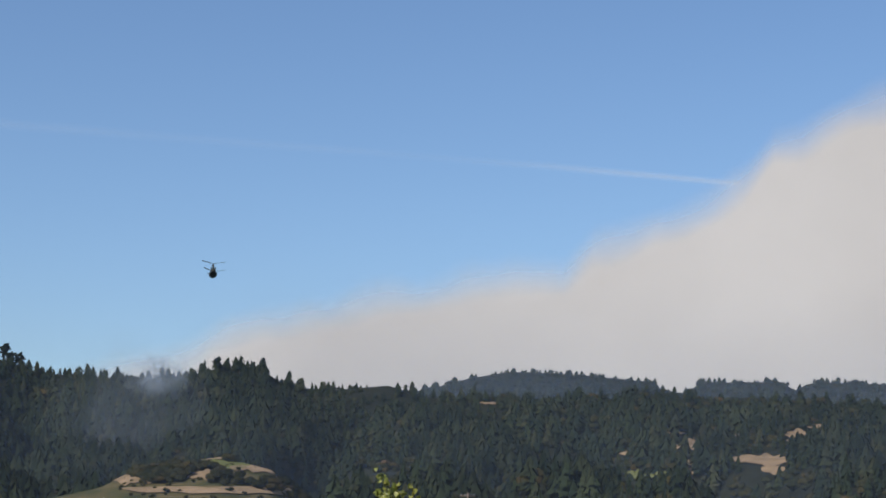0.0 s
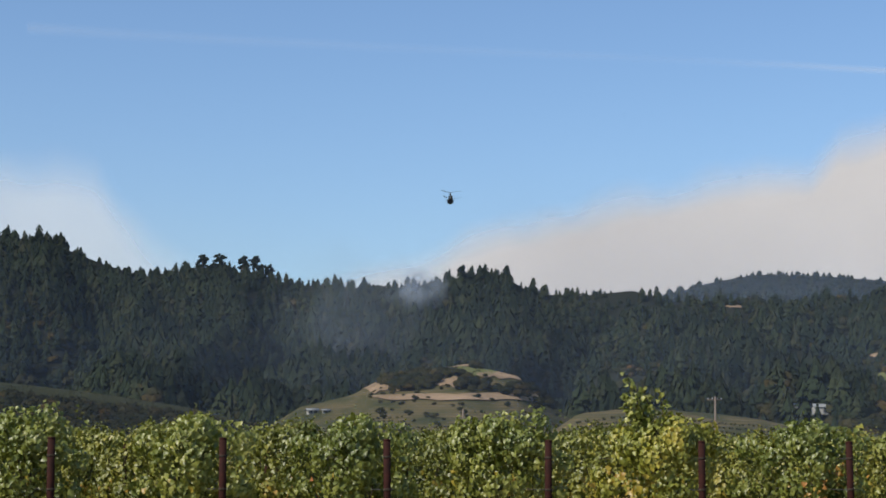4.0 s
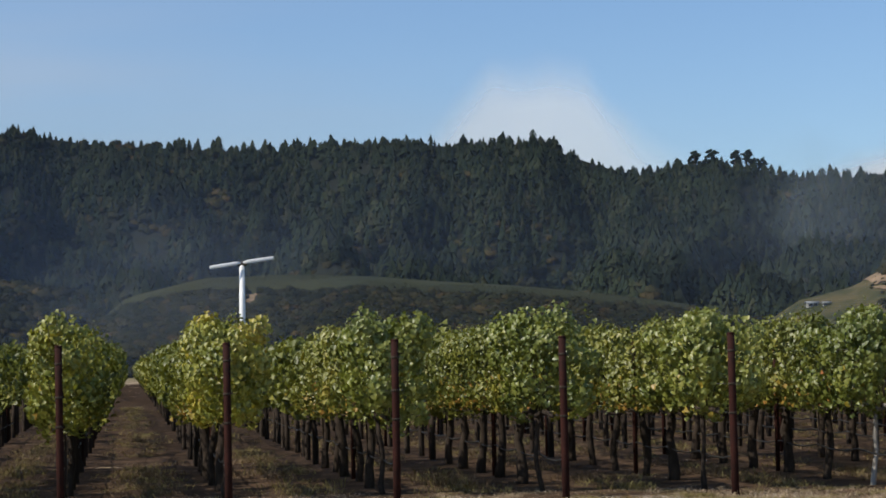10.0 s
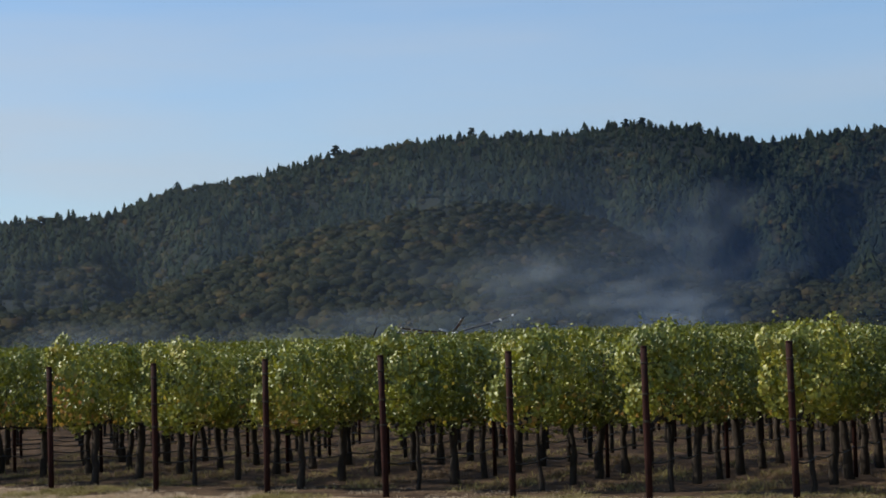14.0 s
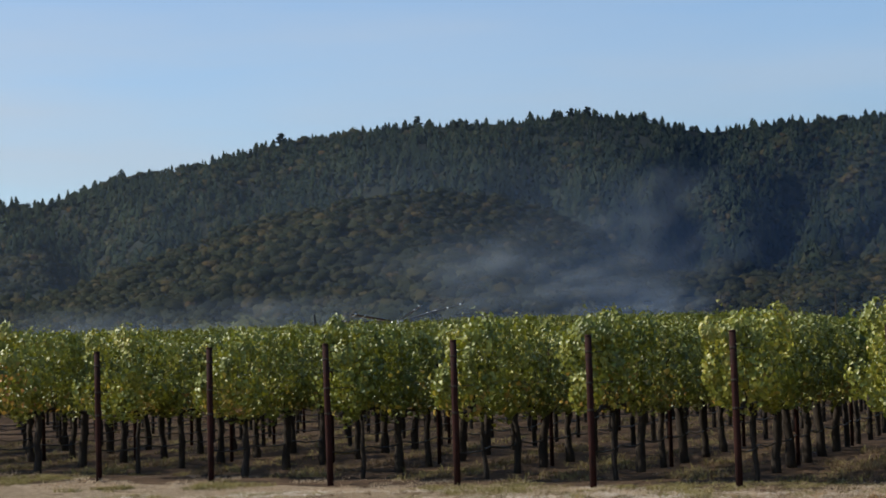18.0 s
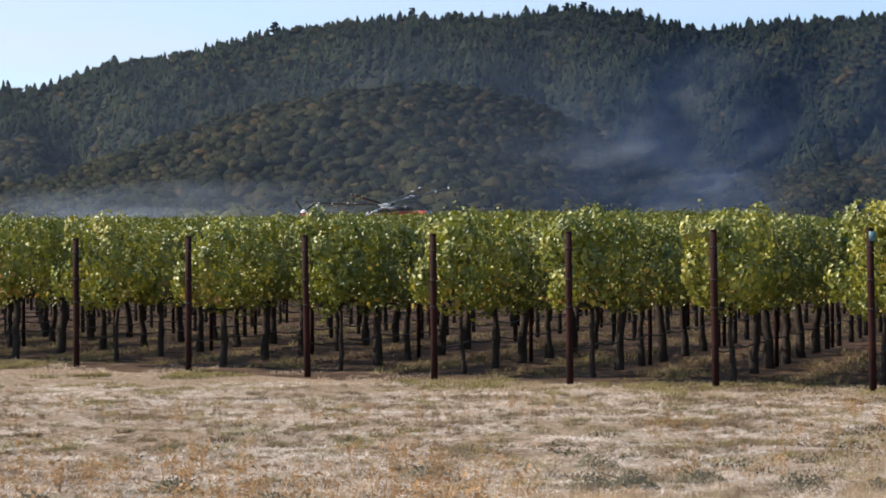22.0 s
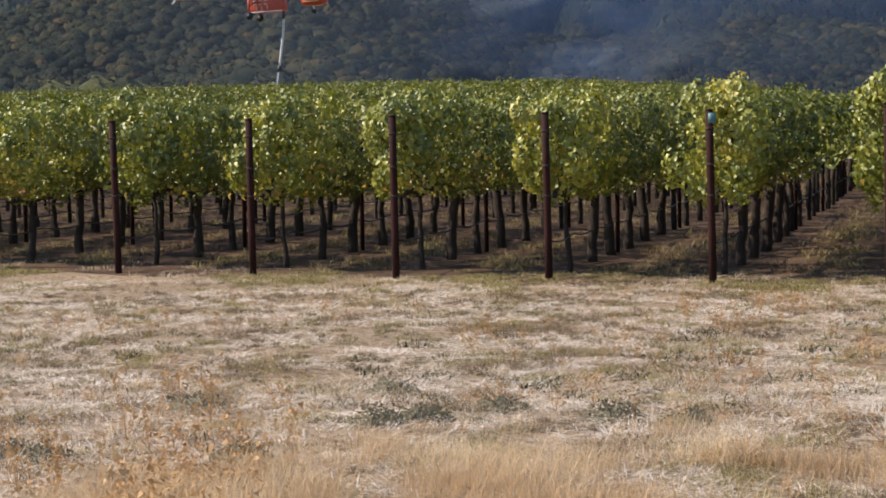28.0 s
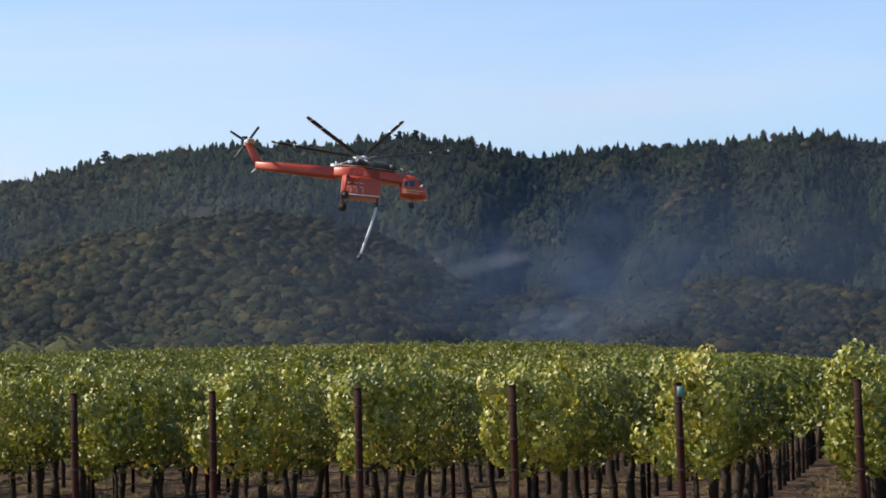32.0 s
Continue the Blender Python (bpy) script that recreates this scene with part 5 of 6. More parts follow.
def build_tandem():
    """A tandem-rotor transport helicopter; nose along +x, its middle at the origin."""
    root = new("tandem_helicopter")
    tagged(root, "dark olive tandem-rotor transport helicopter flying away", "helicopter")
    o = MAT["olive"]
    body = sub("fuselage", loft([(-7.4, 0, 0.3, 1.0, 0.8, 4), (-6.6, 0, -0.1, 1.55, 1.3, 5), (-4, 0, -0.3, 1.85, 1.45, 6), (4.2, 0, -0.3, 1.85, 1.45, 6), (6.2, 0, -0.45, 1.6, 1.2, 4), (7.5, 0, -0.8, 1.0, 0.65, 3), (7.9, 0, -0.9, 0.4, 0.3, 3)], 20), o, root)
    sub("cargo_ramp", turned(block(0, 0, 0, 2.4, 2.5, 0.15), Matrix.Translation((-6.7, 0, -1.0)) @ Matrix.Rotation(radians(28), 4, "Y")), MAT["machine"], body)
    sub("windscreen", loft([(6.3, 0, -0.05, 1.25, 0.6, 4), (7.2, 0, -0.4, 0.9, 0.42, 4), (7.5, 0, -0.55, 0.5, 0.2, 4)], 16), MAT["glass"], body)
    sub("front_pylon", turned(loft([(0, 0, 0, 1.5, 0.75, 3), (0.9, 0, 0, 1.1, 0.6, 3), (1.7, 0, 0, 0.45, 0.4, 3)]), Matrix.Translation((5.6, 0, 0.8)) @ Matrix.Rotation(-math.pi / 2, 4, "Y")), o, root)
    sub("rear_pylon", turned(loft([(0, 0, 0, 0.75, 1.9, 3), (1.8, 0, 0, 0.6, 1.5, 3), (3.4, 0, 0, 0.5, 1.0, 3), (3.9, 0, 0, 0.35, 0.6, 3)]), Matrix.Translation((-5.4, 0, 0.8)) @ Matrix.Rotation(-math.pi / 2, 4, "Y")), o, root)
    for y in (-1, 1):
        sub("engine", loft([(-6.6, y * 1.25, 2.0, 0.35, 0.35, 2), (-6.0, y * 1.25, 2.0, 0.5, 0.5, 2), (-4.2, y * 1.25, 2.0, 0.5, 0.5, 2), (-3.8, y * 1.25, 2.0, 0.3, 0.3, 2)]), MAT["machine"], root)
        sub("fuel_sponson", loft([(-5.5, y * 2.0, -1.0, 0.2, 0.3, 3), (-4.8, y * 2.05, -1.0, 0.5, 0.55, 3), (3.2, y * 2.05, -1.0, 0.5, 0.55, 3), (3.9, y * 2.0, -1.0, 0.2, 0.3, 3)]), o, root)
        for x in (-4.2, 3.0):
            wheel(sub("gear_strut", tube([(x, y * 1.8, -1.2), (x, y * 1.8, -1.9)], (0.12, 0.1), 6), MAT["machine"], root), "tyre", x, y * 1.8, -2.1, 0.35, 0.3)
    front = rotor(root, "front_rotor", 3, 9.15, 0.8, 0.8, -0.35, MAT["blade"], MAT["machine"], 0.03)
    front.matrix_basis = Matrix.Translation((5.6, 0, 2.75))
    rear = rotor(root, "rear_rotor", 3, 9.15, 0.8, 0.8, -0.35, MAT["blade"], MAT["machine"], 0.03)
    rear.matrix_basis = Matrix.Translation((-5.9, 0, 4.95))
    return root, front, rear


TANDEM, TANDEM_FRONT, TANDEM_REAR = build_tandem()


def build_bird():
    root = new("bird")
    tagged(root, "small dark bird gliding across the sky", "bird")
    sub("body", loft([(-0.09, 0, 0, 0.008, 0.006, 2), (-0.05, 0, 0, 0.022, 0.02, 2), (0.03, 0, 0, 0.026, 0.024, 2), (0.08, 0, 0.005, 0.014, 0.014, 2), (0.1, 0, 0.004, 0.004, 0.004, 2)], 10), MAT["olive"], root)
    for y in (-1, 1):
        sub("wing", turned(loft([(0, 0, 0, 0.035, 0.005, 2), (0.09, -0.01, 0.02, 0.03, 0.004, 2), (0.19, -0.04, 0.015, 0.006, 0.002, 2)], 8), Matrix.Rotation(y * math.pi / 2, 4, "Z")), MAT["olive"], root)
    sub("tail", loft([(-0.16, 0, 0, 0.03, 0.003, 2), (-0.08, 0, 0, 0.012, 0.005, 2)], 8), MAT["olive"], root)
    return root


BIRD = build_bird()


def at(turn, far, z=None):
    x, y = far * math.sin(radians(turn)), far * math.cos(radians(turn))
    return x, y, float(ground_z(x, y)) if z is None else z


# ---- wind machine, poles, houses ----
def build_wind_machine():
    x, y, z = at(-17.2, 165)
    root = new("wind_machine")
    tagged(root, "white frost-protection wind machine with two long blades on a tower", "wind machine")
    tower = sub("tower", tube([(0, 0, -0.2), (0, 0, 5), (0, 0, 10.4)], (0.30, 0.27, 0.22), 14), MAT["white"], root)
    sub("base_flange", tube([(0, 0, 0), (0, 0, 0.15)], (0.6, 0.6), 14), MAT["steel"], tower)
    sub("engine_box", block(0.9, 0, 0.75, 1.3, 0.9, 1.3), MAT["white"], root)
    gear = sub("gearbox", turned(tube([(-0.35, 0, 0), (0.1, 0, 0), (0.45, 0, 0)], (0.2, 0.24, 0.15), 10), Matrix.Translation((0, 0, 10.5))), MAT["machine"], root)
    for k in (0, 1):
        v, f = loft([(0.12, 0, 0, 0.09, 0.05, 3), (0.5, 0, 0, 0.16, 0.06, 3), (1.5, 0, 0, 0.17, 0.05, 3), (2.65, 0, 0, 0.15, 0.04, 3), (2.75, 0, 0, 0.1, 0.03, 3)], 10)
        sub("blade", turned((v, f), Matrix.Translation((0, -0.45, 10.58)) @ Matrix.Rotation(math.pi * k - radians(8), 4, "Y") @ Matrix.Rotation(radians(90), 4, "X")), MAT["white"], gear)
    root.matrix_world = pose(x, y, z, 0, 0, 17)


build_wind_machine()


def build_pole(turn, far, high, label, arms=True, wood="wood", slim=1.0):
    root = new("utility_pole")
    x, y, z = at(turn, far)
    root.matrix_world = pose(x, y, z, 0, 0, -turn + 20)
    tagged(root, label, "utility pole", "poles across the valley")
    sub("pole", tube([(0, 0, -0.5), (0, 0, high / 2), (0, 0, high)], (0.19 * slim, 0.16 * slim, 0.13 * slim), 10), MAT[wood], root)
    if arms:
        arm = sub("crossarm", block(0, 0.16, high - 0.5, 2.4, 0.12, 0.14), MAT["wood"], root)
        for k in (-1.05, -0.4, 0.4, 1.05):
            sub("insulator", tube([(k, 0.16, high - 0.43), (k, 0.16, high - 0.18)], (0.06, 0.05), 8), MAT["steel"], arm)


build_pole(11.4, 292, 12.0, "weathered wooden utility pole with a crossarm")
build_pole(4.0, 300, 10.3, "pale slender wooden pole beyond the vines", False)
build_pole(-28.6, 300, 9.4, "dark slender wooden pole at the vineyard edge", False, "bark", 0.6)
build_pole(-25.3, 320, 6.4, "short dark wooden pole at the vineyard edge", False, "bark", 0.6)


def on_slope(hill, turn, rise):
    """Where the slope of a hill shows at this rise, as seen from the headland."""
    rs = np.linspace(hill.foot, hill.far, 400)
    up = hill.z(np.full(400, turn), rs) - 1.65 >= rs * math.tan(radians(rise))
    return rs[max(int(np.argmax(up)), 1)] if up.any() else hill.far


def build_house(hill, turn, rise, long, deep, high, label, group=""):
    r = on_slope(hill, turn, rise)
    x, y = r * math.sin(radians(turn)), r * math.cos(radians(turn))
    root = new("house")
    root.matrix_world = pose(x, y, float(hill.z(np.array([turn]), np.array([r]))[0]), 0, 0, -turn + 12)
    tagged(root, label, "house", group)
    body = sub("wall", block(0, 0, high / 2 - 1.5, long, deep, high + 3, 0.05), MAT["wall"], root, smooth=False)
    ov = 0.6
    v = [(-long / 2 - ov, -deep / 2 - ov, high), (long / 2 + ov, -deep / 2 - ov, high), (long / 2 + ov, deep / 2 + ov, high), (-long / 2 - ov, deep / 2 + ov, high),
         (-long / 2 - ov, 0, high + deep * 0.24), (long / 2 + ov, 0, high + deep * 0.24)]
    v += [(a, b, c - 0.25) for a, b, c in v]
    f = [(0, 1, 5, 4), (2, 3, 4, 5), (6, 10, 11, 7), (8, 11, 10, 9), (0, 6, 7, 1), (2, 8, 9, 3), (1, 7, 11, 5), (4, 10, 6, 0), (5, 11, 8, 2), (3, 9, 10, 4)]
    sub("roof", (np.array(v), np.array(f)), MAT["roof"], root, smooth=False)
    n = max(2, int(long / 4))
    for k in range(n):
        sub("window", block(-long / 2 + long * (k + 0.5) / n, -deep / 2, high * 0.55, 1.4, 0.14, 1.3), MAT["glass"], body, smooth=False)


build_house(MAIN, 14.7, 1.62, 20, 8, 1.8, "long low winery building with a pale metal roof")
build_house(MAIN, 13.9, 1.62, 10, 6, 2.0, "small pale outbuilding beside the winery")
build_house(MAIN, 15.9, 2.52, 4.5, 3.5, 2.0, "small white farmhouse above a green field")
build_house(MAIN, -2.4, 1.72, 7, 4, 1.4, "white sheds at the foot of the wooded slope")
build_house(MAIN, -1.95, 1.7, 5, 4, 1.2, "white sheds at the foot of the wooded slope")
build_house(KNOLL, -0.45, 1.5, 4, 3, 1.3, "white house at the foot of the knoll")
build_house(KNOLL, -0.05, 1.52, 2.4, 2, 1.0, "small white building beside the house")
build_house(OAKHILL, -26.9, 2.3, 7, 5, 3.4, "tiny white cabin among the oaks")


# ---- belts of trees on the valley floor ----
def belt(name, label, turn0, turn1, near, far, count, height, seed, mat, keep=None):
    rng = np.random.default_rng(seed)
    a, r = rng.uniform(turn0, turn1, count), rng.uniform(near, far, count)
    if keep is not None:
        ok = keep(a)
        a, r = a[ok], r[ok]
    x, y = r * np.sin(np.radians(a)), r * np.cos(np.radians(a))
    h = height * rng.uniform(0.6, 1.15, len(a)) * (0.7 + 0.6 * fbm(x, y, 40, 2, seed))
    v, f, tint, out = scattered([oak_shape(s, 200, 7, 0.065) for s in range(60, 66)], np.stack([x, y, ground_z(x, y) - 0.5], -1), h * 1.15, rng.uniform(0, 6.3, len(a)), h, seed)
    tagged(new(name, tinted(mesh_np(name, v, f, mat, True), tint, out)), label, "trees", kind="stuff")


belt("valley_oaks", "belt of dark oaks on the valley floor", -34, 25, 400, 510, 1000, 5.8, 51, MAT["oak"], lambda a: a < -4 + 3 * np.sin(a * 7))
belt("valley_brush", "low dark trees in front of the knoll", -4, 25, 400, 470, 420, 4.8, 52, MAT["oak"], lambda a: (a < 6.5) | (a > 15.5))
belt("roadside_trees", "yellow-green trees beyond the vineyard", -58, -44, 400, 440, 70, 11.5, 53, MAT["oak_light"])


def build_pine(turn, r, high, seed, label="tall umbrella-crowned pine on the ridge line"):
    """A big pine on the crest: a bare trunk, limbs and a flat-topped uneven crown."""
    rng = np.random.default_rng(seed)
    x, y = r * math.sin(radians(turn)), r * math.cos(radians(turn))
    root = new("tall_pine")
    root.matrix_world = pose(x, y, float(MAIN.z(np.array([turn]), np.array([r]))[0]) - 1, 0, 0, 70 * seed)
    tagged(root, label, "tree", "big pines on the ridge")
    sub("trunk", tube([(0, 0, 0), (0.3, 0.1, high * 0.5), (0.1, 0.4, high * 0.92)], (0.6, 0.42, 0.15), 8), MAT["wood"], root)
    lumps, n = [], 16
    for k in range(n):
        z = high * (0.42 + 0.52 * (k + rng.uniform(0, 1)) / n)
        a, out = rng.uniform(0, 6.28), high * 0.26 * rng.uniform(0.2, 1.0) * (1.05 if z < high * 0.85 else 0.75)
        c = np.array((out * math.cos(a), out * math.sin(a), z))
        sub("limb", tube([(0.2, 0.2, z - high * 0.06), c], (0.16, 0.07), 5), MAT["wood"], root)
        for _ in range(4):
            lumps.append((c + rng.normal(0, high * 0.05, 3) * (1, 1, 0.6) + ICO_V * rng.uniform(0.7, 1.3, (12, 1)) * high * 0.075 * np.array((1.2, 1.2, 0.75)), ICO_F))
    sub("crown", merged(lumps), MAT["conifer"], root, smooth=False)


for k, (turn, high) in enumerate(((-3.75, 21), (-3.25, 21), (-2.55, 20), (-2.15, 21), (-1.8, 17), (3.95, 18), (4.6, 15), (5.3, 15), (-44.75, 17), (-40.7, 16), (-36.1, 14), (-35.6, 15))):
    build_pine(turn, 1885, high, k)


# ---- clearings on the slopes ----
def clearing(name, hill, turn, rise, half_turn, half_rise, mat, label, seed):
    """A patch of open ground laid over a slope, with an uneven outline."""
    n, lift = 25, 0.5 if hill is KNOLL else 1.2
    v = []
    for j in range(9):
        for i in range(n):
            u, w = -1 + 2 * i / (n - 1), -1 + 2 * j / 8
            edge = math.sqrt(max(0.02, 1 - u * u)) * (0.25 + 1.5 * float(fbm(np.array([u * 4 + seed]), np.array([w + seed]), 1.0, 3, seed)[0]))
            t, e = turn + u * half_turn, rise + w * half_rise * edge
            r = on_slope(hill, t, e)
            v.append((r * math.sin(radians(t)), r * math.cos(radians(t)), float(hill.z(np.array([t]), np.array([r]))[0]) + lift))
    ob = new(name, mesh_np(name, np.array(v), grid_faces(9, n), mat, True))
    tagged(ob, label, "clearing", kind="structure")


for args in CLEARINGS:
    clearing(*args)


# ---- smoke ----
def smoke_material(name, low, high, size, way, through=0.5):
    """Smoke in thin layers: each point lets light through by its density."""
    n = Nodes(name)
    col = n.ramp(n.noise(size, 4.0, 0.55, n.coords()), (0.3, low), (0.7, high))
    thick = n.add("ShaderNodeAttribute")
    thick.attribute_name = "smoke_share"
    see = n.add("ShaderNodeBsdfTransparent")
    up = n.add("ShaderNodeVectorMath")
    up.operation = "NORMALIZE"
    up.inputs[0].default_value = way
    front = n.add("ShaderNodeBsdfDiffuse", Color=col, Normal=up.outputs[0])
    down = n.add("ShaderNodeVectorMath")
    down.operation = "MULTIPLY"
    n.put(down, 0, up.outputs[0])
    down.inputs[1].default_value = (-1, -1, -1)
    back = n.add("ShaderNodeBsdfTranslucent", Color=col, Normal=down.outputs[0])
    body, both = n.add("ShaderNodeMixShader", Fac=through), n.add("ShaderNodeMixShader", Fac=thick.outputs["Fac"])
    for a, b in ((front.outputs[0], body.inputs[1]), (back.outputs[0], body.inputs[2]), (see.outputs[0], both.inputs[1]), (body.outputs[0], both.inputs[2]), (both.outputs[0], n.out.inputs[0])):
        n.tree.links.new(a, b)
    return n.mat


def smoke_mesh(name, verts, rows, cols, density, mat):
    faces, thin = grid_faces(rows, cols), np.clip(density, 0, 1).ravel()
    me = mesh_np(name, verts, faces[thin[faces].max(1) > 0.003], mat, True)
    att = me.attributes.new("smoke_share", "FLOAT", "POINT")
    att.data.foreach_set("value", np.clip(density, 0, 1).astype(np.float32).ravel())
    return me


# smoke scatters light from every side, so each kind takes its light by one mean direction
SMOKE = smoke_material("pale_smoke", (0.62, 0.585, 0.565), (0.715, 0.68, 0.66), 0.0016, (0, -1.0, 0.06), 0.0)
CLOUD = smoke_material("white_smoke", (0.62, 0.625, 0.63), (0.69, 0.685, 0.68), 0.002, (-0.1, -1.0, 0.12), 0.0)
WISP = smoke_material("blue_smoke", (0.38, 0.47, 0.59), (0.46, 0.54, 0.65), 0.01, (-0.6, -0.4, 0.7))
# tint of the added sheets that put aerial haze over the hills
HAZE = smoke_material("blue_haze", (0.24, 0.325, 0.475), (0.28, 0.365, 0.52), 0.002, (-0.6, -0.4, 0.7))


def plume(top, far, low, full, soft, seed, label, ragged=0.5, mat=SMOKE):
    """A bank of smoke far behind the ridge; top names its upper edge by (turn, rise)."""
    turns, rises = np.array(top).T
    a = np.arange(turns[0], turns[-1], 0.12)
    crest = np.interp(a, turns, rises) + ragged * (fbm(a, a * 0, 1.6, 2, seed) - 0.5)
    w = np.linspace(0, 1, 110)[:, None]
    e = low + (crest[None] + 0.6 - low) * w
    aa = np.broadcast_to(a, e.shape)
    billow = fbm(aa, e, 4.0, 2, seed + 3)
    r = far + 25 * (billow - 0.5)
    depth = crest[None] - e + ragged * (fbm(aa, e, 1.4, 2, seed + 7) - 0.5)
    side = step(turns[0], turns[0] + 2.5, aa) * step(turns[-1], turns[-1] - 2.0, aa)
    dens = full * step(-0.25, soft, depth) * side * (0.88 + 0.24 * fbm(aa, e, 2.5, 3, seed + 9))
    v = np.stack([r * np.sin(np.radians(aa)), r * np.cos(np.radians(aa)), r * np.tan(np.radians(e))], -1).reshape(-1, 3)
    ob = new("smoke_plume", smoke_mesh("smoke_plume", v, *e.shape, dens, mat))
    tagged(ob, label, "smoke", "smoke over the ridge", "stuff")


plume([(-3, 4.6), (0.1, 5.6), (2.5, 6.5), (5.2, 7.35), (8.2, 8.15), (11.4, 8.7), (14.2, 9.05), (15.1, 9.9), (17.3, 10.35), (19.6, 11.65), (20.5, 12.55), (21.3, 12.6), (22.7, 13.5),
       (23.8, 13.9), (30, 18), (40, 22)], 4200, 2.5, 1.2, 1.6, 3, "broad bank of pale beige wildfire smoke behind the ridge")
plume([(-15, 5.6), (-12.2, 6.6), (-11.4, 7.3), (-10.5, 8.25), (-9.7, 8.95), (-8.1, 9.1), (-6.9, 8.75), (-6.2, 7.7), (-5.2, 6.8), (-4.0, 6.2), (-2, 5.6), (1, 5.0)], 4300, 3.5, 0.52, 1.7, 13,
      "thin pale column of smoke behind the ridge", 0.4, CLOUD)


def build_contrail():
    n = 60
    u = np.linspace(0, 1, n)
    t, e = -9 + 28.5 * u, 12.6 - 0.55 * u - 0.95 * u ** 3
    v, d = [], []
    for k in range(5):
        w = (k - 2) / 2
        r = 4500.0
        ee = e + w * (0.12 + 0.10 * (1 - u)) + 0.05 * (fbm(u * 20, u * 0, 1.0, 3, 4) - 0.5)
        v.append(np.stack([r * np.sin(np.radians(t)), r * np.cos(np.radians(t)), r * np.tan(np.radians(ee))], -1))
        d.append((1 - abs(w)) * 0.24 * (0.15 + 0.85 * step(0.7, 0.97, u) + 0.14 * step(0.45, 0.05, u)) * (0.6 + 0.8 * fbm(u * 12, u * 0, 1.0, 3, 8)))
    ob = new("contrail", smoke_mesh("contrail", np.concatenate(v), 5, n, np.array(d), CLOUD))
    tagged(ob, "faint white streak of thin cloud in the blue sky", "cloud", kind="stuff")


build_contrail()


def puff(wide, high, full, seed, label, layers=2):
    """A loose puff of drifting smoke: ragged layers one behind another."""
    root = new("smoke_puff")
    tagged(root, label, "smoke", "smoke drifting over the vineyard")
    rows, cols = 36, 56
    for k in range(layers):
        w, u = np.meshgrid(np.linspace(-1, 1, rows), np.linspace(-1, 1, cols), indexing="ij")
        n = fbm(u * 2.2 + 9 * k, w * 2.2, 1.0, 3, seed + k)
        fine = fbm(u * 3.2 + 9 * k, w * 2.6, 1.0, 2, seed + 31 + k)
        rad = np.sqrt(u * u + w * w)
        dens = 1.15 * full / layers * step(1.0, 0.15, rad + 0.7 * (n - 0.5)) * (0.3 + 1.4 * fine) * step(1.0, 0.75, np.maximum(abs(u), abs(w)))
        v = np.stack([u * wide, 0.12 * wide * (k - 1) + 0.03 * wide * (n - 0.5), w * high], -1).reshape(-1, 3)
        part("wisp", smoke_mesh("wisp", v, rows, cols, dens, WISP), root)
    return root


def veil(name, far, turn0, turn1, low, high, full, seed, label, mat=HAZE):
    """A thin sheet added to imitate the haze of smoky air before a layer of hills."""
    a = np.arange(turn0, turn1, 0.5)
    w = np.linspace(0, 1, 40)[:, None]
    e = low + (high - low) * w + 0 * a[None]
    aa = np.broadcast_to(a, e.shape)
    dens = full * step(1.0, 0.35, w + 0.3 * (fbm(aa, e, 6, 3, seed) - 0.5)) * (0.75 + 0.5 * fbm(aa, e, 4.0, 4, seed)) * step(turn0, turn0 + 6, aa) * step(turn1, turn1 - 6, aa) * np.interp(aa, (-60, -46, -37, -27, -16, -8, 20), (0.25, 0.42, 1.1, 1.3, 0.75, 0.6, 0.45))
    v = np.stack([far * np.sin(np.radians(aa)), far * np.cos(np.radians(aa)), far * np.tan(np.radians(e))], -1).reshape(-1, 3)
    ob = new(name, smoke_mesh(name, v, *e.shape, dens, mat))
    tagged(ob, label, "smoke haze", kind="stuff")


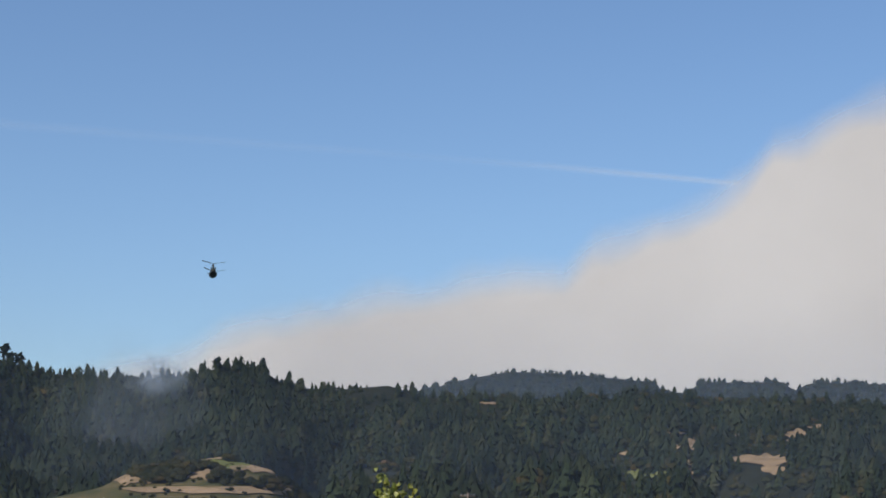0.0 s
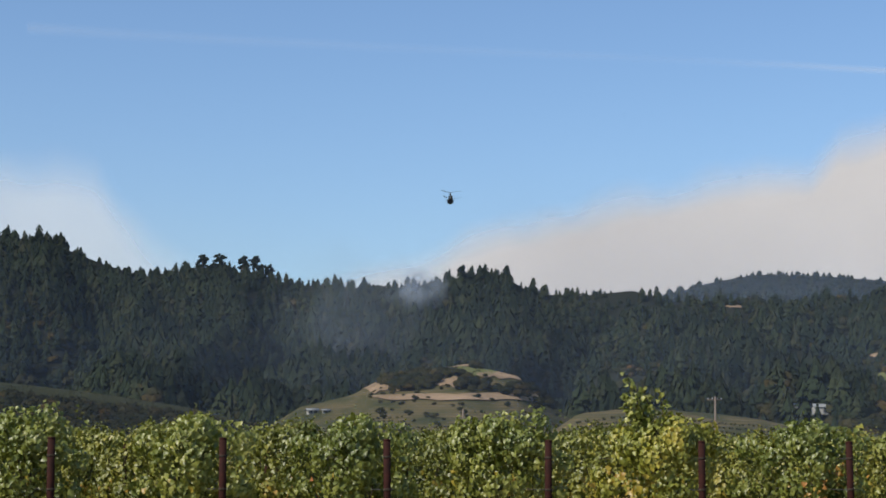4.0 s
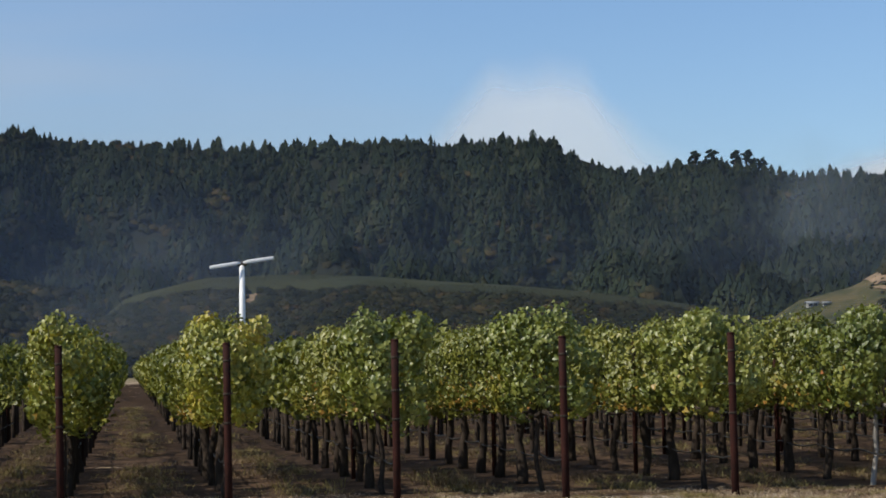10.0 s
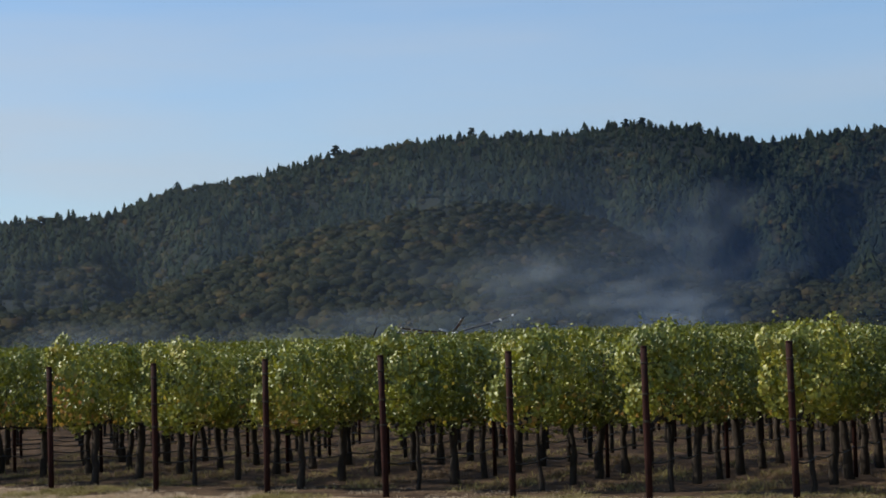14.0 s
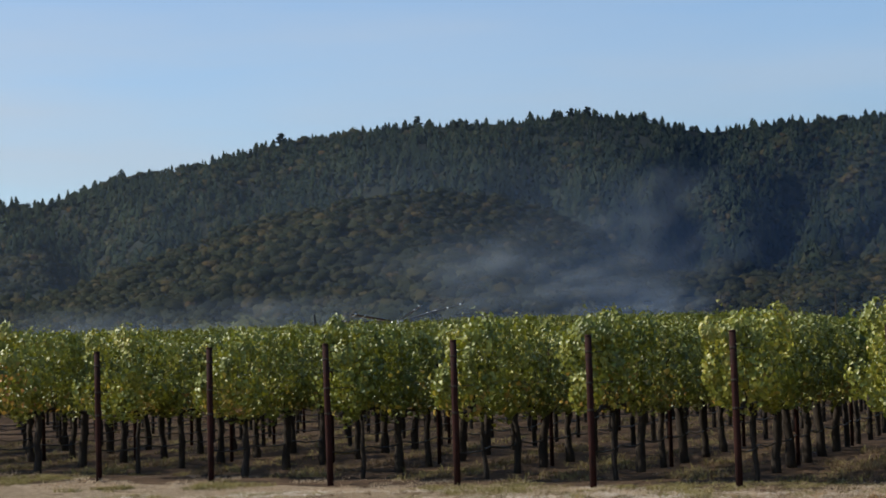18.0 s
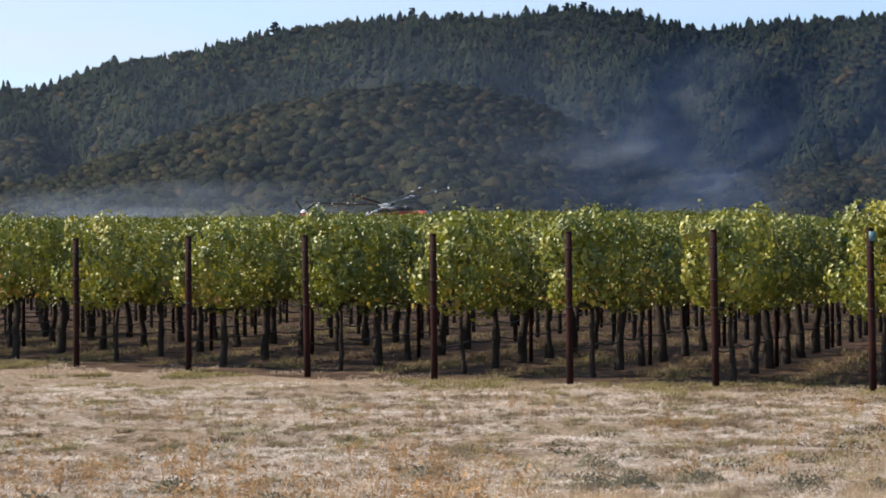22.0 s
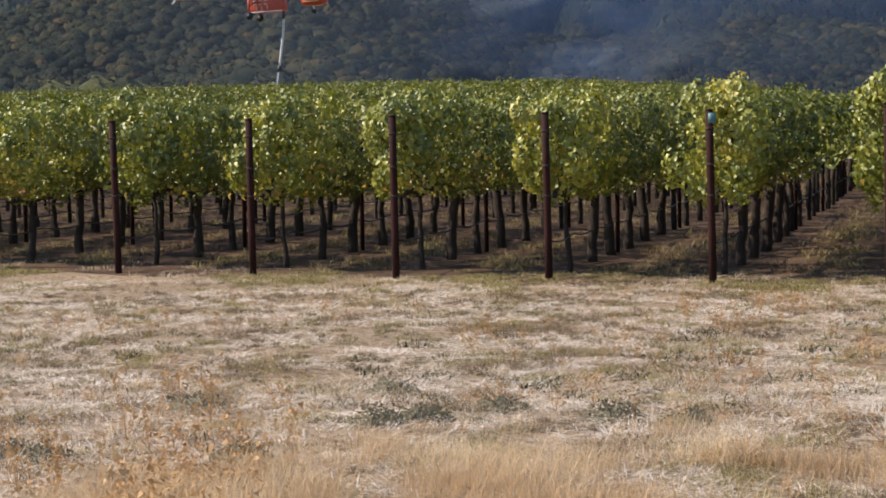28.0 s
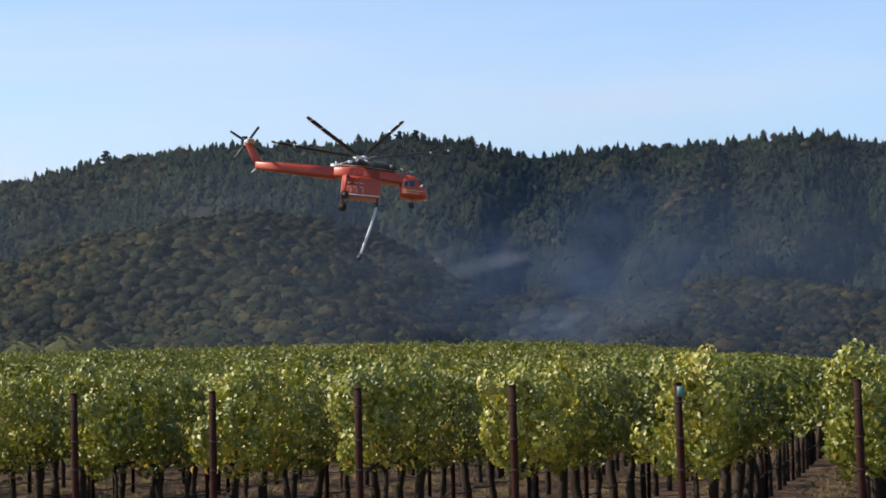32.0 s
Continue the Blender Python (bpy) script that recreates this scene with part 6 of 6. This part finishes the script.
veil("valley_haze", 392, -70, 34, -0.2, 9.5, 0.135, 61, "thin bluish sheet imitating smoky air haze before the hills")
veil("ridge_haze", 1240, -70, 30, 0, 12, 0.085, 62, "thin bluish sheet imitating smoky air haze between the hills")
veil("distant_haze", 2100, 2, 38, 2, 9, 0.34, 63, "bluish sheet imitating smoky air haze before the distant ridge")
PUFFS = [
    # (puff, (seconds, turn, distance, height)...)
    (puff(14, 6.5, 0.58, 71, "blue-white smoke drifting low behind the vines"), ((0, -34.6, 322.5, 8.662), (11, -34.6, 322.5, 8.662), (13, -35, 322.5, 9.412), (17, -33.4, 322.5, 8.6), (19, -34.4, 322.5, 9.2), (21, -33.6, 322.5, 10.2), (22.5, -31.6, 322.5, 10.91), (25, -31.5, 322.5, 10.91), (28, -31.5, 322.5, 9.4), (32, -31.5, 322.5, 9.0))),
    (puff(33, 12.75, 0.2, 72, "thin smoke rising before the oak hill", 1), ((0, -36.5, 330, 13.16), (13, -38, 330, 14.66), (19, -37.5, 330, 14.66), (22.5, -33, 330, 16), (25, -32.6, 330, 18.41), (32, -32.2, 330, 18.41))),
    (puff(37.5, 6.75, 0.13, 73, "thin smoke spreading low along the hill foot"), ((0, -42, 337.5, 7.912), (13, -44, 337.5, 7.912), (19, -46, 337.5, 7.912), (25, -50, 337.5, 10.2), (28, -54, 337.5, 9.412), (32, -58, 337.5, 9.412))),
    (puff(27, 16.5, 0.18, 74, "faint tall veil of drifting smoke", 1), ((0, -32, 341.25, 18.41), (13, -34, 341.25, 19.91), (19, -34, 341.25, 21.41), (25, -30.5, 341.25, 25.91), (32, -29.8, 341.25, 22.91))),
    (puff(19.5, 6.75, 0.09, 75, "small smoke puff low over the vines"), ((0, -50, 315, 7.162), (13, -52, 315, 7.162), (19, -50.5, 315, 7.162), (25, -52, 315, 8.662), (28, -56, 315, 8.662), (32, -60, 315, 8.662))),
    (puff(38, 17, 0.09, 78, "broad thin smoke drifting before the wooded ridge", 1), ((0, -19, 345, 17), (16, -20, 345, 17), (25, -24.5, 345, 18), (28, -26.5, 345, 18), (32, -27, 345, 19))),
    (puff(32, 24, 0.6, 76, "wisp of smoke blowing off the wooded crest"), ((0, 2.2, 1700, 160), (2, 2.3, 1700, 159), (6, 2.8, 1700, 157), (10, 2.8, 1700, 156), (32, 2.4, 1700, 155))),
    (puff(75, 80, 0.13, 77, "thin smoke hanging in a wooded gully"), ((0, 1.3, 1500, 110), (6, 0.2, 1500, 112), (10, -0.2, 1500, 112), (32, -1, 1500, 112))),
]


# ---- trellis ----
def build_trellis():
    """Wires, a drip hose and thin line posts along the front stretch of each row."""
    first = None
    length = 26.0
    post = mesh_np("line_post", *tube([(0, 0, -0.2), (0, 0, 1.0), (0, 0, 1.93)], 0.034, 8), MAT["rust"], True)

    def line(name, z, x, r, mat, sag=0.0):
        d = np.linspace(0.0, length, 53)
        return mesh_np(name, *tube(np.stack([np.full(53, x), d, z - sag * np.abs(np.sin(d * math.pi / 1.5))], -1), r, 5), mat, True)

    wires = [line("wire", 1.0, 0.0, 0.004, MAT["wire"]), line("wire", 1.35, 0.1, 0.004, MAT["wire"]), line("wire", 1.35, -0.1, 0.004, MAT["wire"]), line("wire", 1.75, 0.06, 0.004, MAT["wire"])]
    drip = line("drip_hose", 0.48, 0.0, 0.011, MAT["drip"], 0.05)
    for i in range(FIRST, LAST + 1):
        x, y = post_place(i)
        m = pose(x, y, float(ground_z(x, y)), 0, 0, 20.5) @ Matrix.Diagonal((1, 1, 1 + 0.5 * float(dip(x)), 1))
        if first:
            copy_thing(first, m)
            continue
        first = new("trellis")
        first.matrix_world = m
        tagged(first, "trellis of steel wires, black drip hose and thin line posts", "trellis", "trellises of the vine rows")
        for w in wires:
            part("wire", w, first)
        part("drip_hose", drip, first, "sagging black drip hose")
        for d in (4.65, 10.65, 16.65, 22.65):
            part("line_post", post, first).matrix_basis = Matrix.Translation((0, d, 0))


build_trellis()


def build_tag():
    x, y = post_place(8)
    root = new("post_tag")
    root.matrix_world = pose(x, y, 1.80, 0, 0, 30)
    tagged(root, "small teal tag wrapped round a post top", "tag")
    sub("sleeve", tube([(0, 0, 0), (0, 0, 0.12)], (0.052, 0.051), 12), MAT["tag"], root)


build_tag()


def build_tall_vine(i, high, seed, gold, d=1.2):
    """A vine with shoots that rise well above its row."""
    rng = np.random.default_rng(seed)
    x0, y0 = post_place(i)
    root = new("tall_grapevine")
    root.matrix_world = pose(x0 + ROW[0] * d, y0 + ROW[1] * d, -float(dip(x0)), 0, 0, 20.5) @ Matrix.Diagonal((1, 1, 1 + 0.42 * float(dip(x0)), 1))
    tagged(root, "overgrown grapevine with long shoots above the row and yellow lower leaves", "grapevine")
    (tv, tf), head = trunk_shape(seed, 1.0, 0.05 if i == 16 else 0.03)
    sub("trunk", (tv, tf), MAT["sunlit_bark" if i > 13 else "bark"], root)
    t = np.linspace(0, 1, 7)
    sub("cordon", merged([tube(np.stack([head[0] + 0.02 * np.sin(9 * t + w), head[1] + w * 0.8 * t, 0.98 + 0.06 * np.sin(3 * t)], -1), 0.04 - 0.012 * t, 7) for w in (-1, 1)]), MAT["sunlit_bark" if i > 13 else "bark"], root)
    canes, spots = [], []
    for k in range(9 if i != 16 else 16):
        a, tip = rng.uniform(-0.6, 0.6) * (0.45 if i == 16 else 1), high * (rng.uniform(0.82, 1.0) if i != 16 else 1 - 0.16 * (k / 16) ** 0.6)
        pts = np.stack([rng.normal(0, 0.12) * t + 0.06 * np.sin(4 * t + k), a + rng.normal(0, 0.18) * t, 1.0 + (tip - 1.0) * t], -1)
        if i == 16:
            pts[:, 0] += (0.28 if k < 9 else 0.1) - 0.72 * t ** 1.6 * (1 - k / 24)
        canes.append(tube(pts, 0.008 - 0.004 * t, 4))
        count = 42 if i == 16 else 26
        u = rng.uniform(0.45, 1, count)
        spots.append(np.stack([np.interp(u, t, pts[:, j]) for j in range(3)], -1) + rng.normal(0, 0.09, (count, 3)) * (1.25 - u[:, None]))
    for c in canes:
        sub("cane", c, MAT["bark"], root)
    p = np.concatenate(spots)
    tagged(sub("shoot_leaves", leaves(p, rng.normal(0, 1, p.shape), 0.08 * rng.uniform(0.6, 1.2, len(p)), rng), MAT["vine_green" if i > 10 else "vine_end"], root, "fresh green shoot leaves", False), kind="stuff")
    tagged(part("canopy", VINES[14 + seed % 3 if 10 < i < 16 else 8 + seed % 6][2], root, "dense green grape leaves" if 10 < i < 16 else "dense yellow-green grape leaves"), kind="stuff")
    q = np.stack([rng.normal(0, 0.3, gold), rng.uniform(-0.8, 0.5, gold), 1.0 + 0.6 * rng.uniform(0, 1, gold) ** 1.4], -1)
    out = np.stack([np.sign(q[:, 0]), 0 * q[:, 0] - 0.4, 0 * q[:, 0]], -1)
    tagged(sub("yellow_leaves", leaves(q, out, 0.08 * rng.uniform(0.6, 1.2, gold), rng), MAT["yellow_vine"], root, "yellow and orange autumn leaves", False), kind="stuff")


for args in ((16, 2.86, 1, 330), (10, 2.42, 2, 40), (5, 2.38, 3, 120), (7, 2.36, 4, 40), (8, 2.36, 5, 30), (9, 2.36, 6, 20), (6, 2.3, 7, 80), (12, 2.32, 8, 25),
             (11, 2.32, 9, 25), (13, 2.3, 10, 30), (2, 2.25, 11, 60), (4, 2.25, 12, 60), (14, 2.2, 13, 25), (15, 2.25, 14, 60)):
    build_tall_vine(*args)


# ---- dry grass of the headland ----
def clump(blades, spread, lean, width, seed, tri=True):
    """A clump of grass blades of height about 1; each blade is a bent sliver."""
    rng = np.random.default_rng(seed)
    v, f = [], []
    for _ in range(blades):
        a, r = rng.uniform(0, 6.28), spread * math.sqrt(rng.uniform(0, 1))
        b, out, h = rng.uniform(0, 6.28), lean * rng.uniform(0.3, 1.2), rng.uniform(0.45, 1.1)
        base = np.array((r * math.cos(a), r * math.sin(a), -0.03))
        way = np.array((math.cos(b), math.sin(b), 0)) * out
        flat = np.array((-math.sin(b), math.cos(b), 0)) * width
        n = len(v)
        v += [base - flat, base + flat, base + way * 0.4 * h + flat * 0.8 + (0, 0, 0.62 * h), base + way * 0.4 * h - flat * 0.8 + (0, 0, 0.62 * h), base + way * h + (0, 0, h * (1 - 0.25 * out))]
        f += [(n, n + 1, n + 2), (n, n + 2, n + 3), (n + 3, n + 2, n + 4)]
    return np.array(v), np.array(f)


def weed(seed):
    """A dead weed about 1 high: branching stems with small seed heads along them."""
    rng = np.random.default_rng(seed)
    v, f = [], []
    for _ in range(7):
        b, out, h = rng.uniform(0, 6.28), rng.uniform(0.1, 0.6), rng.uniform(0.5, 1.1)
        way, flat = np.array((math.cos(b), math.sin(b), 0)), np.array((-math.sin(b), math.cos(b), 0))
        n = len(v)
        v += [-0.007 * flat, 0.007 * flat, way * out * h + (0, 0, h)]
        f.append((n, n + 1, n + 2))
        for _ in range(7):
            t = rng.uniform(0.35, 1.0)
            c = way * out * h * t + (0, 0, h * t) + rng.normal(0, 0.06, 3)
            e = rng.normal(0, 0.035, (3, 3))
            n = len(v)
            v += [c + e[0], c + e[1], c + e[2]]
            f.append((n, n + 1, n + 2))
    return np.array(v), np.array(f)


def grass(name, label, kinds, mat, places, size, tall, seed):
    rng = np.random.default_rng(seed)
    x, y = places
    n = len(x)
    v, f, *_ = scattered(kinds, np.stack([x, y, ground_z(x, y)], -1), size * rng.uniform(0.6, 1.3, n), rng.uniform(0, 6.3, n), tall * rng.uniform(0.5, 1.3, n), seed)
    tagged(new(name, mesh_np(name, v, f, mat)), label, "grass", kind="stuff")


def headland(count, near, far, seed, turn0=-64, turn1=-12, patch=None, reach=1.4, thinning=False):
    """Places on the open strip before the vines, optionally only in patches."""
    rng = np.random.default_rng(seed)
    a, r = np.radians(rng.uniform(turn0, turn1, count)), np.sqrt(rng.uniform(near ** 2, far ** 2, count))
    x, y = r * np.sin(a), r * np.cos(a)
    line = np.interp(x, [post_place(i)[0] for i in range(-3, 25)], [post_place(i)[1] for i in range(-3, 25)])
    ok = y < line + reach
    if thinning:
        ok &= rng.uniform(0, 1, count) > (np.hypot(x, y) - near) / (far - near)
    if patch:
        ok &= fbm(x, y, patch[0], 3, seed) > patch[1]
    return x[ok], y[ok]


FLAT = [clump(11, 0.9, 2.2, 0.02, 200 + s) for s in range(4)]
TUFT = [clump(30, 0.95, 1.5, 0.026, 210 + s) for s in range(5)]
SPARSE = [clump(12, 0.9, 1.4, 0.027, 240 + s) for s in range(4)]
TALL = [clump(16, 0.7, 0.9, 0.0055, 220 + s) for s in range(6)]
BENT = [clump(5, 0.8, 3.2, 0.006, 250 + s) for s in range(5)]
CUSHION = [clump(44, 0.85, 1.3, 0.026, 260 + s) for s in range(4)]
WEEDS = [weed(230 + s) for s in range(5)]
grass("straw_litter", "flattened dry straw and stubble on the ground", FLAT, MAT["pale_straw"], headland(21000, 10, 27, 301, -66, 14, (0.8, 0.42)), 0.15, 0.032, 301)
grass("olive_tufts", "low olive-brown tufts of half-dry grass", TUFT, MAT["sage"], headland(9000, 9, 27, 302, -66, 14, (0.5, 0.58)), 0.12, 0.06, 302)
grass("straw_tufts", "low tufts of straw-coloured grass", TUFT, MAT["straw"], headland(6000, 10, 27, 303, -66, 14, (0.6, 0.5)), 0.11, 0.055, 303)
grass("brown_stubble", "dark brown dead stubble in patches", TUFT, MAT["straw_brown"], headland(9000, 10, 24, 307, -66, -10, (0.7, 0.60)), 0.10, 0.06, 307)
grass("golden_grass", "tall dry golden grass on the headland", TALL, MAT["gold"], headland(11000, 9.8, 14.2, 304, -43, -14, (0.7, 0.56), thinning=True), 0.26, 0.2, 304)
grass("bent_straw", "loose pale straw stalks lying between the weeds", BENT, MAT["pale_straw"], headland(2600, 9.8, 16, 312, -66, -12, (0.8, 0.46)), 0.3, 0.1, 312)
grass("dark_tufts", "small dark grey-brown tufts with bare soil round them", CUSHION, MAT["dark_tuft"], headland(3000, 10, 25, 313, -66, 8, (0.6, 0.56)), 0.09, 0.055, 313)
grass("brown_tufts", "small brown tufts standing out of the straw", CUSHION, MAT["straw_brown"], headland(4200, 10, 26, 314, -66, 12, (0.5, 0.5)), 0.06, 0.06, 314)
grass("golden_fringe", "thinner golden grass further out", TALL, MAT["gold"], headland(4200, 10, 17, 305, -66, -14, (0.9, 0.5), thinning=True), 0.22, 0.15, 305)
grass("rusty_weeds", "scattered rust-orange dead weeds", WEEDS, MAT["weed"], headland(560, 10, 17, 306, -66, -37, (0.9, 0.49), thinning=True), 0.36, 0.36, 306)
grass("far_weeds", "small rust-orange dead weeds near the vines", WEEDS, MAT["weed"], headland(1500, 11, 23, 308, -66, 6, (1.3, 0.54)), 0.22, 0.17, 308)


grass("green_tufts", "a few fresh green tufts among the dry grass", TUFT, MAT["oak_light"], headland(70, 13, 20, 311, -60, -14), 0.16, 0.08, 311)


def build_edge_grass():
    """Low golden-brown grass round the feet of the end posts."""
    rng = np.random.default_rng(19)
    n = 5200
    i, d = rng.uniform(FIRST, LAST, n), rng.normal(-0.15, 0.75, n)
    x, y = post_place(i)
    x, y = x + ROW[0] * d, y + ROW[1] * d
    ok = fbm(x, y, 0.9, 3, 21) > 0.44
    grass("edge_grass", "low golden-brown grass round the feet of the posts", SPARSE, MAT["straw"], (x[ok], y[ok]), 0.11, 0.08, 19)
    ok = fbm(x, y, 1.3, 3, 24) > 0.59
    grass("edge_tufts", "olive-brown tufts along the edge of the tilled soil", CUSHION, MAT["sage"], (x[ok], y[ok]), 0.15, 0.075, 20)


build_edge_grass()


def build_litter():
    rng = np.random.default_rng(29)
    n = 9000
    i, d = rng.uniform(FIRST, LAST, n), 0.2 + 16 * rng.uniform(0, 1, n) ** 1.4
    x, y = post_place(i)
    x, y = x + ROW[0] * d, y + ROW[1] * d
    ok = fbm(x, y, 0.8, 3, 23) > 0.5
    grass("vine_litter", "dead leaves and dry straw under the vines", FLAT, MAT["straw_brown"], (x[ok], y[ok]), 0.13, 0.04, 29)
    # pale litter, which also stands in for sunlit patches of soil
    pale = fbm(x, y, 1.7, 3, 27) > 0.53
    grass("pale_litter", "pale straw and leaves in patches under the vines, also standing for sunlit soil", FLAT, MAT["pale_straw"], (x[pale] + 0.4, y[pale]), 0.12, 0.03, 30)


build_litter()


def build_aisle_grass():
    rng = np.random.default_rng(9)
    n = 12000
    i = rng.integers(FIRST, LAST, n) + 0.5 + rng.normal(0, 0.14, n)
    d = 60 * rng.uniform(0, 1, n) ** 1.6 - 0.2
    x, y = post_place(i)
    x, y = x + ROW[0] * d, y + ROW[1] * d
    ok = (fbm(x, y, 1.4, 3, 12) > 0.4) & (d > 1.0)
    grass("aisle_grass", "brown dry grass down the aisles between the rows", SPARSE, MAT["sage"], (x[ok], y[ok]), 0.2, 0.15, 9)
    ok = (fbm(x, y, 1.1, 3, 14) > 0.52) & (d > 1.5) & (d < 26)
    grass("aisle_straw", "taller straw-brown grass in the middle of the aisles", TUFT, MAT["straw_brown"], (x[ok], y[ok]), 0.16, 0.16, 10)


build_aisle_grass()


def build_shrubs():
    """A few low grey-green bushes on the headland."""
    rng = np.random.default_rng(15)
    kinds = []
    for s in range(3):
        n = 700
        a, r = rng.uniform(0, 6.28, n), np.sqrt(rng.uniform(0, 1, n))
        z = 0.17 * (1 - r ** 2) * rng.uniform(0.1, 1.1, n) * (0.6 + 0.8 * fbm(r * np.cos(a), r * np.sin(a), 0.6, 2, s))
        p = np.stack([0.25 * r * np.cos(a), 0.22 * r * np.sin(a), 0.75 * z], -1)
        lv = mesh_np("foliage", *leaves(p, np.stack([np.cos(a), np.sin(a), 0 * a + 0.5], -1), 0.02 * rng.uniform(0.6, 1.4, n), rng, True), MAT["shrub"])
        twigs = mesh_np("stems", *merged([tube([(0, 0, -0.02), (0.1 * math.cos(t), 0.1 * math.sin(t), 0.08), (0.25 * math.cos(t), 0.22 * math.sin(t), 0.13)], (0.0025, 0.002, 0.001), 4) for t in np.linspace(0, 6, 5)]), MAT["bark"])
        kinds.append((lv, twigs))
    for turn, far, k in ((-35.4, 12.1, 0), (-34.2, 12.2, 1), (-32.2, 12.6, 2), (-29.3, 12.2, 0), (-27.4, 11.9, 1), (-43.5, 11.2, 2), (-44.6, 11.4, 0), (-47.5, 12.5, 1), (-40.2, 13.2, 2), (-35.2, 13.6, 1), (-51.5, 11.8, 0), (-38.6, 10.9, 1)):
        root = new("low_shrub")
        root.matrix_world = pose(*at(turn, far + 2.0), 0, 0, 67 * turn) @ Matrix.Scale(0.9, 4)
        tagged(root, "low grey-green bush on dry ground", "shrub", "bushes on the headland")
        tagged(part("foliage", kinds[k][0], root), kind="stuff")
        part("stems", kinds[k][1], root)


build_shrubs()


# ---- moving things ----
def motions():
    crane = [
        # seconds, x, y, z of the rotor head, heading, nose-up, bank
        (0, -201.8, 228.8, 8.3, 66, 6, 0), (16.5, -201.9, 228.7, 8.35, 66, 6, 0), (21, -202.0, 228.7, 8.6, 66, 6, 0), (22, -202.0, 228.2, 9.8, 66, 7, 0), (22.5, -201.2, 226.9, 10.9, 66, 7.5, 0),
        (23, -199.6, 224.8, 11.5, 66, 8, 0), (23.5, -197.6, 222.4, 12.4, 66, 8, 0), (24, -194.3, 219.2, 13.0, 66, 8, 0), (24.5, -191.0, 216.5, 14.2, 66, 8, 0), (25, -188.2, 213.7, 15.5, 66, 8, 0),
        (25.5, -185.5, 211.1, 16.5, 66, 7, 0), (27.5, -173.6, 199.6, 20.8, 65, 3.5, 0), (28.3, -165.2, 191.4, 21.9, 64, 1.5, -1), (29, -158.8, 186.4, 22.7, 63, -0.5, -3), (29.5, -156.0, 185.1, 23.6, 62, -1.5, -5),
        (30, -152.4, 183.0, 24.5, 60, -2.5, -7), (31, -145.7, 182.0, 26.5, 54, -5, -9), (32, -140.0, 185.2, 28.8, 50, -6, -11)]
    place = {}
    rows = []
    for t, x, y, z, head, up, bank in crane:
        m = pose(x, y, z, 0, 0, 90 - head) @ pose(0, 0, 0, bank, -up, 0)
        place[t] = m
        rows.append((t, m))
    walk(CRANE, rows)
    swing = [(0, 2), (23, 3), (25, 3), (27.5, 0), (29, 2), (30, 3), (31, 9), (32, 5)]
    walk(CRANE_HOSE, [(t, Matrix.Translation(HOSE_AT) @ pose(0, 0, 0, 0, a, 0)) for t, a in swing])
    # the water falls from the pump head, and the last of it drops to the ground
    ends = [(0, 2), (16.5, 2), (22, 3), (24, 3), (25.5, 2), (27.5, 0), (28.3, 1), (29, 2), (29.5, 2.5), (30, 3), (31, 9)]
    near = sorted(place)
    water = []
    for t, a in ends:
        lo = max(k for k in near if k <= t)
        hi = min(k for k in near if k >= t)
        m = place[lo] if lo == hi else place[lo].lerp(place[hi], (t - lo) / (hi - lo))
        tip = m @ (HOSE_AT + Matrix.Rotation(radians(a), 3, "Y") @ Vector((-1.0, 0, -8.0)))
        water.append((t, Matrix.Translation(tip) @ pose(0, 0, 0, 0, 0, 90 - 50) @ pose(0, 0, 0, 0, a * 0.5, 0)))
    last = water[-1][1]
    water += [(31.4, Matrix.Translation((0.3, 0, -4)) @ last), (32, Matrix.Translation((0.6, 0, -22)) @ last)]
    walk(WATER, water)
    spin = 2 / FPS
    walk(CRANE_ROTOR, [(k * spin, pose(0, 0, 0, 0, 0, 74.2 * k + 17)) for k in range(481)])
    walk(CRANE_TAIL, [(k * spin, TAIL_AT @ pose(0, 0, 0, 0, 0, 83.0 * k)) for k in range(481)])
    walk(TANDEM, [(t, pose(x, y, z, 0, 0, 88) @ pose(0, 0, 0, 0, 6, 0)) for t, x, y, z in (
        (0, 83.5, 1277, 189.6), (1, 86.8, 1347, 196.0), (2, 90.4, 1417, 203.8), (2.5, 92.6, 1452, 206.3), (4.5, 99.7, 1592, 219.4), (6, 106, 1697, 229.6), (7, 111, 1761.5, 236.7),
        (8, 116.6, 1826, 243.8), (9, 123.3, 1886, 249.9), (9.8, 128.6, 1936, 256.5), (16, 170, 2330, 296), (32, 270, 3340, 400))])
    walk(TANDEM_FRONT, [(k * spin, Matrix.Translation((5.6, 0, 2.75)) @ pose(0, 0, 0, 0, 0, 80.0 * k + 20)) for k in range(481)])
    walk(TANDEM_REAR, [(k * spin, Matrix.Translation((-5.9, 0, 4.95)) @ pose(0, 0, 0, 0, 0, -80.0 * k + 5)) for k in range(481)])
    bird = []
    for t, turn, rise in ((0, 38.5, 8.0), (6, -0.7, 9.24), (7, -7.4, 9.7), (11, -32.8, 8.65), (12.4, -39, 16), (17, -70, 22), (24, -115, 26), (32, -165, 28)):
        bird.append((t, pose(*at(turn, 140, 1.65 + 140 * math.tan(radians(rise))), 0, 0, 180 - turn)))
    walk(BIRD, bird)
    for ob, rows in PUFFS:
        walk(ob, [(t, pose(*at(turn, far, z), 0, 0, -turn)) for t, turn, far, z in rows])


motions()
